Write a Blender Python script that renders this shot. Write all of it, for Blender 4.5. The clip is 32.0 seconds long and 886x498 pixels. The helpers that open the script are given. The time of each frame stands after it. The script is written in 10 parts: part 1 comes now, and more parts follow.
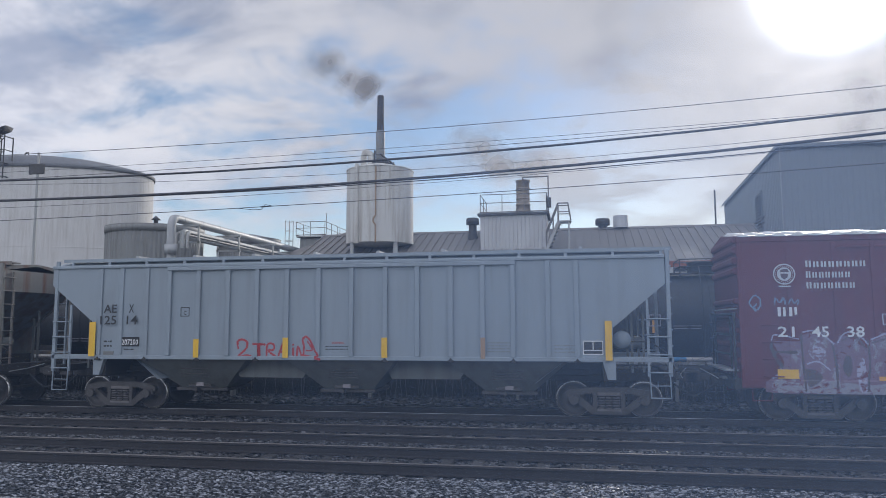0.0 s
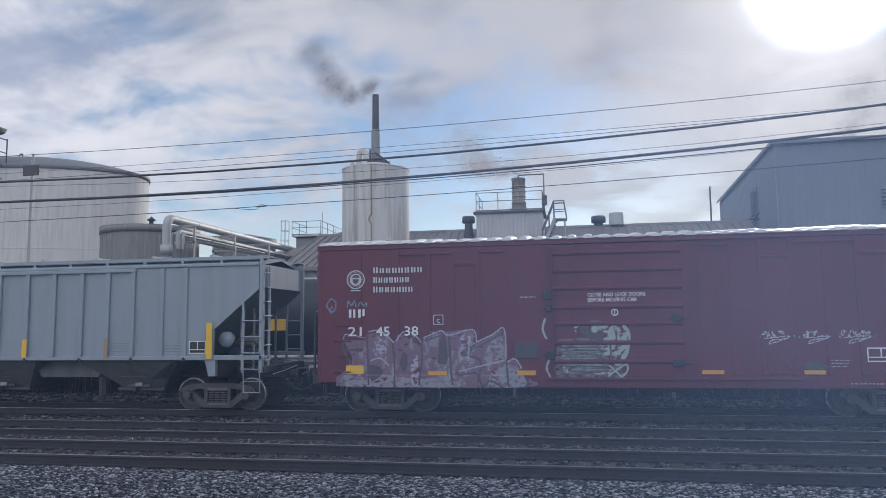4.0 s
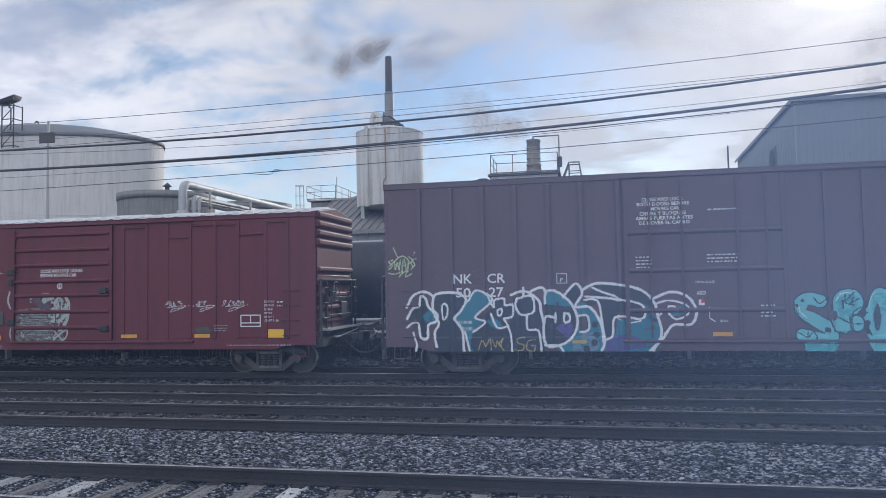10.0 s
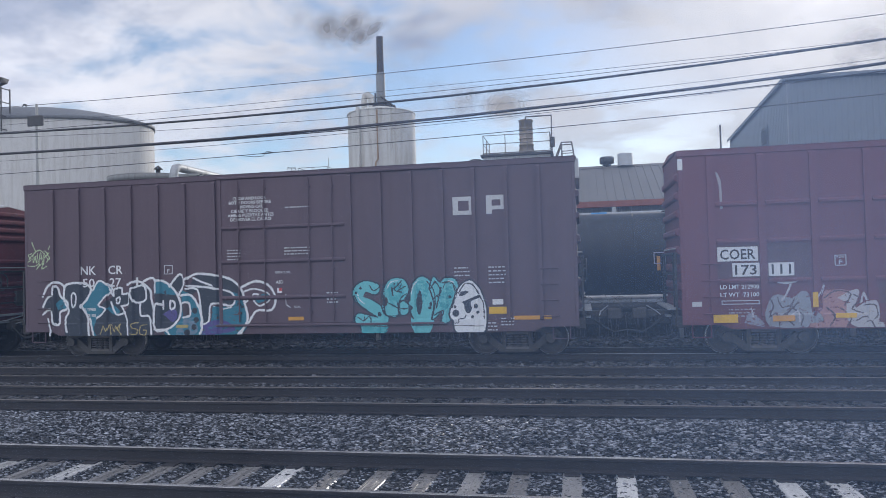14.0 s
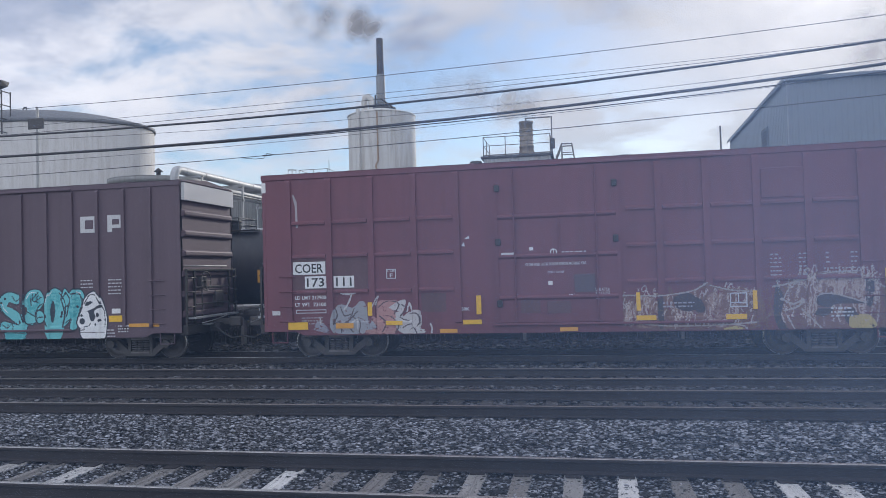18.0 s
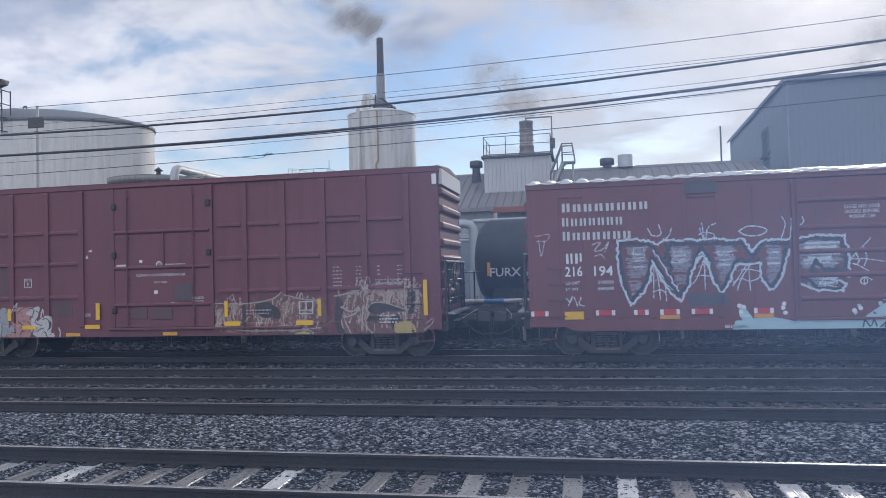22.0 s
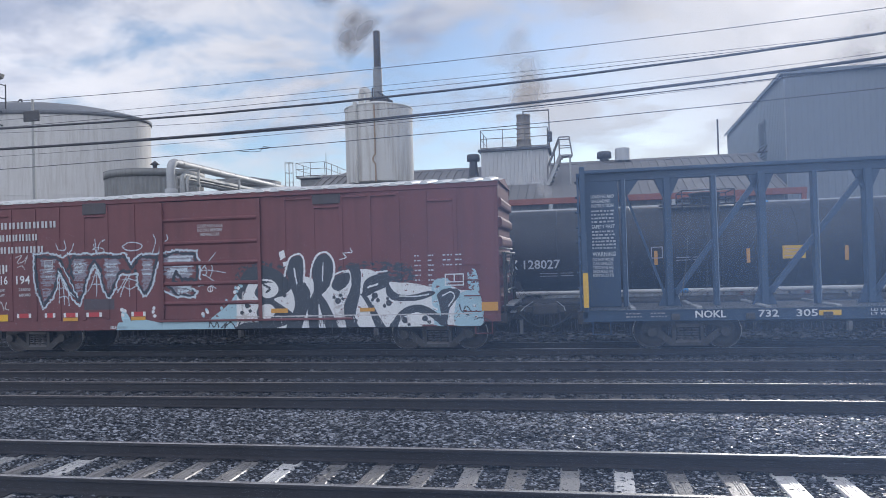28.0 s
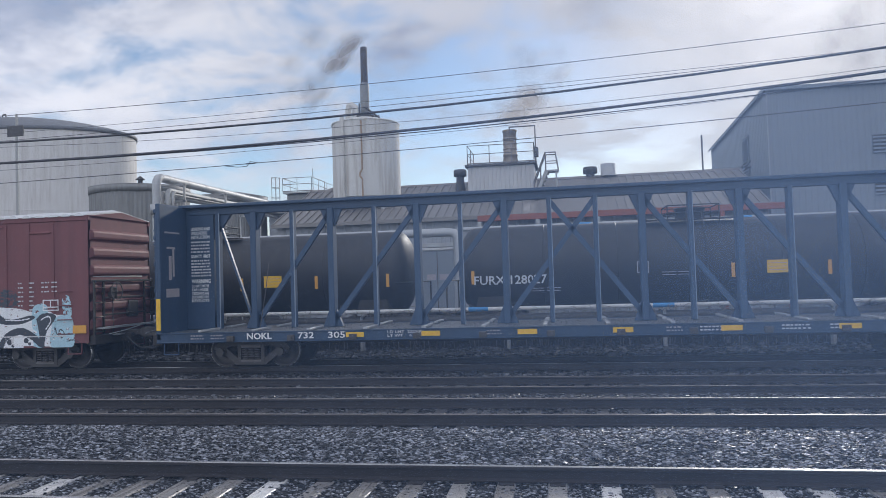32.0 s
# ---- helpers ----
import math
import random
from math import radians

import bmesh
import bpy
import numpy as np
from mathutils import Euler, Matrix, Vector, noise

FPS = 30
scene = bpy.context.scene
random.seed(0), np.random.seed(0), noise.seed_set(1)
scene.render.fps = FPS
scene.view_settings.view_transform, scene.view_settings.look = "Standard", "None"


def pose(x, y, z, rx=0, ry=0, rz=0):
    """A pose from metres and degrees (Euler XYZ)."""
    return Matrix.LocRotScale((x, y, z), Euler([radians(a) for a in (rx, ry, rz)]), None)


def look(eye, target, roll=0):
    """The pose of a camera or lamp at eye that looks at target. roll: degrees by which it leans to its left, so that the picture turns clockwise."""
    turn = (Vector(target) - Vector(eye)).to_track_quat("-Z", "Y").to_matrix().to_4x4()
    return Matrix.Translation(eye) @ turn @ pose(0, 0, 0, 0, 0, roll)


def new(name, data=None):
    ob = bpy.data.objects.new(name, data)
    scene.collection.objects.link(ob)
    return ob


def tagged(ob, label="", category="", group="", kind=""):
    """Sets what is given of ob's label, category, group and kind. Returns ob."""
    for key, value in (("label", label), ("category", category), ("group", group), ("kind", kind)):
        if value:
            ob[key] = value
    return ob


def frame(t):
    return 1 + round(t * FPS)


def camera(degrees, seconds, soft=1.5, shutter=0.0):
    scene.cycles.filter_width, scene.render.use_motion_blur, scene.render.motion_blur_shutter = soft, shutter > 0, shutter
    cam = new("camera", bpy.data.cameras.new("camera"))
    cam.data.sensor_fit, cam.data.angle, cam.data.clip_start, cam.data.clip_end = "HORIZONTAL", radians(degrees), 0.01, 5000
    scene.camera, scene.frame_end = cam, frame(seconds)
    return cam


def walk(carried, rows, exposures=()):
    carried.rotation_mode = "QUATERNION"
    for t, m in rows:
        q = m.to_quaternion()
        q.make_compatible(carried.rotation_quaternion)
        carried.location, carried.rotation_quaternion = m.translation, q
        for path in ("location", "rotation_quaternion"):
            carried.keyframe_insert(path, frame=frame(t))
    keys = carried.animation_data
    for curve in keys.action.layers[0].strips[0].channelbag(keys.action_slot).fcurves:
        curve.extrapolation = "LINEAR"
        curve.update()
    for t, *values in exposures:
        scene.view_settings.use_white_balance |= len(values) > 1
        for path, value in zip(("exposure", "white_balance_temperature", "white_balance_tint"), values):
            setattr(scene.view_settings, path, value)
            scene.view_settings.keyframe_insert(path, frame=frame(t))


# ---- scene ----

# The eye stands still beside the yard; the line of the rails is x, the rail tops lie at z = 0.
EYE = (0.0, 0.0, 2.24)


def aim(yaw, pitch, roll):
    """A pose at the eye: degrees to the left of +y, degrees upwards, degrees of lean."""
    a, b = radians(yaw), radians(pitch)
    ahead = Vector((-math.sin(a) * math.cos(b), math.cos(a) * math.cos(b), math.sin(b)))
    return look(EYE, Vector(EYE) + 20 * ahead, roll)


cam = camera(62.96, 32.0, soft=0.75)
walk(cam, [
    (0, aim(10.528, 5.990, -0.188)), (0.5, aim(10.448, 6.143, -0.350)), (1, aim(10.412, 6.083, -0.391)), (1.5, aim(10.386, 5.978, -0.429)),
    (2, aim(10.349, 5.926, -0.495)), (2.5, aim(10.281, 5.913, -0.543)), (3, aim(10.255, 5.898, -0.616)), (3.5, aim(10.230, 5.882, -0.641)),
    (5.5, aim(10.230, 5.687, -0.676)), (6, aim(10.262, 5.324, -0.849)), (6.5, aim(10.386, 4.631, -1.044)), (7, aim(10.588, 3.748, -1.173)),
    (7.5, aim(10.937, 3.037, -1.179)), (8, aim(11.242, 2.737, -1.052)), (8.5, aim(11.468, 2.879, -0.905)), (9, aim(11.537, 3.136, -0.875)),
    (9.5, aim(11.545, 3.163, -0.939)), (10, aim(11.456, 2.970, -1.101)), (10.5, aim(11.371, 2.621, -1.240)), (11, aim(11.277, 2.282, -1.325)),
    (11.5, aim(11.224, 1.998, -1.368)), (12, aim(11.139, 1.786, -1.433)), (12.5, aim(11.100, 1.675, -1.483)), (13, aim(11.059, 1.613, -1.504)),
    (13.5, aim(11.004, 1.562, -1.513)), (14, aim(10.946, 1.465, -1.555)), (14.5, aim(10.952, 1.406, -1.608)), (16.5, aim(11.077, 1.498, -1.535)),
    (17, aim(11.050, 1.556, -1.555)), (17.5, aim(11.027, 1.591, -1.582)), (18, aim(10.975, 1.604, -1.689)), (18.5, aim(10.974, 1.544, -1.829)),
    (19, aim(10.963, 1.399, -1.837)), (19.5, aim(10.953, 1.232, -1.878)), (20, aim(10.955, 1.115, -1.890)), (20.5, aim(10.940, 1.133, -1.815)),
    (21, aim(10.945, 1.260, -1.751)), (21.5, aim(10.965, 1.442, -1.638)), (22, aim(10.970, 1.578, -1.598)), (22.5, aim(10.965, 1.642, -1.575)),
    (23, aim(10.956, 1.615, -1.546)), (23.5, aim(10.949, 1.586, -1.543)), (24, aim(10.938, 1.549, -1.558)), (24.5, aim(10.907, 1.521, -1.532)),
    (25, aim(10.890, 1.516, -1.535)), (25.5, aim(10.945, 1.531, -1.517)), (27.5, aim(11.002, 1.100, -1.619)), (28, aim(10.759, 1.065, -1.651)),
    (28.5, aim(10.442, 1.210, -1.719)), (29, aim(10.061, 1.483, -1.696)), (29.5, aim(9.670, 1.979, -1.629)), (30, aim(9.416, 2.351, -1.656)),
    (30.5, aim(9.296, 2.574, -1.708)), (31, aim(9.311, 2.555, -1.839)), (31.5, aim(9.459, 2.359, -1.908)), (32, aim(9.698, 2.221, -1.792)),
], exposures=((0, 0.0, 6250, 12), (6.5, 0.02, 6250, 12), (9, 0.16, 6180, 12), (25, 0.18, 6180, 12), (29, 0.16, 6180, 12), (32, 0.12, 6180, 12)))

# ---- sky and sun ----
SUN = Vector((0.303, 1.0, 0.407)).normalized()


def make_world():
    world = bpy.data.worlds.new("sky")
    scene.world = world
    world.use_nodes = True
    nt = world.node_tree
    nt.nodes.clear()
    out = nt.nodes.new("ShaderNodeOutputWorld")
    sky = nt.nodes.new("ShaderNodeTexSky")
    sky.sky_type, sky.sun_disc = "NISHITA", False
    sky.sun_elevation, sky.sun_rotation = math.asin(SUN.z), math.atan2(SUN.x, SUN.y)
    sky.air_density, sky.dust_density, sky.ozone_density = 1.0, 0.3, 1.8
    blue = nt.nodes.new("ShaderNodeBackground")
    blue.inputs[1].default_value = 0.10
    nt.links.new(sky.outputs[0], blue.inputs[0])

    def math_node(op, a, b=None, clamp=False):
        n = nt.nodes.new("ShaderNodeMath")
        n.operation, n.use_clamp = op, clamp
        for i, v in enumerate((a, b)):
            if v is None:
                continue
            if isinstance(v, (int, float)):
                n.inputs[i].default_value = v
            else:
                nt.links.new(v, n.inputs[i])
        return n.outputs[0]

    def ramp(v, lo, hi):
        n = nt.nodes.new("ShaderNodeMapRange")
        n.interpolation_type = "SMOOTHSTEP"
        n.inputs[1].default_value, n.inputs[2].default_value = lo, hi
        nt.links.new(v, n.inputs[0])
        return n.outputs[0]

    co = nt.nodes.new("ShaderNodeTexCoord")
    sep = nt.nodes.new("ShaderNodeSeparateXYZ")
    nt.links.new(co.outputs["Generated"], sep.inputs[0])
    low = math_node("ADD", math_node("MAXIMUM", sep.outputs[2], 0.0), 0.26)
    flat = nt.nodes.new("ShaderNodeCombineXYZ")
    nt.links.new(math_node("DIVIDE", sep.outputs[0], low), flat.inputs[0])
    nt.links.new(math_node("DIVIDE", sep.outputs[1], low), flat.inputs[1])

    def clouds(scale, detail, offset, stretch, turn):
        m = nt.nodes.new("ShaderNodeMapping")
        m.inputs["Location"].default_value = offset
        m.inputs["Rotation"].default_value = (0, 0, radians(turn))
        m.inputs["Scale"].default_value = (scale * stretch, scale, scale)
        nt.links.new(flat.outputs[0], m.inputs[0])
        n = nt.nodes.new("ShaderNodeTexNoise")
        n.inputs["Scale"].default_value, n.inputs["Detail"].default_value = 1.0, detail
        n.inputs["Roughness"].default_value, n.inputs["Distortion"].default_value = 0.60, 0.38
        nt.links.new(m.outputs[0], n.inputs[0])
        return n.outputs[0]

    broad = clouds(1.05, 5, (3.1, 7.7, 0), 0.85, 18)
    fine = clouds(3.4, 12, (1.3, 0.4, 2), 0.9, 12)
    cover = ramp(math_node("ADD", math_node("MULTIPLY", broad, 0.58), math_node("MULTIPLY", fine, 0.50)), 0.44, 0.59)
    dot = nt.nodes.new("ShaderNodeVectorMath")
    dot.operation = "DOT_PRODUCT"
    dot.inputs[1].default_value = SUN
    nt.links.new(co.outputs["Generated"], dot.inputs[0])
    near = math_node("MAXIMUM", dot.outputs["Value"], 0.0)
    veil = math_node("ADD", math_node("MULTIPLY", math_node("POWER", near, 48.0), 0.24), math_node("MULTIPLY", math_node("POWER", near, 16.0), 0.10))
    thick = ramp(clouds(2.4, 11, (8.2, 2.5, 5), 0.9, 20), 0.40, 0.68)
    # thin cloud close to the sun shines, unevenly
    bright = math_node("MULTIPLY", math_node("POWER", near, 130.0), math_node("SUBTRACT", 0.85, math_node("MULTIPLY", thick, 0.45)))
    veil = math_node("ADD", veil, bright)
    shade = nt.nodes.new("ShaderNodeMix")
    shade.data_type = "RGBA"
    shade.inputs[6].default_value, shade.inputs[7].default_value = (0.64, 0.64, 0.665, 1), (0.30, 0.335, 0.42, 1)
    # haze evens the clouds towards the horizon, the sun warms those round it
    nt.links.new(math_node("MULTIPLY", thick, ramp(sep.outputs[2], 0.04, 0.30)), shade.inputs[0])
    glow = nt.nodes.new("ShaderNodeMix")
    glow.data_type = "RGBA"
    nt.links.new(math_node("MULTIPLY", math_node("POWER", near, 22.0), 0.85), glow.inputs[0])
    nt.links.new(shade.outputs[2], glow.inputs[6])
    glow.inputs[7].default_value = (0.70, 0.65, 0.58, 1)
    cloud = nt.nodes.new("ShaderNodeBackground")
    nt.links.new(glow.outputs[2], cloud.inputs[0])
    # clouds away from the sun are seen from their lit side
    facing = math_node("MULTIPLY", math_node("SUBTRACT", 1.0, dot.outputs["Value"]), 1.25)
    nt.links.new(math_node("ADD", math_node("ADD", veil, 0.77), facing), cloud.inputs[1])
    mix = nt.nodes.new("ShaderNodeMixShader")
    nt.links.new(math_node("MAXIMUM", math_node("MULTIPLY", cover, math_node("ADD", math_node("MULTIPLY", ramp(sep.outputs[2], 0.06, 0.24), 0.5), 0.5)), ramp(near, 0.94, 1.0)), mix.inputs[0])
    nt.links.new(blue.outputs[0], mix.inputs[1])
    nt.links.new(cloud.outputs[0], mix.inputs[2])
    nt.links.new(mix.outputs[0], out.inputs[0])


make_world()
sun = new("sun", bpy.data.lights.new("sun", "SUN"))
sun.data.energy, sun.data.angle, sun.data.color = 2.1, radians(5.0), (1.0, 0.94, 0.84)
sun.matrix_world = look(SUN * 60, (0, 0, 0))

# ---- materials ----
def node_material(name):
    m = bpy.data.materials.new(name)
    m.use_nodes = True
    return m, m.node_tree, m.node_tree.nodes["Principled BSDF"]


def noise_out(nt, scale, detail=5, stretch=(1, 1, 1), rough=0.6, loc=(0, 0, 0)):
    co = nt.nodes.new("ShaderNodeTexCoord")
    mp = nt.nodes.new("ShaderNodeMapping")
    mp.inputs["Scale"].default_value = stretch
    mp.inputs["Location"].default_value = loc
    n = nt.nodes.new("ShaderNodeTexNoise")
    n.inputs["Scale"].default_value, n.inputs["Detail"].default_value, n.inputs["Roughness"].default_value = scale, detail, rough
    nt.links.new(co.outputs["Object"], mp.inputs[0])
    nt.links.new(mp.outputs[0], n.inputs[0])
    return n.outputs[0]


def ranged(nt, v, lo, hi, a=0.0, b=1.0):
    n = nt.nodes.new("ShaderNodeMapRange")
    for i, x in enumerate((lo, hi, a, b)):
        n.inputs[i + 1].default_value = x
    nt.links.new(v, n.inputs[0])
    return n.outputs[0]


def mixed(nt, f, a, b):
    n = nt.nodes.new("ShaderNodeMix")
    n.data_type = "RGBA"
    for i, v in ((0, f), (6, a), (7, b)):
        if isinstance(v, tuple):
            n.inputs[i].default_value = (*v, 1)
        elif isinstance(v, (int, float)):
            n.inputs[i].default_value = v
        else:
            nt.links.new(v, n.inputs[i])
    return n.outputs[2]


def bumped(nt, bsdf, v, strength, distance):
    n = nt.nodes.new("ShaderNodeBump")
    n.inputs["Strength"].default_value, n.inputs["Distance"].default_value = strength, distance
    nt.links.new(v, n.inputs["Height"])
    nt.links.new(n.outputs[0], bsdf.inputs["Normal"])


def weathered(name, base, dirt, rough=0.55, metal=0.0, streak=0.5, spots=0.5, vary=0.0, bump=0.15, fine=40.0, odd=1.0):
    """Paint or metal with run-down streaks, blotches and a fine grain."""
    m, nt, b = node_material(name)
    s = ranged(nt, noise_out(nt, 1.0, 5, (3.2, 3.2, 0.22)), 0.46, 0.74, 0, streak)
    c = mixed(nt, s, base, dirt)
    p = ranged(nt, noise_out(nt, 0.9, 7, (1, 1, 1), 0.68, (4, 2, 9)), 0.52, 0.72, 0, spots)
    c = mixed(nt, p, c, tuple(0.6 * d + 0.4 * x for d, x in zip(dirt, base)))
    if vary:
        info = nt.nodes.new("ShaderNodeObjectInfo")
        c = mixed(nt, ranged(nt, info.outputs["Random"], 0, odd, 0, vary), c, dirt)
    nt.links.new(c, b.inputs["Base Color"])
    g = noise_out(nt, fine, 4)
    nt.links.new(ranged(nt, g, 0.3, 0.7, max(0.05, rough - 0.12), min(1, rough + 0.14)), b.inputs["Roughness"])
    b.inputs["Metallic"].default_value = metal
    if bump:
        bumped(nt, b, g, bump, 0.004)
    return m


def plain(name, base, rough=0.6, metal=0.0):
    """Small painted marks: a flat colour with a little wear."""
    m, nt, b = node_material(name)
    w = ranged(nt, noise_out(nt, 9.0, 6, (1, 1, 1), 0.7), 0.5, 0.8, 0, 0.35)
    nt.links.new(mixed(nt, w, base, tuple(x * 0.55 for x in base)), b.inputs["Base Color"])
    b.inputs["Roughness"].default_value, b.inputs["Metallic"].default_value = rough, metal
    return m


MAT = {
    "red": weathered("oxide_red_paint", (0.128, 0.024, 0.037), (0.066, 0.019, 0.027), 0.64, streak=0.55, spots=0.4),
    "red_d": weathered("faded_red_paint", (0.180, 0.064, 0.068), (0.088, 0.040, 0.046), 0.64, streak=0.5, spots=0.45),
    "brown": weathered("brown_paint", (0.116, 0.080, 0.100), (0.072, 0.048, 0.058), 0.64, streak=0.35, spots=0.35),
    "maroon": weathered("maroon_paint", (0.166, 0.060, 0.078), (0.086, 0.040, 0.050), 0.64, streak=0.45, spots=0.45),
    "hopper": weathered("pale_grey_paint", (0.268, 0.315, 0.362), (0.155, 0.155, 0.145), 0.5, streak=0.28, spots=0.22),
    "rust": weathered("rusted_cream_paint", (0.21, 0.205, 0.19), (0.15, 0.055, 0.03), 0.7, streak=0.9, spots=1.0),
    "blue": weathered("blue_paint", (0.030, 0.062, 0.118), (0.030, 0.046, 0.072), 0.5, streak=0.5, spots=0.5),
    "black": weathered("black_tank_paint", (0.022, 0.023, 0.027), (0.050, 0.047, 0.045), 0.56, streak=0.45, spots=0.4),
    "iron": weathered("dusty_cast_iron", (0.095, 0.088, 0.086), (0.045, 0.039, 0.037), 0.6, 0.2, vary=0.3),
    "spring": weathered("pale_spring_steel", (0.20, 0.185, 0.18), (0.10, 0.085, 0.08), 0.5, 0.3, vary=0.3),
    "under": weathered("grimy_underframe", (0.040, 0.036, 0.035), (0.022, 0.020, 0.019), 0.8, spots=0.6),
    "tread": weathered("bright_wheel_tread", (0.55, 0.54, 0.53), (0.30, 0.27, 0.25), 0.28, 1.0),
    "roof": weathered("galvanised_roof", (0.62, 0.63, 0.64), (0.36, 0.34, 0.32), 0.42, 0.35, streak=0.2, spots=0.5),
    "rail": weathered("rail_steel", (0.046, 0.042, 0.044), (0.028, 0.024, 0.025), 0.62, 0.3),
    "railtop": weathered("polished_railhead", (0.52, 0.51, 0.50), (0.30, 0.27, 0.25), 0.33, 1.0, streak=0.1, spots=0.3, bump=0.05),
    "railtop_old": weathered("dull_railhead", (0.26, 0.23, 0.21), (0.13, 0.10, 0.085), 0.4, 0.8, streak=0.2, spots=0.5),
    # near-white base paints in the sky glare on wet tie tops
    "tie": weathered("glare_white_timber", (0.70, 0.69, 0.68), (0.13, 0.118, 0.108), 0.32, streak=0.2, spots=0.5, vary=0.85, bump=0.6, fine=18, odd=0.5),
    "tie_old": weathered("oily_sunken_timber", (0.085, 0.080, 0.078), (0.030, 0.028, 0.028), 0.5, streak=0.2, spots=0.6, vary=0.7, bump=0.6, fine=18, odd=0.6),
    "flue": weathered("tan_stained_flue", (0.30, 0.255, 0.20), (0.15, 0.12, 0.095), 0.7, 0.2, streak=0.6),
    "white": plain("white_lettering", (0.74, 0.74, 0.74)),
    "offwhite": plain("faded_white_lettering", (0.55, 0.55, 0.56)),
    "dim": plain("worn_lettering", (0.36, 0.33, 0.34)),
    "dark": plain("black_lettering", (0.03, 0.032, 0.036)),
    "steel_ink": plain("slate_emblem_paint", (0.10, 0.07, 0.09)),
    "yellow": plain("yellow_reflector", (0.78, 0.47, 0.03), 0.45),
    "amber": plain("amber_reflector", (0.66, 0.33, 0.05), 0.45),
    "redref": plain("red_reflector", (0.50, 0.06, 0.07), 0.4),
    "galv": weathered("galvanised_pipe", (0.40, 0.41, 0.42), (0.26, 0.255, 0.25), 0.58, 0.35, streak=0.2, spots=0.4),
    "tank_white": weathered("chalky_white_tank", (0.61, 0.60, 0.59), (0.37, 0.34, 0.31), 0.75, streak=0.55, spots=0.35),
    "tank_roof": weathered("dark_tank_roof", (0.17, 0.18, 0.20), (0.10, 0.10, 0.11), 0.7),
    "silo": weathered("stained_white_silo", (0.592, 0.584, 0.560), (0.288, 0.240, 0.184), 0.75, streak=0.7, spots=0.5),
    "tin": weathered("grey_corrugated_tin", (0.235, 0.238, 0.235), (0.125, 0.120, 0.110), 0.6, 0.2, streak=0.6),
    "shed_roof": weathered("brown_grey_metal_roof", (0.215, 0.204, 0.194), (0.120, 0.108, 0.100), 0.5, 0.1, streak=0.3, spots=0.6),
    "shed_wall": weathered("pale_shed_wall", (0.315, 0.330, 0.352), (0.210, 0.210, 0.210), 0.7),
    "siding": weathered("blue_grey_siding", (0.211, 0.236, 0.267), (0.161, 0.180, 0.198), 0.6, streak=0.25, spots=0.2),
    "pale_wall": weathered("pale_ribbed_cladding", (0.50, 0.50, 0.50), (0.34, 0.32, 0.30), 0.7, streak=0.35),
    "grey_patch": weathered("grey_touch_up_paint", (0.085, 0.075, 0.08), (0.06, 0.05, 0.05), 0.7),
    "maroon_patch": weathered("dull_touch_up_maroon", (0.125, 0.070, 0.078), (0.080, 0.050, 0.056), 0.7),
    "dusk_plate": plain("dark_notice_plate", (0.10, 0.075, 0.088)),
    "handrail": weathered("dull_grey_handrail", (0.17, 0.16, 0.155), (0.10, 0.085, 0.075), 0.7),
    "stack": weathered("sooty_stack", (0.075, 0.066, 0.062), (0.035, 0.03, 0.03), 0.85, 0.0, streak=0.6),
    "steelwork": weathered("painted_steelwork", (0.40, 0.41, 0.41), (0.24, 0.20, 0.16), 0.6, 0.3),
    "beam": weathered("red_steel_beam", (0.26, 0.085, 0.060), (0.14, 0.06, 0.05), 0.65),
    "end_iron": weathered("worn_black_ironwork", (0.040, 0.038, 0.038), (0.075, 0.060, 0.052), 0.42, 0.4, streak=0.3, spots=0.4),
    "wire": weathered("cable_sheath", (0.048, 0.048, 0.054), (0.080, 0.080, 0.088), 0.6),
    "concrete": weathered("grey_concrete", (0.34, 0.33, 0.31), (0.20, 0.19, 0.18), 0.9, spots=0.7),
    "vent_dark": weathered("dark_vent_metal", (0.075, 0.075, 0.080), (0.12, 0.11, 0.10), 0.6, 0.3),
    "orange": weathered("rust_streak", (0.36, 0.25, 0.17), (0.34, 0.28, 0.22), 0.8),
}


def stone_material(name, dark, light):
    m, nt, b = node_material(name)
    geo = nt.nodes.new("ShaderNodeNewGeometry")
    c = mixed(nt, ranged(nt, geo.outputs["Random Per Island"], 0.50, 1.0, 0, 1), dark, light)
    c = mixed(nt, ranged(nt, noise_out(nt, 22.0, 5), 0.35, 0.7, 0, 0.6), c, tuple(0.55 * x for x in dark))
    nt.links.new(c, b.inputs["Base Color"])
    nt.links.new(ranged(nt, geo.outputs["Random Per Island"], 0, 1, 0.52, 0.26), b.inputs["Roughness"])
    bumped(nt, b, noise_out(nt, 60.0, 3), 0.3, 0.01)
    return m


def ground_material(name, a, b2, scale, rough=0.85):
    m, nt, b = node_material(name)
    c = mixed(nt, ranged(nt, noise_out(nt, scale, 8, (1, 1, 1), 0.7), 0.35, 0.68), a, b2)
    c = mixed(nt, ranged(nt, noise_out(nt, 0.35, 4), 0.42, 0.7, 0, 0.5), c, tuple(0.5 * x for x in a))
    nt.links.new(c, b.inputs["Base Color"])
    b.inputs["Roughness"].default_value = rough
    bumped(nt, b, noise_out(nt, scale * 1.6, 6, (1, 1, 1), 0.75), 0.9, 0.05)
    return m


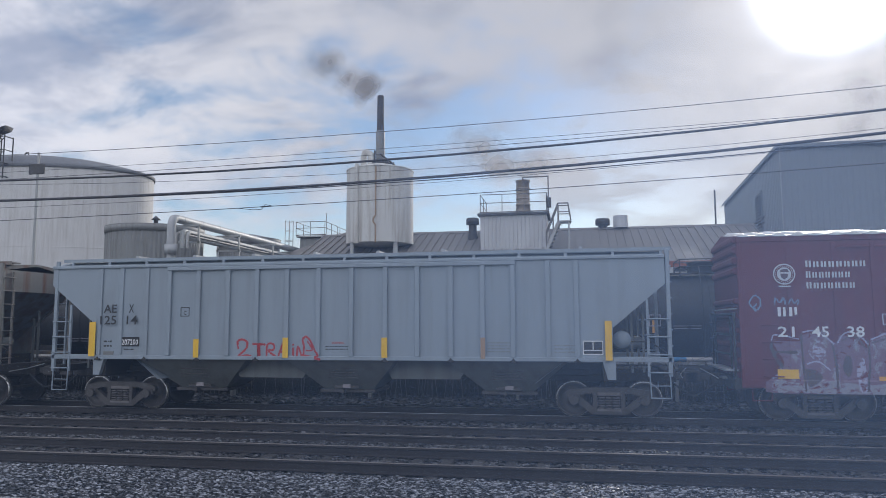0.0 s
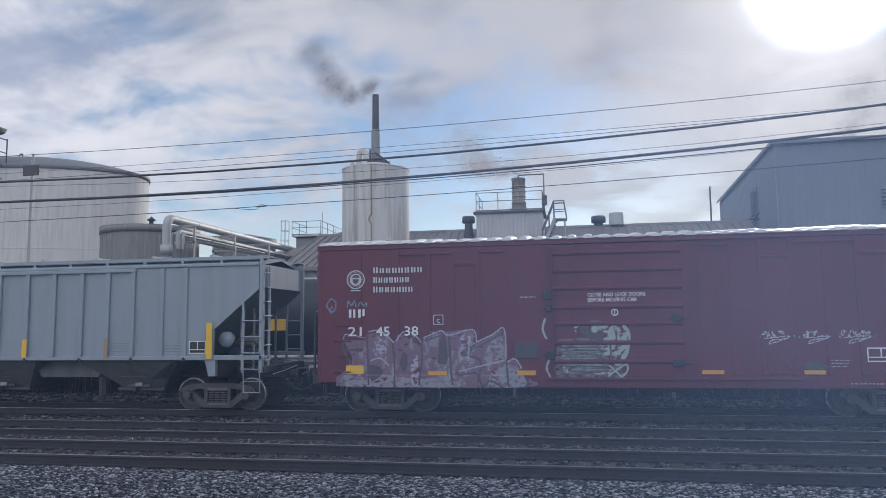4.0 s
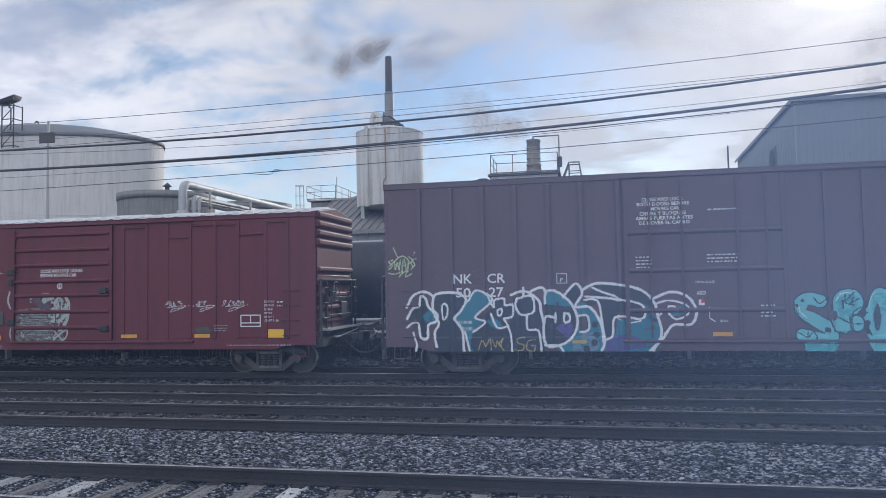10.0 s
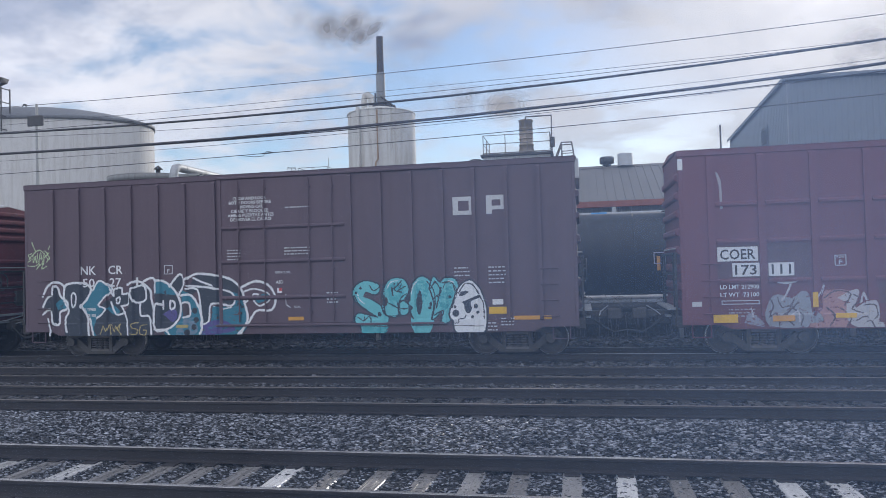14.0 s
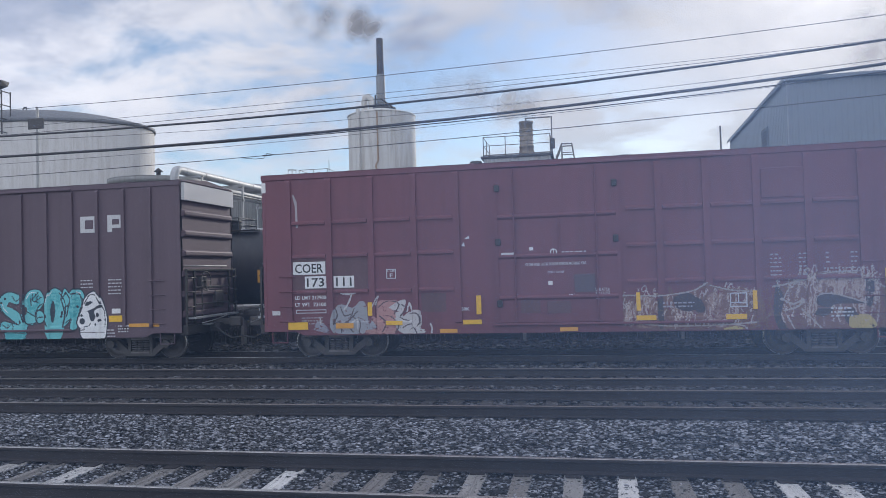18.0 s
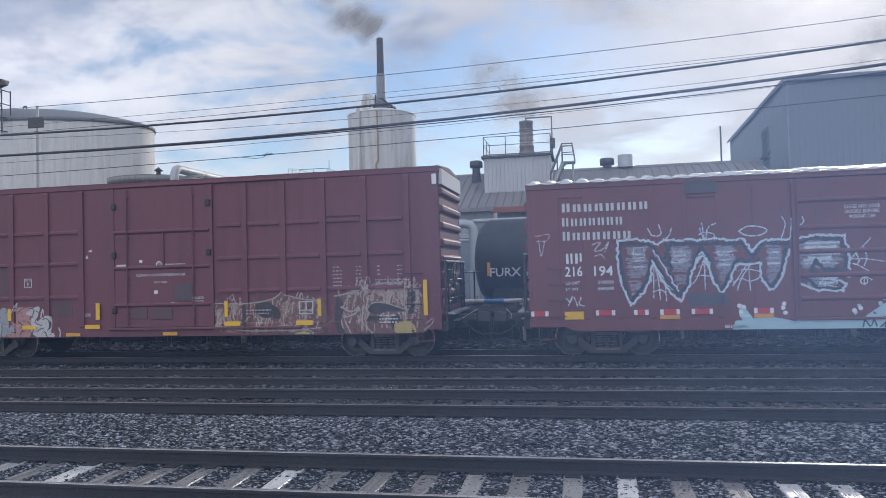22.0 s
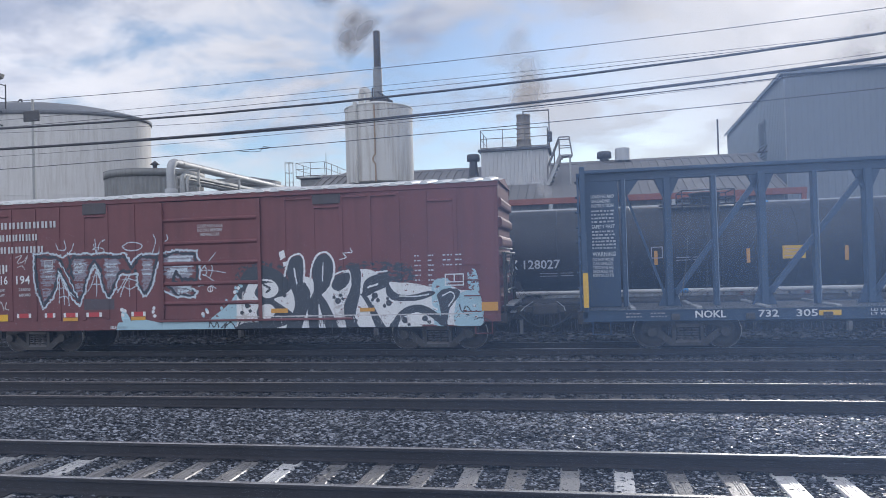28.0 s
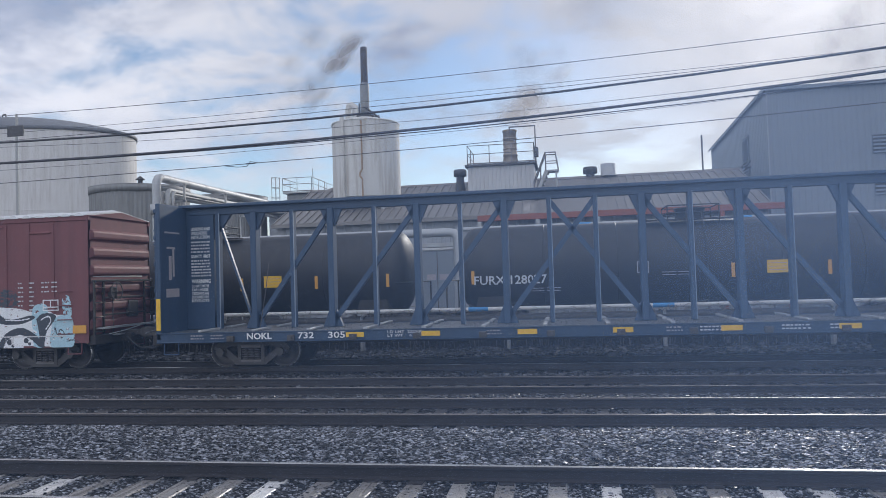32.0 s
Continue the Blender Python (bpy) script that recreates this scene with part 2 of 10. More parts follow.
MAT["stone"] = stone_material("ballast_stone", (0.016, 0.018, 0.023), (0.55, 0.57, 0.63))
# darker stone copy, with the far yard's shade put into its colour
MAT["stone_far"] = stone_material("shade_dark_stone", (0.014, 0.015, 0.018), (0.20, 0.205, 0.22))
MAT["ballast"] = ground_material("ballast_bed", (0.030, 0.031, 0.036), (0.062, 0.063, 0.070), 11.0)
MAT["dirt"] = ground_material("oily_yard_dirt", (0.026, 0.026, 0.029), (0.058, 0.057, 0.060), 3.0)


# ---- building blocks ----
class Shape:
    """Collects vertices and faces of one mesh."""

    def __init__(self):
        self.v, self.f, self.s = [], [], []

    def add(self, verts, faces, smooth=False):
        n = len(self.v)
        self.v += [tuple(p) for p in verts]
        self.f += [tuple(i + n for i in q) for q in faces]
        self.s += [smooth] * len(faces)
        return self

    def box(self, x0, x1, y0, y1, z0, z1, c=0.0):
        if x1 < x0:
            x0, x1 = x1, x0
        if y1 < y0:
            y0, y1 = y1, y0
        if z1 < z0:
            z0, z1 = z1, z0
        if c <= 0:
            p = [(x, y, z) for x in (x0, x1) for y in (y0, y1) for z in (z0, z1)]
            return self.add(p, ((0, 1, 3, 2), (4, 6, 7, 5), (0, 4, 5, 1), (2, 3, 7, 6), (0, 2, 6, 4), (1, 5, 7, 3)))
        c = min(c, 0.45 * (x1 - x0), 0.45 * (y1 - y0), 0.45 * (z1 - z0))
        lo, hi, p, idx = (x0, y0, z0), (x1, y1, z1), [], {}
        for i in range(8):
            corner = (i >> 2 & 1, i >> 1 & 1, i & 1)
            for a in range(3):
                q = [(hi[k] if corner[k] else lo[k]) for k in range(3)]
                for k in range(3):
                    if k != a:
                        q[k] += -c if corner[k] else c
                idx[corner, a] = len(p)
                p.append(q)
        f = []
        for a in range(3):
            b, d = (a + 1) % 3, (a + 2) % 3
            for side in (0, 1):
                ring = []
                for u, w in ((0, 0), (1, 0), (1, 1), (0, 1)):
                    k = [0, 0, 0]
                    k[a], k[b], k[d] = side, u, w
                    ring.append(idx[tuple(k), a])
                f.append(ring if side else ring[::-1])
            for u in (0, 1):
                for w in (0, 1):
                    k0, k1 = [0, 0, 0], [0, 0, 0]
                    k0[b] = k1[b] = u
                    k0[d] = k1[d] = w
                    k1[a] = 1
                    q = [idx[tuple(k0), b], idx[tuple(k1), b], idx[tuple(k1), d], idx[tuple(k0), d]]
                    f.append(q if (u == w) else q[::-1])
        for i in range(8):
            k = (i >> 2 & 1, i >> 1 & 1, i & 1)
            f.append([idx[k, a] for a in ((0, 1, 2) if sum(k) % 2 else (2, 1, 0))])
        return self.add(p, f)

    def tube(self, a, b, r, n=10, r2=None, caps=True):
        a, b = Vector(a), Vector(b)
        q = (b - a).to_track_quat("Z", "Y")
        r2 = r if r2 is None else r2
        ring = [(math.cos(2 * math.pi * i / n), math.sin(2 * math.pi * i / n)) for i in range(n)]
        lo = [a + q @ Vector((r * x, r * y, 0)) for x, y in ring]
        hi = [b + q @ Vector((r2 * x, r2 * y, 0)) for x, y in ring]
        self.add(lo + hi, [(i, (i + 1) % n, n + (i + 1) % n, n + i) for i in range(n)], True)
        if caps:
            self.add(lo, [tuple(range(n))[::-1]])
            self.add(hi, [tuple(range(n))])
        return self

    def pipe(self, pts, r, n=10):
        """A round bar along a line of points, mitred at the bends."""
        pts = [Vector(p) for p in pts]
        rings, up = [], None
        for i, p in enumerate(pts):
            d0 = (p - pts[i - 1]).normalized() if i else (pts[1] - p).normalized()
            d1 = (pts[i + 1] - p).normalized() if i + 1 < len(pts) else d0
            t = (d0 + d1).normalized()
            if up is None:
                up = t.orthogonal().normalized()
            up = (up - t * up.dot(t)).normalized()
            side = t.cross(up)
            k = 1 / max(0.5, t.dot(d0))
            rings.append([p + (up * math.cos(2 * math.pi * j / n) + side * math.sin(2 * math.pi * j / n)) * r * k for j in range(n)])
        v = [p for ring in rings for p in ring]
        f = [(i * n + j, i * n + (j + 1) % n, (i + 1) * n + (j + 1) % n, (i + 1) * n + j) for i in range(len(pts) - 1) for j in range(n)]
        self.add(v, f, True)
        self.add(rings[0], [tuple(range(n))[::-1]])
        return self.add(rings[-1], [tuple(range(n))])

    def prism(self, poly, y0, y1):
        """A polygon in x and z, drawn out from y0 to y1."""
        n = len(poly)
        v = [(x, y0, z) for x, z in poly] + [(x, y1, z) for x, z in poly]
        f = [tuple(range(n)), tuple(range(2 * n - 1, n - 1, -1))] + [((i + 1) % n, i, n + i, n + (i + 1) % n) for i in range(n)]
        return self.add(v, f)

    def prism_x(self, poly, x0, x1):
        """A polygon in y and z, drawn out from x0 to x1."""
        n = len(poly)
        v = [(x0, y, z) for y, z in poly] + [(x1, y, z) for y, z in poly]
        f = [tuple(range(n))[::-1], tuple(range(n, 2 * n))] + [(i, (i + 1) % n, n + (i + 1) % n, n + i) for i in range(n)]
        return self.add(v, f)

    def lathe(self, profile, n=28, axis="z", at=(0, 0, 0), smooth=True):
        """A profile of (radius, height) pairs turned about an axis."""
        v, m = [], len(profile)
        for i in range(n):
            a = 2 * math.pi * i / n
            for r, h in profile:
                p = (r * math.cos(a), r * math.sin(a), h)
                if axis == "y":
                    p = (p[0], -p[2], p[1])
                elif axis == "x":
                    p = (p[2], p[0], p[1])
                v.append((p[0] + at[0], p[1] + at[1], p[2] + at[2]))
        f = [(i * m + j, (i + 1) % n * m + j, (i + 1) % n * m + j + 1, i * m + j + 1) for i in range(n) for j in range(m - 1)]
        return self.add(v, f, smooth)

    def mesh(self, name):
        me = bpy.data.meshes.new(name)
        me.from_pydata(self.v, [], self.f)
        me.polygons.foreach_set("use_smooth", self.s)
        me.update()
        return me


def part(name, shape, material, parent, label=""):
    me = shape.mesh(name) if isinstance(shape, Shape) else shape
    ob = new(name, me)
    if not me.materials:
        me.materials.append(MAT[material] if isinstance(material, str) else material)
    if parent is not None:
        ob.parent = parent
    return tagged(ob, label)


def thing(name, label, category, at=(0, 0, 0), group="", kind=""):
    ob = new(name)
    ob.empty_display_size = 0.3
    ob.location = at
    return tagged(ob, label, category, group, kind)


def solid(name, shape, material, label, category, at=(0, 0, 0), group="", kind=""):
    ob = part(name, shape, material, None)
    ob.location = at
    return tagged(ob, label, category, group, kind)


def lettering(parent, words, x, z, height, y, material="white", width=None, align="LEFT", name="lettering", bold=0.0):
    """Flat letters on a side that faces -y: left edge x, baseline z, capital height."""
    cu = bpy.data.curves.new(name, "FONT")
    cu.body, cu.size, cu.align_x, cu.offset = words, height / 0.69, align, bold or 0.022 * height
    cu.resolution_u = 2
    ob = bpy.data.objects.new(name, cu)
    me = bpy.data.meshes.new_from_object(ob)
    bpy.data.objects.remove(ob)
    bpy.data.curves.remove(cu)
    n = len(me.vertices)
    co = np.zeros(n * 3)
    me.vertices.foreach_get("co", co)
    co = co.reshape(n, 3)
    k = width / max(1e-6, co[:, 0].max() - co[:, 0].min()) if width and n else 1.0
    co = np.stack([x + (co[:, 0] - (co[:, 0].min() if align == "LEFT" else 0)) * k, np.full(n, y), z + co[:, 1]], 1)
    me.vertices.foreach_set("co", co.ravel())
    me.materials.clear()
    return part(name, me, material, parent)

# ---- the yard: ground, tracks, ballast ----
TRACKS = ((7.83, 0.0), (12.5, 0.0), (16.4, -0.155), (20.35, -0.15), (26.5, 0.0), (-1.15, 0.0))
REACH = (-140.0, 130.0)


def build_ground():
    s = Shape()
    xs = [-3000, -400, -60] + list(range(-40, 41, 2)) + [60, 400, 3000]
    ys = [-1500, -60, -6, 0, 2, 4, 6.0, 9.6, 10.2, 10.9, 14.2, 15.1, 18.0, 18.6, 22.0, 23, 25, 29, 34, 60, 400, 4000]

    def height(x, y):
        if 9.6 < y < 11.0:
            return -0.20 + 0.05 * noise.noise((x * 0.35, y, 0))
        if 15.0 < y < 22.5:
            return -0.37
        return -0.225
    v = [(x, y, height(x, y)) for x in xs for y in ys]
    n = len(ys)
    f = [(i * n + j, (i + 1) * n + j, (i + 1) * n + j + 1, i * n + j + 1) for i in range(len(xs) - 1) for j in range(n - 1)]
    s.add(v, f, True)
    return solid("ground", s, "dirt", "dark oily yard ground strewn with crushed stone", "ground", kind="structure")


build_ground()


def rail_profile(y, top):
    """Foot, web and head of a rail, as points in y and z."""
    return [(y + a, top + b) for a, b in ((-0.070, -0.172), (0.070, -0.172), (0.070, -0.160), (0.012, -0.140), (0.012, -0.048), (0.036, -0.036),
                                          (0.036, -0.006), (0.028, 0.0), (-0.028, 0.0), (-0.036, -0.006), (-0.036, -0.036), (-0.012, -0.048), (-0.012, -0.140), (-0.070, -0.160))]


def build_track(k, y, top):
    used = k in (0, 3)
    track = thing("railway_track", "steel rails spiked to weathered timber ties in dark ballast" if used else "dull rusty rails on sunken timber ties", "railway track", (0, y, top), "yard tracks", "structure")
    for side in (-0.755, 0.755):
        rail = part("rail", Shape().prism_x(rail_profile(side, 0), *REACH), "rail", track)
        part("rail_head", Shape().prism_x([(side - 0.030, -0.004), (side + 0.030, -0.004), (side + 0.026, 0.0035), (side - 0.026, 0.0035)], *REACH), "railtop" if used else "railtop_old", rail, "polished running surface")
    rng = random.Random(k + 5)
    ties = Shape()
    near = k < 3
    pitch = 0.56
    blocks = []
    for j in range(3):
        b = Shape().box(-0.11, 0.11, -1.28, 1.28, -0.16, 0.0, 0.012)
        for q in range(4):
            x = rng.uniform(-0.09, 0.09)
            b.box(x - 0.004, x + 0.008, -1.275 + rng.random(), 1.27 - rng.random(), -0.001, 0.004 + 0.004 * rng.random())
        blocks.append(b)
    meshes = [b.mesh("tie") for b in blocks]
    plate = Shape().box(-0.09, 0.09, -0.17, 0.17, -0.175, -0.160, 0.004).mesh("tie_plate")
    lo, hi = (-12, 8) if k == 0 else (-22, 14)
    x = -60.0
    while x < 50:
        x += pitch + rng.uniform(-0.03, 0.03)
        z = -0.176 - rng.uniform(0, 0.012)
        if near and lo < x < hi:
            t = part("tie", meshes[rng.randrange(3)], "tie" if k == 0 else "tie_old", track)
            t.location, t.rotation_euler = (x, rng.uniform(-0.05, 0.05), z), (0, 0, rng.uniform(-0.03, 0.03))
            if k == 0:
                for side in (-0.755, 0.755):
                    q = part("tie_plate", plate, "rail", t)
                    q.location = (0, side, 0.178)
        else:
            ties.box(x - 0.11, x + 0.11, -1.28, 1.28, z - 0.15, z)
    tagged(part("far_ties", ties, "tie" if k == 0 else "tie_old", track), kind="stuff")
    return track


def scatter_stones(name, spots, rng, label, mat="stone"):
    """Crushed stone: rough blocks of random turn and size, joined in one mesh."""
    base = np.array([(x, y, z) for x in (-1, 1) for y in (-1, 1) for z in (-1, 1)], float)
    quads = np.array([(0, 1, 3, 2), (4, 6, 7, 5), (0, 4, 5, 1), (2, 3, 7, 6), (0, 2, 6, 4), (1, 5, 7, 3)])
    n = len(spots)
    v = base[None] * rng.uniform(0.55, 1.0, (n, 8, 3))
    v *= (spots[:, 3, None, None] * rng.uniform(0.6, 1.25, (n, 1, 3)))
    q = rng.normal(size=(n, 4))
    q /= np.linalg.norm(q, axis=1)[:, None]
    w, x, y, z = q.T
    rot = np.stack([np.stack([1 - 2 * (y * y + z * z), 2 * (x * y - w * z), 2 * (x * z + w * y)], 1),
                    np.stack([2 * (x * y + w * z), 1 - 2 * (x * x + z * z), 2 * (y * z - w * x)], 1),
                    np.stack([2 * (x * z - w * y), 2 * (y * z + w * x), 1 - 2 * (x * x + y * y)], 1)], 1)
    v = np.einsum("nij,nkj->nki", rot, v) * (1.6, 1, 0.6) + spots[:, None, :3]
    me = bpy.data.meshes.new(name)
    me.vertices.add(n * 8)
    me.vertices.foreach_set("co", v.ravel())
    faces = (quads[None] + 8 * np.arange(n)[:, None, None]).reshape(-1, 4)
    me.loops.add(faces.size)
    me.loops.foreach_set("vertex_index", faces.ravel().astype(np.int32))
    me.polygons.add(len(faces))
    me.polygons.foreach_set("loop_start", np.arange(0, faces.size, 4, dtype=np.int32))
    me.polygons.foreach_set("use_smooth", np.zeros(len(faces), bool))
    me.update(calc_edges=True)
    ob = part(name, me, mat, None)
    return tagged(ob, label, "ballast", kind="stuff")


def build_ballast():
    rng = np.random.default_rng(4)

    def band(n, y0, y1, z, size, mound=0.0):
        y = rng.uniform(y0, y1, n)
        reach = 0.95 * y + 1.5
        x = rng.uniform(-1, 0.52, n) * reach
        lift = mound * np.sin(np.pi * (y - y0) / (y1 - y0)) * (0.70 + 0.20 * np.sin(x * 1.1) * np.sin(x * 0.37 + 1) + 0.75 * np.exp(-((x + 8.6) / 1.3) ** 2) + 0.40 * np.exp(-((x - 1.45) / 1.0) ** 2))
        return np.stack([x, y, z + lift + rng.normal(0, 0.012, n), rng.uniform(0.7, 1.25, n) * size], 1)
    near = np.concatenate([band(8000, 4.6, 6.9, -0.21, 0.024), band(24000, 6.95, 8.7, -0.205, 0.0125), band(62000, 8.75, 11.6, -0.20, 0.0170, 0.125)])
    scatter_stones("ballast_stones", near, rng, "loose wet crushed stone heaped between the tracks")
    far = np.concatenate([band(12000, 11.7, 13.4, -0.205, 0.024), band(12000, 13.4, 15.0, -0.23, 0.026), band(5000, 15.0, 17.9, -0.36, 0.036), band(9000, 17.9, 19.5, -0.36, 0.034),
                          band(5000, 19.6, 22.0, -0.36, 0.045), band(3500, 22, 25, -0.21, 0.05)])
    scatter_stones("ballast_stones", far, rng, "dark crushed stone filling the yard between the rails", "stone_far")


build_ballast()
for k, (y, top) in enumerate(TRACKS):
    build_track(k, y, top)

# ---- the works behind the yard ----
def ribbed_wall(s, x0, x1, y, z0, z1, pitch=0.4, deep=0.04, top=None):
    """Upright siding that faces -y, with trapezoid ribs; top(x) gives a sloped upper edge."""
    n = max(1, round((x1 - x0) / pitch))
    w = (x1 - x0) / n
    xs = []
    for i in range(n):
        a = x0 + i * w
        xs += [(a, 0), (a + 0.62 * w, 0), (a + 0.70 * w, deep), (a + 0.92 * w, deep), (a + w, 0)]
    v, f = [], []
    for x, d in xs:
        t = top(x) if top else z1
        v += [(x, y - d, z0), (x, y - d, t)]
    for i in range(len(xs) - 1):
        f.append((2 * i, 2 * i + 2, 2 * i + 3, 2 * i + 1))
    s.add(v, f)
    return s


def railing(parent, pts, h=1.07, r=0.022, name="railing"):
    s = Shape()
    for a, b in zip(pts, pts[1:]):
        a, b = Vector(a), Vector(b)
        for k in (h, 0.55 * h):
            s.tube(a + Vector((0, 0, k)), b + Vector((0, 0, k)), r, 6)
        n = max(1, round((b - a).length / 1.3))
        for i in range(n + 1):
            p = a.lerp(b, i / n)
            s.tube(p, p + Vector((0, 0, h)), r, 6)
        s.tube(a + Vector((0, 0, 0.06)), b + Vector((0, 0, 0.06)), r * 1.5, 6)
    return part(name, s, "handrail", parent)


def storage_tank(x, y, r, eave, rise):
    t = thing("storage_tank", "huge oval chalky white storage tank with a dark domed roof", "storage tank", (x, y, 0))
    s = Shape()
    s.lathe([(r, -0.2), (r, eave)], 96)
    part("shell", s, "tank_white", t)
    prof = [(r * 0.0, eave + rise)] + [(r * q, eave + rise * math.sqrt(max(0, 1 - 0.98 * q ** 2))) for q in (0.15, 0.3, 0.45, 0.6, 0.75, 0.88, 0.96, 1.0)]
    prof = [(a, eave + rise * (1 - (a / r) ** 2)) for a, _ in prof] + [(r + 0.12, eave - 0.05), (r + 0.12, eave - 0.35), (r, eave - 0.35)]
    part("seam_ring", Shape().lathe([(r + 0.001, eave * 0.55), (r + 0.03, eave * 0.55), (r + 0.03, eave * 0.55 + 0.06), (r + 0.001, eave * 0.55 + 0.06)], 96), "tank_white", t)
    part("domed_roof", Shape().lathe(prof, 96), "tank_roof", t)
    part("vent_pipe", Shape().pipe([(-0.3, 0, eave + rise - 0.1), (-0.3, 0, eave + rise + 0.45), (-0.2, 0, eave + rise + 0.6), (0.05, 0, eave + rise + 0.6), (0.1, 0, eave + rise + 0.35)], 0.07, 8), "vent_dark", t)
    return t


storage_tank(-53.6, 62.0, 13.2, 16.74, 2.1).scale = (1, 0.55, 1)


def small_tank(x, y, r, top, name_label):
    t = thing("corrugated_tank", name_label, "tank", (x, y, 0))
    s = Shape()
    n = 72
    ring = [(r + (0.03 if i % 2 else -0.01)) for i in range(2 * n)]
    v = [(q * math.cos(math.pi * i / n), q * math.sin(math.pi * i / n), z) for z in (-0.2, top) for i, q in enumerate(ring)]
    s.add(v, [(i, (i + 1) % (2 * n), 2 * n + (i + 1) % (2 * n), 2 * n + i) for i in range(2 * n)])
    part("shell", s, "tin", t)
    part("band", Shape().lathe([(r + 0.05, top - 0.5), (r + 0.09, top - 0.5), (r + 0.09, top - 0.02), (r, top + 0.02)], 72), "tin", t)
    part("cone_roof", Shape().lathe([(r + 0.1, top), (0.3, top + 0.42), (0.0, top + 0.45)], 48), "tank_roof", t)
    if r > 3:
        part("cap_vent", Shape().lathe([(0.16, top + 0.4), (0.16, top + 0.68), (0.34, top + 0.70), (0.10, top + 0.92), (0.0, top + 1.0)], 16), "vent_dark", t)
    return t


small_tank(-30.4, 48.0, 3.35, 9.3, "grey corrugated tank with a low cone roof and cap vent")
small_tank(-24.4, 51.0, 2.2, 8.7, "smaller grey corrugated tank behind the pipe bridge")


def pipe_bridge():
    t = thing("pipe_bridge", "silver insulated pipe with elbows on a light pipe bridge", "pipe", (-21.25, 35.0, 0))
    r = 0.22
    bend = [(0, 0, 7.55), (0, 0.05, 7.75), (0, 0.18, 7.93), (0, 0.38, 8.0)]
    part("riser", Shape().pipe([(0, 0, -0.2), (0, 0, 6.2)], r, 20), "galv", t)
    part("flange", Shape().lathe([(r, 6.0), (r + 0.1, 6.0), (r + 0.1, 6.55), (r, 6.55)], 20), "galv", t)
    part("elbow", Shape().pipe([(0, 0, 6.2)] + bend, r, 20), "galv", t)
    part("main_pipe", Shape().pipe([(0, 0.38, 8.0), (0, 18.5, 8.0)], r, 20), "galv", t)
    for k in range(9):
        part("joint_band", Shape().tube((0, 1 + 2 * k, 8.0), (0, 1.06 + 2 * k, 8.0), r + 0.012, 20), "steelwork", t)
    for k, (dx, dz, rr) in enumerate(((0.25, -0.62, 0.12), (-0.10, -0.72, 0.09), (0.55, -0.72, 0.08), (0.28, -0.98, 0.10))):
        part("lower_pipe", Shape().pipe([(dx, 0.7, 6.4), (dx, 0.7, 7.9 + dz), (dx, 0.9, 8.0 + dz), (dx, 18.5, 8.0 + dz)], rr, 12), "steelwork", t)
    for y in (1.2, 6.0, 11.0, 16.0):
        part("support_frame", Shape().box(-0.55, -0.45, y, y + 0.1, -0.2, 7.7).box(0.85, 0.95, y, y + 0.1, -0.2, 7.7).box(-0.6, 1.0, y, y + 0.1, 6.75, 6.87).box(-0.6, 1.0, y, y + 0.1, 7.66, 7.76), "steelwork", t)
    return t


pipe_bridge()


def silo():
    x, y, r, top = -12.52, 45.0, 2.165, 12.15
    t = thing("process_silo", "tall white steel silo with rust runs and a sooty flue stack", "silo", (x * 0.911, y * 0.911, 0.2))
    t.scale = (0.911, 0.911, 0.911)
    part("shell", Shape().lathe([(r, 7.4), (r, top)], 64), "silo", t)
    part("bottom_plate", Shape().lathe([(r, 7.4), (0.5, 7.25), (0.0, 7.22)], 48), "silo", t)
    for k in range(4):
        a = math.pi / 4 + math.pi / 2 * k
        part("leg", Shape().box(-0.12, 0.12, -0.12, 0.12, 5.2, 7.5).mesh("leg"), "steelwork", t).location = (r * 0.92 * math.cos(a), r * 0.92 * math.sin(a), 0)
    part("cone_roof", Shape().lathe([(r + 0.04, top), (r + 0.04, top + 0.06), (0.5, top + 0.55), (0, top + 0.6)], 64), "silo", t)
    part("lower_flue", Shape().lathe([(0.29, top + 0.4), (0.29, 14.85), (0.26, 14.95)], 20), "tin", t)
    part("stack", Shape().lathe([(0.235, 14.7), (0.215, 17.3), (0.19, 17.3), (0.19, 15.5)], 20), "stack", t, "sooty rusted chimney stack")
    part("duct", Shape().pipe([(-0.95, -0.6, top), (-0.95, -0.6, 13.1), (-0.88, -0.6, 13.35), (-0.7, -0.6, 13.42), (-0.48, -0.6, 13.25), (-0.45, -0.6, top)], 0.2, 12), "silo", t)
    part("platform_clutter", Shape().box(-0.35, 0.5, -0.8, -0.3, 12.55, 12.75).box(0.35, 1.05, -0.5, -0.4, 12.6, 12.68).tube((0.1, -0.4, 13.3), (1.1, -0.6, 12.5), 0.06, 8).box(0.5, 0.75, -0.7, -0.4, 12.4, 12.9).tube((-0.2, -0.6, 12.3), (-0.2, -0.6, 13.5), 0.06, 8), "vent_dark", t)
    part("downpipe", Shape().pipe([(0.35, -r - 0.12, 7.3), (0.35, -r - 0.12, 8.4), (0.2, -r - 0.12, 8.6), (0.2, -r - 0.12, 8.8), (0.35, -r - 0.12, 9.0), (0.35, -r - 0.12, top - 0.1)], 0.05, 8), "orange", t, "rusty downpipe")
    part("ladder_pipe", Shape().pipe([(-0.95, -r + 0.12, 7.3), (-0.95, -r + 0.12, top + 0.2)], 0.13, 10), "silo", t)
    return t


silo()


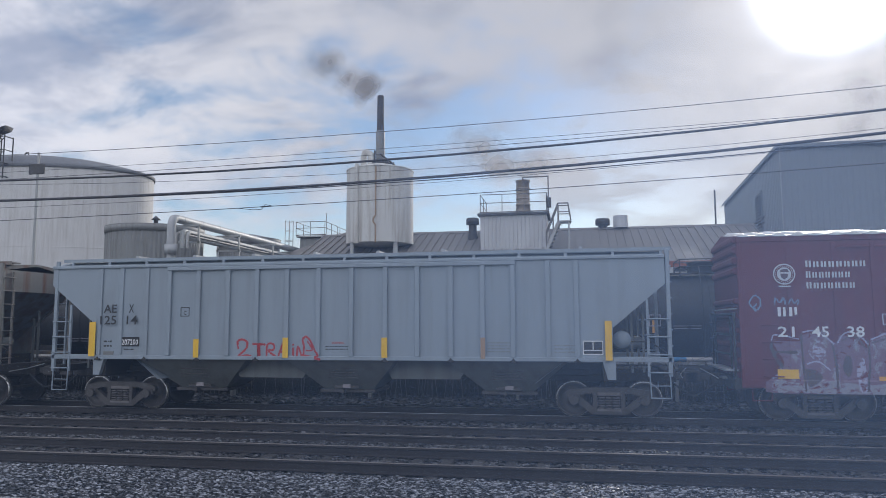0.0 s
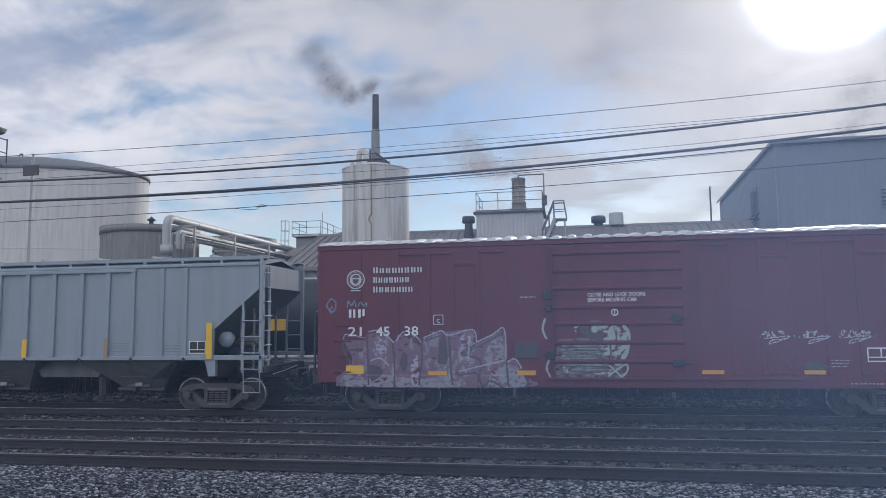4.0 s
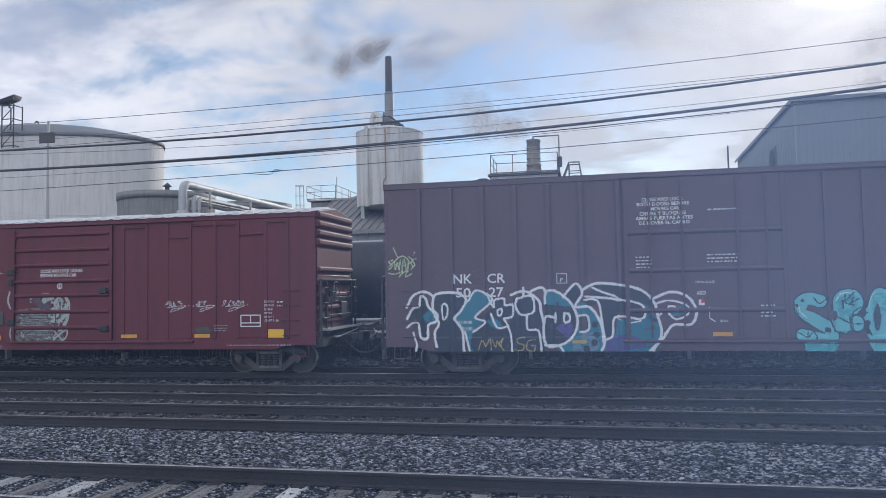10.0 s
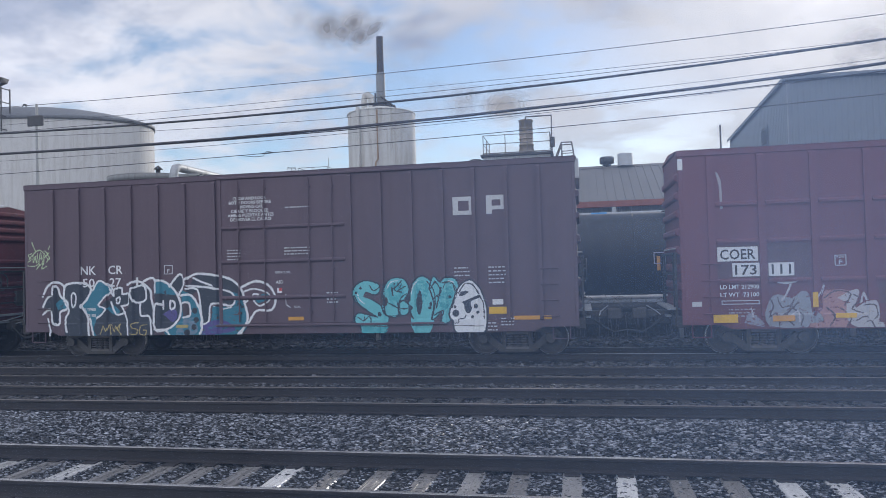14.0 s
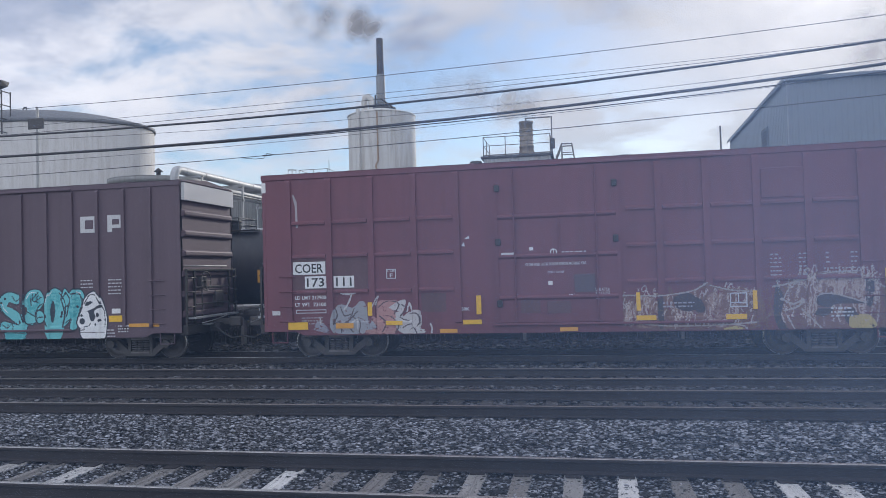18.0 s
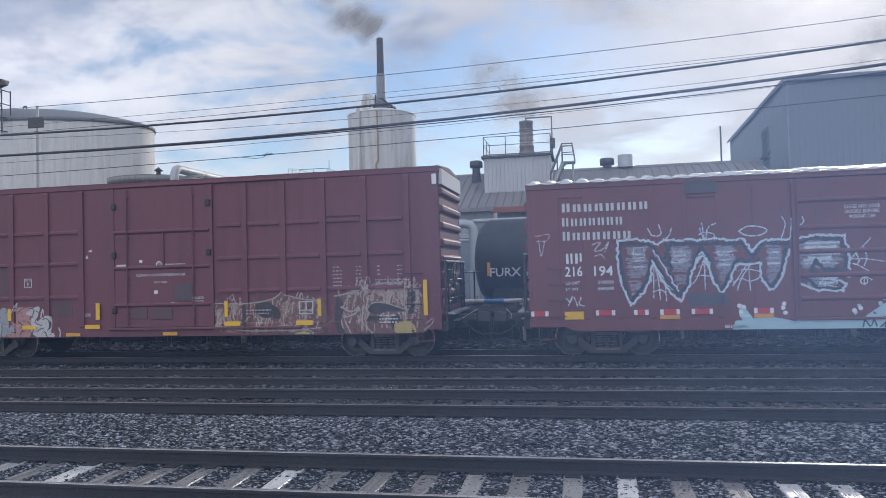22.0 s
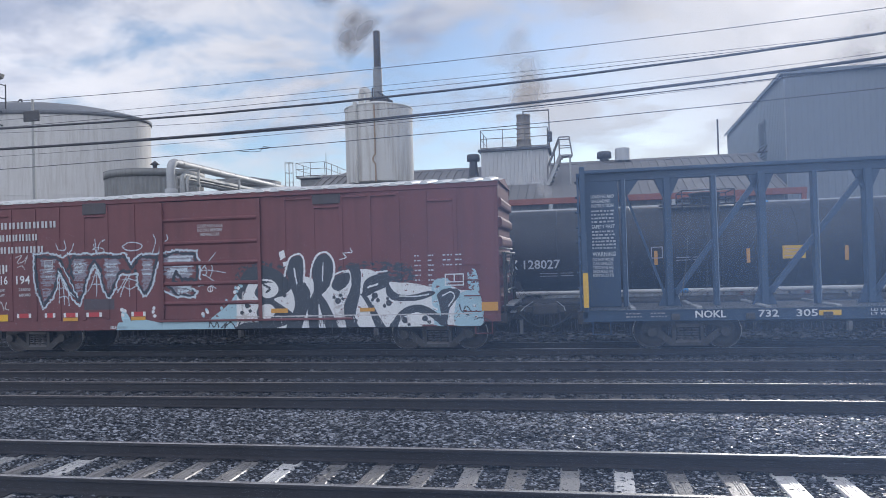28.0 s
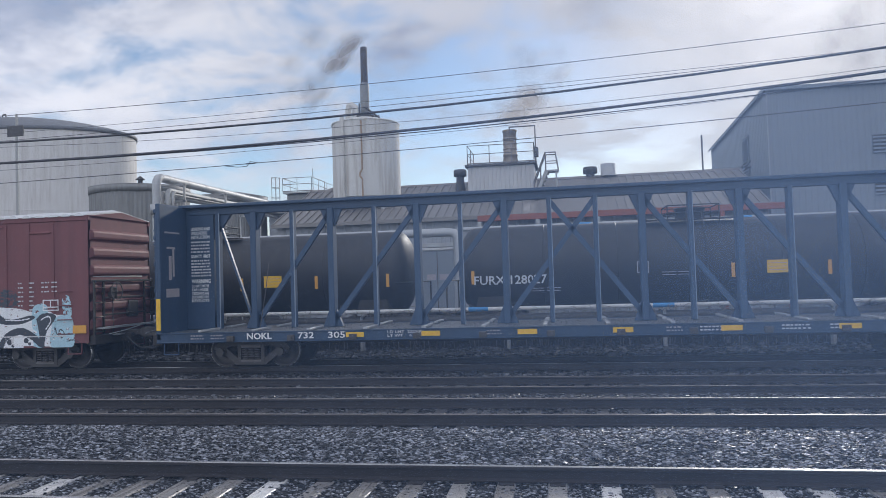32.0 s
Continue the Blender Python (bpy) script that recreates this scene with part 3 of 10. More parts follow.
def long_shed():
    """The low hall with the standing-seam roof: eaves near the yard, ridge behind."""
    y0, y1, x0, x1, ez, rz = 38.0, 44.0, -16.0, 10.05, 5.5, 7.95
    t = thing("factory_hall", "long low factory hall with a weathered metal roof", "building")
    part("roof", Shape().add([(x0, y0 - 0.4, ez - 0.12), (x1, y0 - 0.4, ez - 0.12), (x1, y1, rz), (x0, y1, rz), (x0, y1 + 7, ez), (x1, y1 + 7, ez)], [(0, 1, 2, 3), (3, 2, 5, 4)])
         .box(x0, x1, y0 - 0.42, y0 - 0.36, ez - 0.30, ez - 0.10), "shed_roof", t)
    roof = t.children[0]
    seam = Shape().add([(-0.03, 0, 0), (0.03, 0, 0), (0.03, 6.4, 2.57), (-0.03, 6.4, 2.57), (-0.03, 0, 0.07), (0.03, 0, 0.07), (0.03, 6.4, 2.64), (-0.03, 6.4, 2.64)],
                       [(0, 1, 5, 4), (4, 5, 6, 7), (0, 4, 7, 3), (1, 2, 6, 5)]).mesh("roof_seam")
    n = 58
    for k in range(n):
        q = part("roof_seam", seam, "shed_roof", roof)
        q.location = (x0 + 0.1 + (x1 - x0 - 0.2) * k / (n - 1), y0 - 0.4, ez - 0.12)
    part("ridge_cap", Shape().prism_x([(y1 - 0.3, rz - 0.09), (y1, rz + 0.08), (y1 + 0.3, rz - 0.09)], x0 - 0.05, x1 + 0.05), "shed_roof", t)
    w = Shape()
    ribbed_wall(w, x0 + 0.2, x1 - 0.1, y0, -0.2, ez - 0.1, 0.5, 0.03)
    part("front_wall", w, "shed_wall", t)
    part("gable_wall", Shape().add([(x1 - 0.1, y0, -0.2), (x1 - 0.1, y1 + 7, -0.2), (x1 - 0.1, y1 + 7, ez - 0.1), (x1 - 0.1, y1, rz - 0.1), (x1 - 0.1, y0, ez - 0.1)], [(0, 1, 2, 3, 4)]), "shed_wall", t)
    part("gable_wall", Shape().add([(x0 + 0.2, y0, -0.2), (x0 + 0.2, y1 + 7, -0.2), (x0 + 0.2, y1 + 7, ez - 0.1), (x0 + 0.2, y1, rz - 0.1), (x0 + 0.2, y0, ez - 0.1)], [(4, 3, 2, 1, 0)]), "shed_wall", t)
    part("eave_beam", Shape().box(-4.5, x1 + 0.7, y0 - 0.8, y0 - 0.6, 5.05, 5.36, 0.02), "beam", t, "red-brown painted steel beam")
    for k in range(6):
        part("post", Shape().box(-0.1, 0.1, -0.1, 0.1, -0.2, 4.82).mesh("post"), "beam" if k > 3 else "steelwork", t).location = (-4.4 + 3.0 * k, y0 - 0.7, 0.23)
    for k, (x, lit) in enumerate(((-10.6, 0), (-3.6, 1), (-1.0, 1), (3.0, 0), (6.6, 0))):
        part("wall_opening", Shape().box(x - 0.8, x + 0.8, y0 - 0.06, y0 - 0.03, 3.2, 4.3), "vent_dark" if not lit else "tin", t)
    door = part("double_door", Shape().box(-7.85, -5.5, y0 - 0.10, y0 - 0.04, -0.2, 3.8, 0.01), "siding", t, "grey steel double door")
    part("door_gap", Shape().box(-6.83, -6.79, y0 - 0.115, y0 - 0.10, -0.2, 3.8), "vent_dark", door)
    for x in (-7.4, -6.7):
        part("door_sign", Shape().box(x, x + 0.5, y0 - 0.115, y0 - 0.10, 2.1, 2.4), "dim", door)
    part("lintel", Shape().box(-8.1, -5.3, y0 - 0.25, y0 - 0.04, 3.82, 4.05, 0.02), "steelwork", t)
    # roof details
    for x, y, r, mat in ((1.56, 44.1, 0.34, "vent_dark"), (2.62, 44.1, 0.42, "galv"), (-6.1, 42.6, 0.31, "vent_dark")):
        z = ez + (y - y0) / (y1 - y0) * (rz - ez) if x < 0 else rz - 0.62
        v = thing("roof_ventilator", "dark metal roof ventilator with a drum cap" if mat == "vent_dark" else "pale galvanised roof ventilator with a flared base", "ventilator", (x, y, z), "roof ventilators")
        part("neck", Shape().lathe([(r * 1.25, -0.3), (r * 0.8, 0.45), (r * 0.75, 0.85)], 20), mat, v)
        part("drum", Shape().lathe([(r * 0.7, 0.80), (r * 1.25, 0.83), (r * 1.25, 1.16), (r * 1.1, 1.22), (0, 1.25)] if mat == "vent_dark" else [(r * 1.4, 0.62), (r * 1.05, 0.72), (r * 1.05, 1.36), (r * 0.97, 1.36), (r * 0.97, 1.1), (0, 1.1)], 20), mat, v)
    return t


long_shed()


def stack_house():
    x0, x1, y0, y1, z0, z1 = -5.32, -1.6, 40.2, 43.0, 5.6, 8.35
    t = thing("rooftop_housing", "pale corrugated rooftop housing with a railed deck and short flue", "rooftop housing")
    s = Shape()
    ribbed_wall(s, x0, x1, y0, z0 - 0.6, z1, 0.24, 0.035)
    part("siding", s, "pale_wall", t)
    part("end_wall", Shape().add([(x0, y0, z0 - 0.6), (x0, y1, z0 - 0.6), (x0, y1, z1), (x0, y0, z1)], [(0, 1, 2, 3)]), "shed_wall", t)
    part("end_wall", Shape().add([(x1, y0, z0 - 0.6), (x1, y1, z0 - 0.6), (x1, y1, z1), (x1, y0, z1)], [(3, 2, 1, 0)]), "shed_wall", t)
    part("deck", Shape().box(x0 - 0.15, x1 + 0.15, y0 - 0.15, y1 + 0.1, z1, z1 + 0.14, 0.02), "vent_dark", t)
    part("flue", Shape().lathe([(0.52, z1 + 0.1), (0.47, z1 + 0.35), (0.38, z1 + 0.7), (0.43, z1 + 0.72), (0.43, z1 + 0.82), (0.38, z1 + 0.85), (0.38, z1 + 2.1), (0.42, z1 + 2.12), (0.42, z1 + 2.22), (0.34, z1 + 2.22), (0.34, z1 + 1.5)], 28, at=(-3.0, 41.6, 0)), "flue", t, "tan stained steel flue with flanges")
    for k in range(3):
        part("flue_band", Shape().lathe([(0.38, z1 + 1.08 + 0.3 * k), (0.415, z1 + 1.10 + 0.3 * k), (0.415, z1 + 1.15 + 0.3 * k), (0.38, z1 + 1.17 + 0.3 * k)], 28, at=(-3.0, 41.6, 0)), "flue", t)
    railing(t, [(x0, y1, z1 + 0.14), (x0, y0, z1 + 0.14), (x1, y0, z1 + 0.14), (x1, y1, z1 + 0.14)])
    part("gantry", Shape().pipe([(-2.96, 41.0, z1 + 1.9), (-2.96, 41.0, z1 + 2.3), (-1.52, 41.0, z1 + 2.3), (-1.52, 41.0, z1 + 0.1)], 0.04, 6), "handrail", t)
    part("junction_box", Shape().box(-1.62, -1.35, 40.5, 40.8, z1 + 0.45, z1 + 1.0, 0.02), "vent_dark", t)
    stair = thing("roof_stair", "steep steel stair with handrails up to the roof deck", "stair")
    foot, head, zf, zh = -1.72, -1.02, 6.3, 7.88
    for y in (39.7, 40.5):
        part("stringer", Shape().prism([(foot, zf), (foot + 0.2, zf), (head + 0.2, zh), (head, zh)], y - 0.03, y + 0.03), "steelwork", stair)
        part("handrail", Shape().pipe([(foot + 0.1, y, zf + 0.1), (foot + 0.1, y, zf + 1.0), (head + 0.05, y, zh + 0.98), (-0.42, y, zh + 0.98), (-0.28, y, zh + 0.02)], 0.035, 6)
             .tube((head + 0.05, y, zh), (head + 0.05, y, zh + 0.98), 0.03, 6).tube((head + 0.05, y, zh + 0.5), (-0.35, y, zh + 0.5), 0.025, 6)
             .tube((foot + 0.47, y, zf + 0.85), (foot + 0.47, y, zf + 1.85), 0.025, 6), "handrail", stair)
    for x, z in ((-0.42, zh + 0.98), (-0.35, zh + 0.5)):
        part("end_rail", Shape().tube((x, 39.7, z), (x, 40.5, z), 0.03, 6), "handrail", stair)
    tread = Shape().box(-0.12, 0.12, 39.73, 40.47, -0.015, 0.015).mesh("tread")
    for k in range(8):
        part("tread", tread, "steelwork", stair).location = (foot + 0.16 + (head - foot) * (k + 0.3) / 8, 0, zf + (zh - zf) * (k + 0.3) / 8)
    part("landing", Shape().box(head, -0.28, 39.65, 40.55, zh - 0.05, zh + 0.02), "steelwork", stair)
    part("landing_post", Shape().tube((-0.4, 39.8, 6.2), (-0.4, 39.8, zh - 0.05), 0.05, 8), "steelwork", stair)
    return t


stack_house()


def big_hall():
    y0, x0, x1, top = 42.0, 11.15, 34.0, 12.05
    back, low = 57.6, 11.25
    t = thing("metal_hall", "large blue-grey hall clad in ribbed metal siding", "building")
    s = Shape()
    ribbed_wall(s, x0, x1, y0, -0.2, top, 0.31, 0.014)
    part("front_wall", s, "siding", t)
    w = Shape()
    n, deep = 46, 0.014
    v, f = [], []
    for i in range(n):
        for q, d in ((0, 0), (0.62, 0), (0.70, deep), (0.92, deep)):
            y = y0 + (back - y0) * (i + q) / n
            z = top + (low - top) * (y - y0) / (back - y0)
            v += [(x0 - d, y, -0.2), (x0 - d, y, z)]
    f = [(2 * i, 2 * i + 1, 2 * i + 3, 2 * i + 2) for i in range(len(v) // 2 - 1)]
    w.add(v, f)
    part("side_wall", w, "siding", t)
    part("roof", Shape().add([(x0 - 0.2, y0 - 0.2, top + 0.05), (x1, y0 - 0.2, top + 0.05), (x1, back, low + 0.05), (x0 - 0.2, back, low + 0.05), (x0 - 0.2, y0 - 0.2, top - 0.15), (x1, y0 - 0.2, top - 0.15), (x0 - 0.2, back, low - 0.15)], [(0, 1, 2, 3), (0, 4, 5, 1), (0, 3, 6, 4)]), "siding", t)
    part("corner_trim", Shape().box(x0 - 0.045, x0 + 0.01, y0 - 0.045, y0 + 0.01, -0.2, top), "shed_wall", t)
    part("back_wall", Shape().add([(x0, back, -0.2), (x1, back, -0.2), (x1, back, low), (x0, back, low)], [(0, 1, 2, 3)]).add([(x1, y0, -0.2), (x1, back, -0.2), (x1, back, low), (x1, y0, top)], [(0, 1, 2, 3)]), "siding", t)
    lou = thing("wall_louvre", "slatted wall louvre in the ribbed siding", "louvre", (x0 - 0.06, 46.9, 7.9), "louvres")
    part("frame", Shape().box(-0.04, 0.04, -0.75, -0.68, 0, 2.3).box(-0.04, 0.04, 0.68, 0.75, 0, 2.3).box(-0.04, 0.04, -0.75, 0.75, 2.3, 2.36).box(-0.04, 0.04, -0.75, 0.75, -0.06, 0), "siding", lou)
    part("backing", Shape().box(0.0, 0.02, -0.68, 0.68, 0, 2.3), "vent_dark", lou)
    slat = Shape().add([(-0.08, -0.68, 0), (-0.08, 0.68, 0), (0.0, 0.68, 0.10), (0.0, -0.68, 0.10), (-0.08, -0.68, -0.012), (-0.08, 0.68, -0.012)], [(0, 1, 2, 3), (4, 5, 1, 0)]).mesh("slat")
    for k in range(12):
        part("slat", slat, "siding", lou).location = (-0.01, 0, 0.04 + 0.19 * k)
    for z in (8.15, 5.9):
        lo2 = thing("wall_louvre", "long slatted louvre band in the front siding", "louvre", (0, y0 - 0.06, z), "louvres")
        part("backing", Shape().box(16.4, 20.4, 0.0, 0.02, 0, 1.0), "vent_dark", lo2)
        slat2 = Shape().box(16.4, 20.4, -0.06, 0.0, 0.0, 0.09).mesh("slat")
        for k in range(5):
            part("slat", slat2, "siding", lo2).location = (0, 0, 0.02 + 0.2 * k)
    return t


big_hall()
solid("roof_mast", Shape().tube((8.1, 44.5, 7.6), (8.1, 44.5, 10.15), 0.05, 8).tube((8.1, 44.5, 8.0), (10.8, 44.5, 8.1), 0.035, 8).tube((10.4, 44.5, 7.9), (10.8, 44.5, 8.5), 0.03, 6).tube((10.0, 44.5, 7.7), (10.4, 44.5, 8.3), 0.03, 6), "vent_dark", "thin dark mast with a side rail on the roof ridge", "mast")


def caged_platform():
    t = thing("access_platform", "steel access platform with railings and a caged ladder", "platform", (0, 52.0, 0))
    x0, x1, z = -21.1, -18.8, 9.05
    part("tank_top", Shape().box(-20.9, -18.9, 0.3, 3.2, -0.2, 8.9, 0.05), "tin", t)
    part("deck", Shape().box(x0, x1, 0, 3.0, z - 0.1, z), "steelwork", t)
    railing(t, [(x0, 3, z), (x0, 0, z), (x1, 0, z), (x1, 3, z)])
    cage = Shape()
    for k in range(5):
        zz = 7.2 + 0.75 * k
        for i in range(8):
            a, b = 2 * math.pi * i / 8, 2 * math.pi * (i + 1) / 8
            cage.tube((-21.75 + 0.33 * math.cos(a), 0.2 + 0.4 * math.sin(a), zz), (-21.75 + 0.33 * math.cos(b), 0.2 + 0.4 * math.sin(b), zz), 0.018, 5)
    for i in range(6):
        a = 2 * math.pi * i / 6
        cage.tube((-21.75 + 0.33 * math.cos(a), 0.2 + 0.4 * math.sin(a), 2.0), (-21.75 + 0.33 * math.cos(a), 0.2 + 0.4 * math.sin(a), 10.25), 0.018, 5)
    part("ladder_cage", cage, "steelwork", t)
    part("mast", Shape().tube((-18.72, 0.1, z), (-18.72, 0.1, z + 1.7), 0.03, 6), "steelwork", t)
    part("sloped_rail", Shape().tube((-18.8, 0, z + 1.07), (-16.4, 0, z), 0.025, 6).tube((-18.8, 0, z + 0.6), (-16.4, 0, z - 0.4), 0.025, 6).tube((-17.6, 0, z + 0.5), (-17.6, 0, z - 0.6), 0.025, 6), "steelwork", t)
    return t


caged_platform()
left_roof = thing("low_shed", "low shed with a dark pitched roof beside the silo", "building")
part("roof", Shape().add([(-21.9, 50.2, 7.3), (-13.0, 50.2, 7.3), (-13.0, 54, 9.55), (-17.6, 54, 9.55), (-13.0, 58, 7.3), (-21.9, 58, 7.3)], [(0, 1, 2, 3), (3, 2, 4, 5), (0, 3, 5)]), "shed_roof", left_roof)
part("wall", Shape().box(-21.6, -13.2, 50.5, 57.7, -0.2, 7.28), "shed_wall", left_roof)


# ---- pipes along the tank cars, brush, wires, poles ----
def ground_pipes():
    t = thing("pipe_run", "long white insulated pipe with blue bands on low stands", "pipe", (0, 24.0, 0))
    for z, r, m in ((1.13, 0.07, "tank_white"), (0.80, 0.16, "vent_dark")):
        part("pipe", Shape().pipe([(-45, 0.1 if r > 0.1 else 0, z), (30, 0.1 if r > 0.1 else 0, z)], r, 12), m, t)
    for x in (-3.3, 2.65):
        part("blue_band", Shape().tube((x, 0, 1.13), (x + 0.66, 0, 1.13), 0.075, 12), MAT["bluewrap"], t, "blue marker wrap")
    for k in range(15):
        part("stand", Shape().box(-0.05, 0.05, -0.05, 0.2, -0.25, 1.06).box(-0.12, 0.12, -0.12, 0.3, 1.0, 1.06).mesh("stand"), "steelwork", t).location = (-42 + 5 * k, 0, 0)
    u = thing("high_pipe", "thick silver pipe along the hall front above the tank cars", "pipe", (0, 33.0, 0))
    part("pipe", Shape().pipe([(-18.5, 0, 4.3), (-5.35, 0, 4.3), (-5.1, 0, 4.25), (-4.95, 0, 4.05), (-4.95, 0, -0.2)], 0.2, 16), "galv", u)
    part("thin_pipe", Shape().pipe([(-18.5, 0.3, 3.55), (-5.0, 0.3, 3.55)], 0.07, 10), "tank_white", u)
    part("upper_pipe", Shape().pipe([(-5.0, 0.3, 4.42), (22, 0.3, 4.42)], 0.10, 12), "galv", u)
    for x in (-8.0, 0.4, 7.3):
        part("blue_band", Shape().tube((x, 0.3, 3.55 if x < -5 else 4.42), (x + 0.7, 0.3, 3.55 if x < -5 else 4.42), 0.075 if x < -5 else 0.106, 12), MAT["bluewrap"], u, "blue marker wrap")
    for k in range(10):
        part("support_post", Shape().box(-0.08, 0.08, 0.1, 0.3, -0.2, 4.4).mesh("support_post"), "steelwork", u).location = (-18 + 4.3 * k, 0.25, 0)


MAT["bluewrap"] = plain("blue_wrap", (0.05, 0.24, 0.52), 0.4)
ground_pipes()


def brush():
    rng = random.Random(8)
    s = Shape()
    for k in range(420):
        x, y = rng.uniform(-24, 11), 23.8 + rng.uniform(-0.1, 0.4)
        clump = 0.5 + 0.5 * noise.noise((x * 0.6, 0, 3))
        p = Vector((x, y, rng.uniform(0.9, 1.1)))
        d = Vector((rng.uniform(-1, 1), rng.uniform(-0.3, 0.1), rng.uniform(0.2, 1.0)))
        pts = [p]
        for _ in range(4):
            p = p + d * rng.uniform(0.06, 0.16) * (0.5 + clump)
            d += Vector((rng.uniform(-0.6, 0.6), rng.uniform(-0.3, 0.3), rng.uniform(-0.75, 0.1)))
            pts.append(p)
        s.pipe(pts, rng.uniform(0.005, 0.011), 3)
    for k in range(200):
        x = rng.uniform(-24, 11)
        s.pipe([(x, 24.5, -0.2), (x + rng.uniform(-0.1, 0.1), 24.5, 0.5), (x + rng.uniform(-0.2, 0.2), 24.45, 1.05)], 0.009, 3)
    solid("dry_brush", s, MAT["twig"], "tangle of dry bare brush along the pipe run", "brush", kind="stuff")
    # unseen stems, added so the gap below the tank cars stays dark
    s = Shape()
    for k in range(3600):
        x, y = rng.uniform(-30, 14), rng.uniform(24.7, 25.4)
        h = rng.uniform(0.45, 1.15)
        s.pipe([(x, y, -0.22), (x + rng.uniform(-0.3, 0.3), y, 0.5 * h - 0.1), (x + rng.uniform(-0.7, 0.7), y + rng.uniform(-0.1, 0.1), h - 0.2)], rng.uniform(0.008, 0.016), 3)
    solid("dead_weeds", s, MAT["filler"], "dense dark stems added to fill the gap under the pipe run", "weeds", kind="stuff")


MAT["filler"] = weathered("dark_filler", (0.060, 0.054, 0.046), (0.034, 0.030, 0.026), 0.85)
MAT["twig"] = weathered("dry_twig", (0.21, 0.19, 0.165), (0.11, 0.095, 0.08), 0.85)
brush()


def cable(name, y, z0, lean, sag, x0, r, label):
    """A hanging cable: height z0 at x0, parabola sag, lean per metre."""
    pts = [(x, y, z0 + lean * (x - x0) + sag * (x - x0) ** 2) for x in range(-70, 61, 5)]
    return solid(name, Shape().pipe(pts, r, 6), "wire", label, "cable", group="overhead cables")


WIRES = 28.0
for z0, lean, sag, r, label in ((10.01, 0.0140, 0.00081, 0.012, "thin dark overhead wire"), (8.80, 0.0168, 0.00126, 0.045, "thick black overhead cable"), (7.93, 0.0196, 0.00117, 0.055, "thick black overhead cable bundle"),
                                (7.86, 0.0146, 0.00102, 0.020, "thin wire slung under the thick cable"), (7.17, 0.0225, 0.00045, 0.014, "thin overhead service wire"), (9.30, 0.0165, 0.00043, 0.008, "thin dark overhead wire"),
                                (9.03, 0.0231, 0.00055, 0.010, "thin dark overhead wire"), (8.40, 0.0017, 0.00140, 0.008, "thin dark overhead wire"), (7.69, 0.0233, 0.00091, 0.008, "thin dark overhead wire")):
    cable("overhead_cable", WIRES, z0, lean, sag, -13.0, r, label)

splice = Shape().tube((-12.95, WIRES, 7.175), (-12.55, WIRES, 7.185), 0.028, 8)
splice.pipe([(-13.9, WIRES, 7.14), (-13.3, WIRES, 7.06), (-12.9, WIRES, 7.07), (-12.75, WIRES - 0.02, 7.26), (-12.45, WIRES, 7.2)], 0.012, 5)
solid("cable_splice", splice, "wire", "taped splice with a loose loop on the service wire", "cable")
for px in (-70.0, 60.0):
    up = thing("utility_pole", "weathered wooden utility pole carrying the cables", "utility pole", (px, WIRES, 0), "utility poles")
    part("shaft", Shape().tube((0, 0.2, -0.3), (0, 0.2, 21.0), 0.19, 12, 0.13), "tie", up)
    for z in (9.5, 13.0, 16.5, 19.5):
        part("bracket", Shape().box(-0.06, 0.06, -0.1, 0.12, z - 0.9, z + 0.9), "vent_dark", up)

pole = thing("steel_pole", "slim grey steel pole with a small crossbar box", "pole", (-24.9, 29.5, 0))
part("shaft", Shape().tube((0, 0, -0.2), (0, 0, 10.4), 0.075, 12, 0.06), "steelwork", pole)
part("crossbar_box", Shape().box(-0.42, 0.42, -0.12, -0.05, 9.35, 9.85, 0.02), "vent_dark", pole)
tower = thing("floodlight_frame", "dark lattice floodlight frame fixed to the tank rim", "floodlight", (-50.15, 55.0, 0))
lat = Shape()
for dx in (-0.6, 0.6):
    for dy in (-0.5, 0.5):
        lat.tube((dx, dy, 15.2), (dx, dy, 19.1), 0.06, 6)
for k in range(4):
    z = 15.4 + 1.2 * k
    lat.tube((-0.6, -0.5, z), (0.6, -0.5, z), 0.05, 5).tube((-0.6, -0.5, z), (0.6, -0.5, z + 1.1 if k < 3 else z), 0.04, 5).tube((0.6, -0.5, z), (0.6, 0.5, z), 0.05, 5)
part("lattice", lat, "vent_dark", tower)
part("wall_bracket", Shape().box(-0.7, 0.7, 0.3, 0.9, 15.1, 15.3).box(-0.7, 0.7, 0.3, 0.9, 16.2, 16.35), "vent_dark", tower)
part("lamp_head", Shape().add([(-1.5, -0.6, 19.4), (0.7, -0.6, 19.95), (0.2, 0.9, 20.1), (-1.5, 0.9, 19.6), (-1.2, -0.4, 19.15), (0.4, -0.4, 19.5), (0.2, 0.7, 19.7), (-1.2, 0.7, 19.3)],
                              [(0, 1, 2, 3), (7, 6, 5, 4), (0, 4, 5, 1), (1, 5, 6, 2), (2, 6, 7, 3), (3, 7, 4, 0)]).tube((-0.3, 0, 18.9), (-0.3, 0, 19.4), 0.08, 8), "vent_dark", tower)


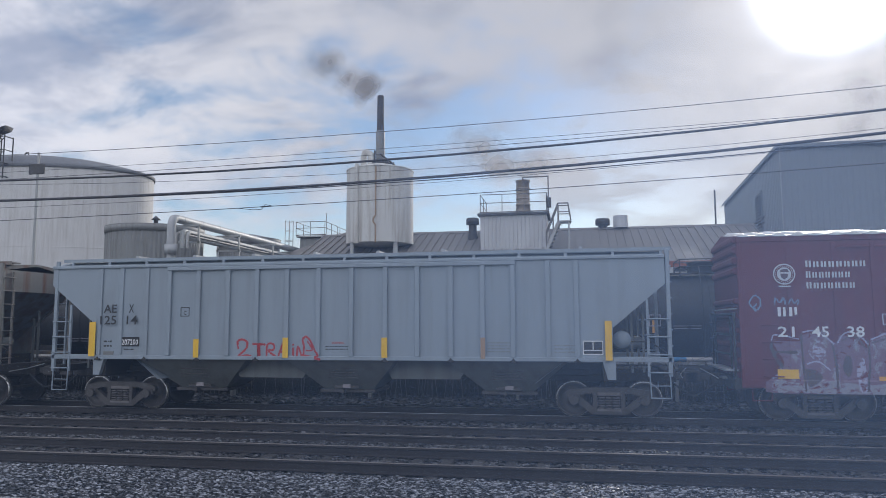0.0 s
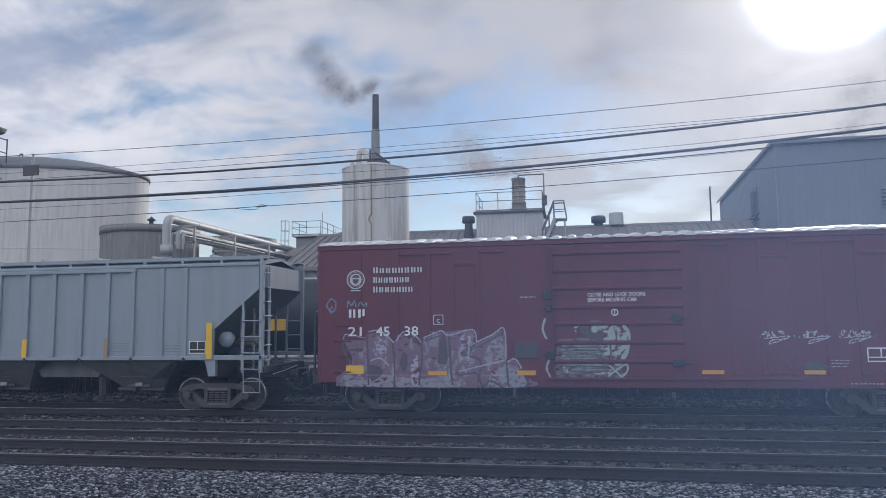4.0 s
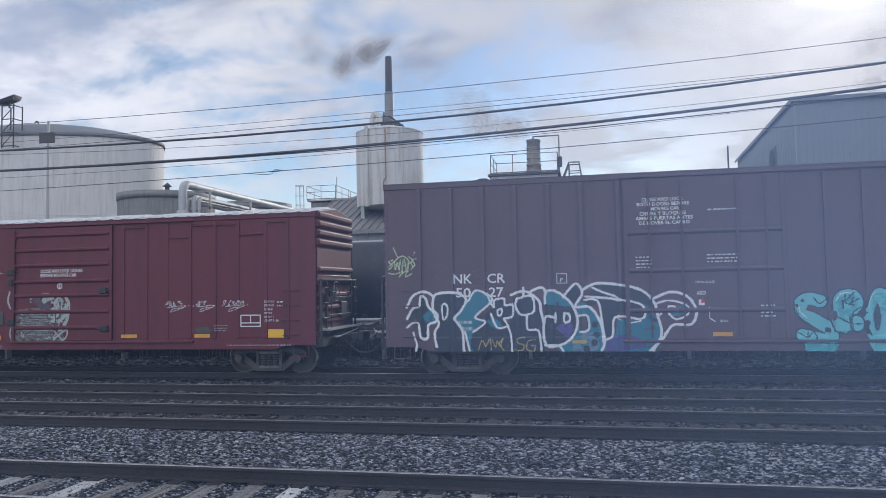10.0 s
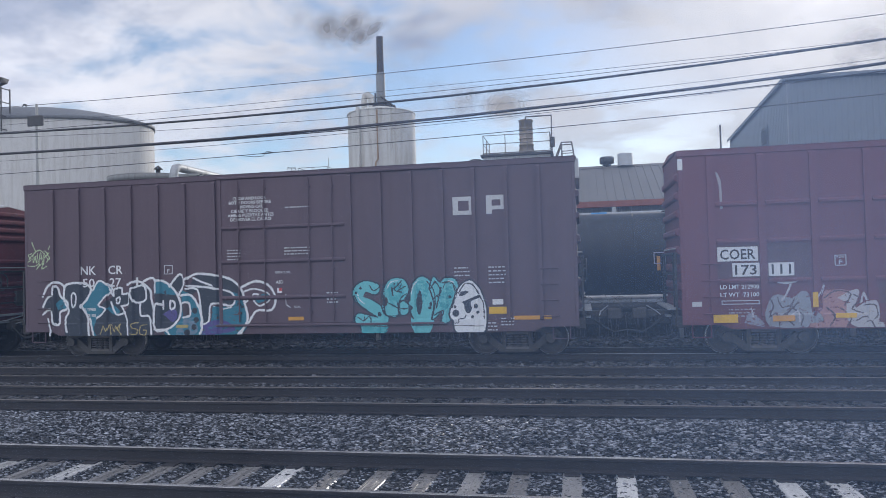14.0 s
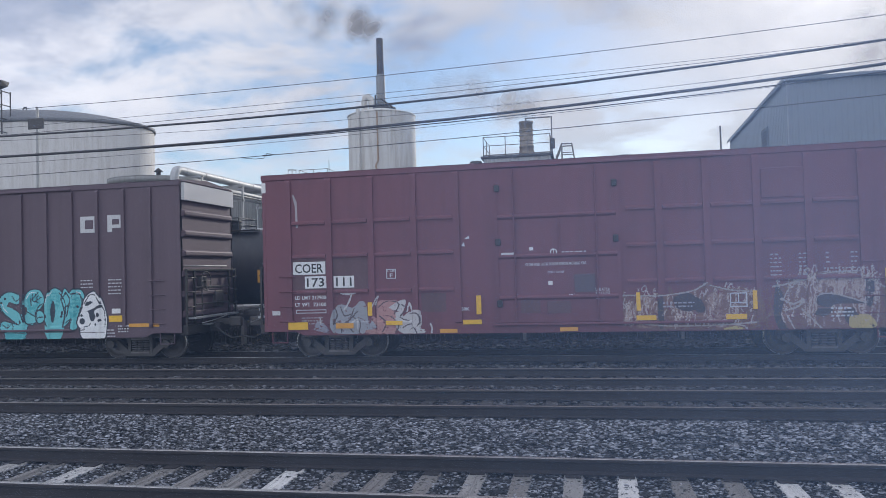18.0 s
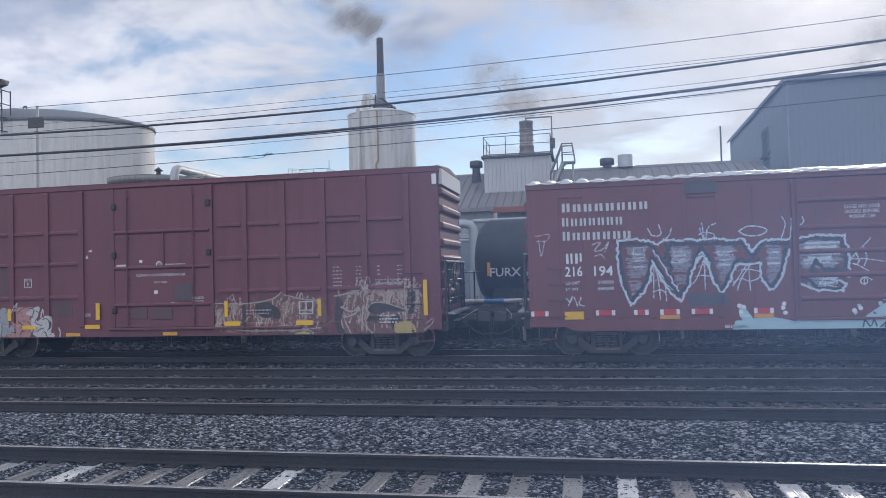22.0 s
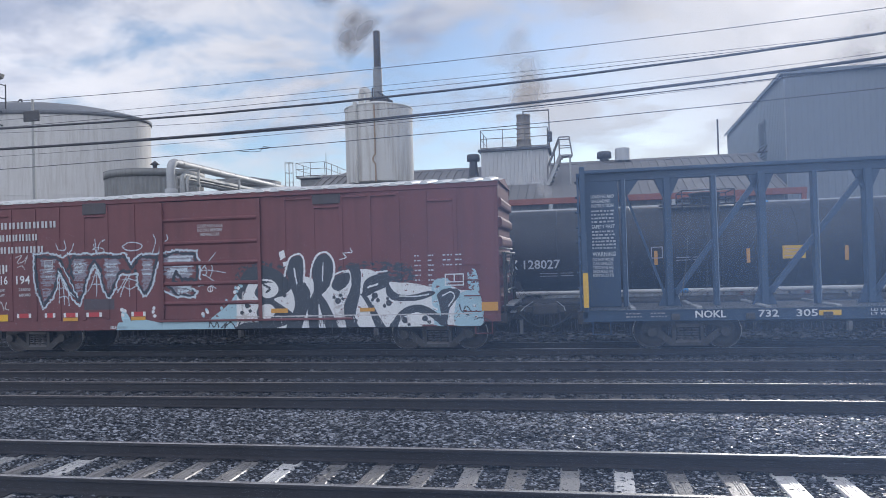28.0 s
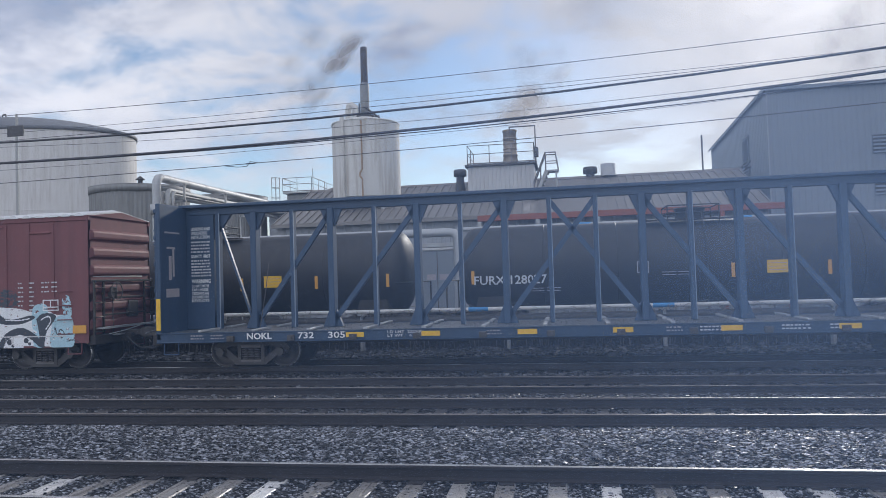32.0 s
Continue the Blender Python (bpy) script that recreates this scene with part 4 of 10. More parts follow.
def far_trees():
    rng = random.Random(3)
    s = Shape()
    for k in range(1500):
        x = rng.uniform(-150, 170)
        h = 9 + 8 * (0.5 + 0.5 * noise.noise((x * 0.03, 4, 0)))
        z = h * math.sqrt(rng.random())
        r = rng.uniform(0.5, 1.5)
        p = Vector((x, 190 + rng.uniform(-6, 6), z))
        q = [p + Vector((rng.uniform(-r, r), rng.uniform(-r, r), rng.uniform(-r, r))) for _ in range(5)]
        s.add(q, [(0, 1, 2), (0, 2, 3), (0, 3, 4), (1, 3, 4), (1, 2, 4)])
    solid("far_trees", s, MAT["leaf"], "far belt of dark trees beyond the works", "trees", kind="stuff")


MAT["leaf"] = weathered("dark_foliage", (0.055, 0.070, 0.045), (0.030, 0.040, 0.028), 0.8)
far_trees()


# ---- standing tank cars ----
def truck_mesh():
    """One side frame of a freight truck, seen from -y, about the middle between the axles."""
    s = Shape()
    s.prism([(-1.12, 0.62), (-1.02, 0.70), (-0.45, 0.78), (0.45, 0.78), (1.02, 0.70), (1.12, 0.62), (1.12, 0.52), (0.98, 0.50), (0.60, 0.62), (-0.60, 0.62), (-0.98, 0.50), (-1.12, 0.52)], -0.07, 0.07)
    s.prism([(-0.98, 0.52), (-0.78, 0.58), (-0.34, 0.24), (0.34, 0.24), (0.78, 0.58), (0.98, 0.52), (0.44, 0.10), (-0.44, 0.10)], -0.07, 0.07)
    s.box(-0.40, -0.30, -0.08, 0.08, 0.15, 0.68).box(0.30, 0.40, -0.08, 0.08, 0.15, 0.68)
    for x in (-0.889, 0.889):
        s.box(x - 0.16, x + 0.16, -0.09, 0.09, 0.40, 0.60, 0.03)
        s.tube((x, -0.20, 0.457), (x, 0.02, 0.457), 0.115, 14)
    return s


def spring_mesh():
    s = Shape()
    for x in (-0.19, 0.0, 0.19):
        for k in range(5):
            s.lathe([(0.045, 0.235 + 0.066 * k), (0.085, 0.240 + 0.066 * k), (0.085, 0.266 + 0.066 * k), (0.045, 0.271 + 0.066 * k)], 10, at=(x, -0.04, 0))
    return s.box(-0.30, 0.30, -0.09, 0.09, 0.56, 0.66, 0.02).box(-0.30, 0.30, -0.09, 0.09, 0.18, 0.23)


def wheelset_mesh(r=0.457):
    """Two wheels with flanges on an axle, about the axle's middle."""
    s = Shape()
    for sgn in (-1, 1):
        p = [(0.07, 0.82), (0.16, 0.82), (0.16, 0.755), (r * 0.55, 0.735), (r - 0.075, 0.765), (r - 0.07, 0.81), (r - 0.004, 0.815), (r, 0.78), (r + 0.003, 0.715), (r + 0.027, 0.70), (r + 0.020, 0.675), (r - 0.07, 0.675), (r - 0.085, 0.70), (r * 0.5, 0.70), (0.16, 0.66), (0.09, 0.66)]
        s.lathe([(a, -sgn * b) for a, b in p], 36, "y")
    return s.tube((0, -0.9, 0), (0, 0.9, 0), 0.085, 14)


def tread_mesh(r=0.457):
    return Shape().lathe([(r - 0.016, 0.8165), (r + 0.0015, 0.8165), (r + 0.0045, 0.716)], 40, "y")


FRAME, SPRING, WHEELS, TREAD = (q.mesh(n) for q, n in ((truck_mesh(), "side_frame"), (spring_mesh(), "spring_group"), (wheelset_mesh(), "wheelset"), (tread_mesh(), "tread")))
ROLLING = []


def trucks(car, xs, base=0.889, rolls=True):
    for x in xs:
        t = part("truck", Shape().box(-0.2, 0.2, -1.05, 1.05, 0.45, 0.72, 0.03).tube((0, 0, 0.5), (0, 0, 0.95), 0.2, 14).box(-0.62, -0.55, -0.9, 0.9, 0.35, 0.45).box(0.55, 0.62, -0.9, 0.9, 0.35, 0.45), "under", car, "cast steel truck under the car")
        t.location = (x, 0, -0.15 if rolls else 0.0)
        for y, turn in ((-1.0, 0), (1.0, math.pi)):
            for me, n in ((FRAME, "side_frame"), (SPRING, "spring_group")):
                q = part(n, me, "spring" if n == "spring_group" else "iron", t)
                q.location, q.rotation_euler = (0, y, 0), (0, 0, turn)
        for dx in (-base, base):
            w = part("wheelset", WHEELS, "iron", t)
            w.location = (dx, 0, 0.457)
            if rolls:
                ROLLING.append((w, dx))
            if rolls:
                tr = part("wheel_tread", TREAD, "tread", t, "shiny worn wheel tread")
                tr.location = (dx, 0, 0.457)


def couplers(car, half, z=0.86, reach=0.55):
    for sgn in (-1, 1):
        s = Shape().box(sgn * (half - 0.5), sgn * (half + reach - 0.25), -0.09, 0.09, z - 0.09, z + 0.09, 0.02)
        s.box(sgn * (half + reach - 0.28), sgn * (half + reach), -0.17, 0.13, z - 0.15, z + 0.15, 0.04)
        s.box(sgn * (half + reach - 0.08), sgn * (half + reach + 0.12), -0.17, -0.03, z - 0.14, z + 0.14, 0.03)
        part("coupler", s, "iron", car)
        h = Shape().pipe([(sgn * (half - 0.1), -0.3, z - 0.1), (sgn * (half + 0.2), -0.32, z - 0.35), (sgn * (half + 0.45), -0.33, z - 0.48), (sgn * (half + 0.8), -0.3, z - 0.42)], 0.028, 7)
        part("air_hose", h, "dark", car)
        part("cut_lever", Shape().pipe([(sgn * (half + 0.06), -1.35, z + 0.05), (sgn * (half + 0.1), -0.7, z + 0.1), (sgn * (half + 0.3), -0.2, z + 0.22)], 0.014, 5), "steelwork", car)


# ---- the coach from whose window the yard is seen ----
def veiled_glass():
    m, nt, b = node_material("dusty_veiled_glass")
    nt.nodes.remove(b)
    clear, wide_haze, mix, sheen, film = (nt.nodes.new("ShaderNode" + n) for n in ("BsdfTransparent", "BsdfTranslucent", "MixShader", "BsdfRefraction", "MixShader"))
    # bluish film painted as glare haze: one part scatters on, one to all sides
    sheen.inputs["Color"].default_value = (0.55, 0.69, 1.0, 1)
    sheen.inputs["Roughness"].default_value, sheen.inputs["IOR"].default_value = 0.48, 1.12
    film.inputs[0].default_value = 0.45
    nt.links.new(wide_haze.outputs[0], film.inputs[1])
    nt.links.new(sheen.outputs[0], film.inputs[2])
    wide_haze.inputs[0].default_value = (0.34, 0.55, 1.0, 1)
    veil_depth = ranged(nt, noise_out(nt, 7.0, 4, (1, 1, 1), 0.5), 0.3, 0.75, 0.068, 0.100)
    # haze put in thicker towards the right, where the sun's glare lies
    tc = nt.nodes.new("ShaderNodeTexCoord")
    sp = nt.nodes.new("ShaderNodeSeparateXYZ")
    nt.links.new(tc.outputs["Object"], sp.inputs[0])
    # and thinner there along the lower edge, where the glare fades
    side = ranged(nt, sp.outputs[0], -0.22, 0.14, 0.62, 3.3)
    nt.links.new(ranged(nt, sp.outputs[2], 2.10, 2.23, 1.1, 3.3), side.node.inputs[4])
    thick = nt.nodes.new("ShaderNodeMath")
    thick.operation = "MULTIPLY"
    nt.links.new(veil_depth, thick.inputs[0])
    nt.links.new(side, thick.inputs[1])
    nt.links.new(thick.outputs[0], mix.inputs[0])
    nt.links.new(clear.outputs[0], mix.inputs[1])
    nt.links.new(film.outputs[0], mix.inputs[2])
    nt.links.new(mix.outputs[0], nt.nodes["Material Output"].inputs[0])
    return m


def coach():
    x0, x1, y0, y1, z0, z1 = -8.0, 8.0, -2.65, 0.48, 1.15, 3.75
    c = thing("passenger_coach", "grey passenger coach with a dusty, haze-veiled side window", "coach", (0, 0, 0))
    wx0, wx1, wz0, wz1 = -1.05, 0.75, 1.85, 2.75
    s = Shape().box(x0, wx0, 0.40, y1, z0, z1).box(wx1, x1, 0.40, y1, z0, z1).box(wx0, wx1, 0.40, y1, z0, wz0).box(wx0, wx1, 0.40, y1, wz1, z1)
    part("window_side", s, "shed_wall", c)
    part("far_side", Shape().box(x0, x1, y0, y0 + 0.08, z0, z1), "shed_wall", c)
    part("end_wall", Shape().box(x0, x0 + 0.08, y0 + 0.08, 0.40, z0, z1), "shed_wall", c)
    part("end_wall", Shape().box(x1 - 0.08, x1, y0 + 0.08, 0.40, z0, z1), "shed_wall", c)
    part("floor", Shape().box(x0, x1, y0, y1, z0 - 0.15, z0), "under", c)
    part("roof", Shape().prism_x([(y0, z1), (y1, z1), (y1 - 0.5, z1 + 0.28), (y0 + 0.5, z1 + 0.28)], x0, x1), "tin", c)
    part("window_frame", Shape().box(wx0, wx1, 0.39, 0.49, wz0, wz0 + 0.04).box(wx0, wx1, 0.39, 0.49, wz1 - 0.04, wz1).box(wx0, wx0 + 0.04, 0.39, 0.49, wz0 + 0.04, wz1 - 0.04).box(wx1 - 0.04, wx1, 0.39, 0.49, wz0 + 0.04, wz1 - 0.04), "vent_dark", c)
    pane = part("pane", Shape().add([(wx0 + 0.04, 0.44, wz0 + 0.04), (wx1 - 0.04, 0.44, wz0 + 0.04), (wx1 - 0.04, 0.44, wz1 - 0.04), (wx0 + 0.04, 0.44, wz1 - 0.04)], [(0, 1, 2, 3)]), veiled_glass(), c, "dusty window pane with a bluish glare veil")
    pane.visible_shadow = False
    trucks_at = Shape().box(-6.5, 6.5, -1.6, -0.7, 0.75, 1.0, 0.02)
    part("underframe", trucks_at, "under", c)
    return c


coach_body = coach()


def coach_trucks():
    """Two trucks under the coach, on its own track."""
    for x in (-5.5, 5.5):
        q = part("truck", Shape().box(x - 0.25, x + 0.25, -2.2, -0.1, 0.45, 0.8, 0.03), "under", coach_body)
        for dx in (-0.889, 0.889):
            part("wheelset", WHEELS, "iron", q).location = (x + dx, -1.15, 0.457)


coach_trucks()


def tank_car(x, number, at, width, strips, placard, group="standing tank cars"):
    y, r, zc, half = 26.5, 1.53, 2.47, 7.6
    car = thing("tank_car", "black railway tank car standing on the yard track", "tank car", (x, y, 0), group)
    prof = [(0.0, -half - 0.62)] + [(r * math.sin(a), -half - 0.62 * math.cos(a)) for a in (0.3, 0.6, 0.9, 1.2)] + [(r, -half), (r, half)] + [(r * math.sin(a), half + 0.62 * math.cos(a)) for a in (1.2, 0.9, 0.6, 0.3)] + [(0.0, half + 0.62)]
    part("tank", Shape().lathe(prof, 56, "x", (0, 0, zc)), "black", car, "glossy black riveted tank shell")
    for q in (-5.1, -2.6, 0.0, 2.6, 5.1):
        part("weld_band", Shape().lathe([(r, q - 0.02), (r + 0.006, q - 0.02), (r + 0.006, q + 0.02), (r, q + 0.02)], 56, "x", (0, 0, zc)), "black", car)
    part("dome_housing", Shape().lathe([(0.5, zc + r - 0.05), (0.5, zc + r + 0.32), (0.53, zc + r + 0.34), (0.53, zc + r + 0.4), (0, zc + r + 0.44)], 24), "black", car)
    g = Shape()
    for a, b in (((-0.85, -0.75), (0.85, -0.75)), ((0.85, -0.75), (0.85, 0.75)), ((0.85, 0.75), (-0.85, 0.75)), ((-0.85, 0.75), (-0.85, -0.75))):
        for k in (0.2, 0.45):
            g.tube((a[0], a[1], zc + r + k), (b[0], b[1], zc + r + k), 0.022, 6)
        g.tube((a[0], a[1], zc + r - 0.4), (a[0], a[1], zc + r + 0.45), 0.022, 6)
    part("top_railing", g, "dark", car)
    part("top_platform", Shape().box(-1.6, 1.6, -0.9, -0.5, zc + r - 0.06, zc + r - 0.02).box(-1.6, 1.6, 0.5, 0.9, zc + r - 0.06, zc + r - 0.02), "under", car)
    part("side_ladder", Shape().pipe([(-0.25, -1.45, 0.6), (-0.25, -1.62, 2.47), (-0.25, -1.3, 3.6), (-0.25, -0.8, 4.2)], 0.022, 6).pipe([(0.25, -1.45, 0.6), (0.25, -1.62, 2.47), (0.25, -1.3, 3.6), (0.25, -0.8, 4.2)], 0.022, 6), "dark", car)
    for sgn in (-1, 1):
        part("bolster_saddle", Shape().prism([(sgn * 6.2, 0.75), (sgn * 7.6, 0.75), (sgn * 7.4, 1.5), (sgn * 6.4, 1.5)], -1.3, 1.3), "under", car)
        part("end_sill", Shape().box(sgn * 5.8, sgn * 8.6, -0.3, 0.3, 0.72, 1.05, 0.02).box(sgn * 8.35, sgn * 8.65, -1.45, 1.45, 0.85, 1.02, 0.02), "under", car)
        part("end_railing", Shape().pipe([(sgn * 8.5, -1.4, 0.95), (sgn * 8.5, -1.4, 2.1), (sgn * 8.5, 1.4, 2.1), (sgn * 8.5, 1.4, 0.95)], 0.025, 6).tube((sgn * 7.7, -1.4, 2.1), (sgn * 8.5, -1.4, 2.1), 0.02, 6), "dark", car)
    for q in strips:
        part("amber_strip", Shape().box(q, q + 0.11, -r * 0.985 - 0.02, -r * 0.985, zc - 0.52, zc - 0.02), "amber", car)
    p = part("yellow_placard", Shape().box(placard, placard + 0.68, -r - 0.01, -r + 0.03, zc - 0.42, zc + 0.0), "yellow", car, "yellow warning placard")
    for k in range(3):
        part("placard_line", Shape().box(placard + 0.07, placard + 0.61, -r - 0.014, -r - 0.01, zc - 0.33 + 0.11 * k, zc - 0.315 + 0.11 * k), "dim", p)
    if number:
        lettering(car, number, at[0], at[1], 0.29, -r - 0.012, "offwhite", width, name="reporting_mark")
    for k in range(2):
        part("stencil_bar", Shape().box(-5.7, -5.1, -r - 0.008, -r, zc - 0.72 - 0.09 * k, zc - 0.70 - 0.09 * k).box(-5.0, -4.55, -r - 0.008, -r, zc - 0.72 - 0.09 * k, zc - 0.70 - 0.09 * k), "dim", car)
        part("stencil_bar", Shape().box(-1.2, -0.75, -r - 0.008, -r, zc - 0.30 - 0.09 * k, zc - 0.28 - 0.09 * k).box(-0.68, -0.35, -r - 0.008, -r, zc - 0.30 - 0.09 * k, zc - 0.28 - 0.09 * k), "dim", car)
    part("plate_mark", Shape().box(-2.0, -1.62, -r - 0.008, -r, zc - 0.3, zc - 0.27).box(-2.0, -1.62, -r - 0.008, -r, zc + 0.06, zc + 0.09).box(-2.0, -1.97, -r - 0.008, -r, zc - 0.27, zc + 0.06).box(-1.65, -1.62, -r - 0.008, -r, zc - 0.27, zc + 0.06), "dim", car)
    trucks(car, (-6.9, 6.9), rolls=False)
    couplers(car, 8.6)
    return car


tank_car(4.3, "FURX 128027", (-7.5, 1.93), 2.5, (-7.6, -1.9, 1.0, 3.95), 2.1)
tank_car(-13.8, "", (6.7, 2.3), 0.8, (1.94, 4.8, 7.45), 2.86)
tank_car(-32.2, "FURX", (-7.5, 1.93), 1.0, (-1.9, 1.0, 3.95), 2.1)

# ---- the passing freight train ----
LINE = 20.35          # middle of its track
SIDE = 1.55           # half width over the side sheets
RUN = ((0, 0.0), (2, -5.362), (4, -10.729), (6, -16.154), (8, -21.639), (10, -27.123), (12, -32.607), (14, -38.036), (16, -43.572),
       (18, -49.152), (20, -54.737), (22, -60.318), (24, -65.833), (26, -71.456), (28, -77.081), (30, -82.832), (32, -88.574))
TRAIN = []


def railcar(name, label, start):
    car = thing(name, label, "freight car", (start, LINE, 0), "freight train")
    TRAIN.append((car, start))
    return car


def ladder(parent, x0, x1, y, z0, z1, n, mat, name="ladder", rail=True):
    s = Shape()
    if not rail:
        rung = Shape().pipe([(x0, y, 0), (x0 + 0.01, y - 0.07, 0), (x1 - 0.01, y - 0.07, 0), (x1, y, 0)], 0.013, 5).mesh("rung")
        for k in range(n):
            part("rung", rung, mat, parent).location = (0, 0, z0 + (z1 - z0) * (k + 0.5) / n)
        return None
    if rail:
        s.box(x0 - 0.03, x0 + 0.03, y - 0.02, y + 0.02, z0, z1).box(x1 - 0.03, x1 + 0.03, y - 0.02, y + 0.02, z0, z1)
    for k in range(n):
        z = z0 + (z1 - z0) * (k + 0.5) / n
        s.pipe([(x0, y, z), (x0 + 0.01, y - 0.07, z), (x1 - 0.01, y - 0.07, z), (x1, y, z)], 0.013, 5)
    return part(name, s, mat, parent)


def end_ladder(parent, x, sgn, y0, y1, z0, z1, n, mat):
    s = Shape()
    for k in range(n):
        z = z0 + (z1 - z0) * (k + 0.5) / n
        s.pipe([(x, y0, z), (x + sgn * 0.09, y0, z), (x + sgn * 0.09, y1, z), (x, y1, z)], 0.013, 5)
    s.box(x, x + sgn * 0.05, y0 - 0.03, y0 + 0.03, z0, z1).box(x, x + sgn * 0.05, y1 - 0.03, y1 + 0.03, z0, z1)
    return part("end_ladder", s, mat, parent)


def brake_wheel(parent, x, sgn, y, z):
    s = Shape()
    n = 20
    pts = [(x + sgn * 0.22, y + 0.28 * math.cos(2 * math.pi * i / n), z + 0.28 * math.sin(2 * math.pi * i / n)) for i in range(n + 1)]
    s.pipe(pts, 0.016, 6)
    for i in range(4):
        a = math.pi / 2 * i
        s.tube((x + sgn * 0.22, y, z), (x + sgn * 0.22, y + 0.28 * math.cos(a), z + 0.28 * math.sin(a)), 0.012, 5)
    s.tube((x, y, z), (x + sgn * 0.24, y, z), 0.035, 8).box(x, x + sgn * 0.15, y - 0.14, y + 0.14, z - 0.2, z + 0.14, 0.02)
    return part("brake_wheel", s, "iron", parent)


def corrugated_end(parent, x, sgn, z0, z1, mat, waves, half=1.5, deep=0.085):
    """A pressed car end: waves are (centre, half height) of the horizontal ribs, flat-faced with a sloped top."""
    prof = [(0.0, z0)]
    for c, h in sorted(waves):
        prof += [(0.0, c - h), (deep * 0.8, c - 0.72 * h), (deep, c - 0.4 * h), (deep, c + 0.35 * h), (deep * 0.75, c + 0.7 * h), (0.0, c + h)]
    prof.append((0.0, z1))
    s = Shape()
    m = len(prof)
    v = []
    for y, squash in ((-half, 0.0), (-half + 0.10, 1.0), (half - 0.10, 1.0), (half, 0.0)):
        v += [(x + sgn * d * squash, y, z) for d, z in prof]
    f = []
    for i in range(3):
        f += [(i * m + j, (i + 1) * m + j, (i + 1) * m + j + 1, i * m + j + 1) for j in range(m - 1)]
    s.add(v, f)
    return part("end_sheet", s, mat, parent, "pressed ribbed end sheet")


def underframe(car, half, z):
    part("centre_sill", Shape().box(-half + 0.2, half - 0.2, -0.22, 0.22, z - 0.28, z, 0.02), "under", car)
    for k in range(5):
        x = -half * 0.5 + half * 0.25 * k
        part("cross_bearer", Shape().prism_x([(-SIDE + 0.1, z), (SIDE - 0.1, z), (0.3, z - 0.3), (-0.3, z - 0.3)], x - 0.07, x + 0.07), "under", car)
    part("brake_gear", Shape().tube((-2.2, -0.75, z - 0.25), (-1.1, -0.75, z - 0.25), 0.2, 14).tube((0.2, -0.7, z - 0.2), (0.75, -0.7, z - 0.2), 0.14, 12).tube((-half + 2.5, -0.5, z - 0.3), (half - 2.5, -0.5, z - 0.32), 0.02, 6).box(1.2, 1.6, -0.9, -0.55, z - 0.38, z - 0.08, 0.03), "under", car)


def patch(car, x0, x1, z0, z1, y, mat, name="reflector"):
    return part(name, Shape().box(x0, x1, y - 0.006, y, z0, z1), mat, car)


def outline(car, x0, x1, z0, z1, y, mat="offwhite", w=0.025, cross=False):
    s = Shape().box(x0, x1, y - 0.005, y, z0, z0 + w).box(x0, x1, y - 0.005, y, z1 - w, z1).box(x0, x0 + w, y - 0.005, y, z0 + w, z1 - w).box(x1 - w, x1, y - 0.005, y, z0 + w, z1 - w)
    if cross:
        s.box((x0 + x1) / 2 - w / 2, (x0 + x1) / 2 + w / 2, y - 0.005, y, z0 + 0.3 * (z1 - z0), z1 - w).box(x0 + w, x1 - w, y - 0.005, y, z0 + 0.28 * (z1 - z0), z0 + 0.28 * (z1 - z0) + w)
    return part("label_frame", s, mat, car)


def bars(car, x0, x1, z, n, pitch, y, mat="dim", h=0.055, seed=1):
    """Illegible stencil lines."""
    rng = random.Random(seed)
    for k in range(n):
        s = Shape()
        x = x0
        while x < x1 - 0.03:
            w = min(rng.uniform(0.03, 0.10), x1 - x)
            s.box(x, x + w, y - 0.004, y, z - pitch * k, z - pitch * k + 0.75 * h)
            x += w + rng.uniform(0.015, 0.045)
        part("stencil_bar", s, mat, car)


def side_steps(car, half, z, mat):
    for sgn in (-1, 1):
        for y in (-SIDE, SIDE):
            x = sgn * (half - 0.45)
            part("sill_step", Shape().pipe([(x - 0.22, y, z), (x - 0.22, y, z - 0.36), (x + 0.22, y, z - 0.36), (x + 0.22, y, z)], 0.016, 5), mat, car)


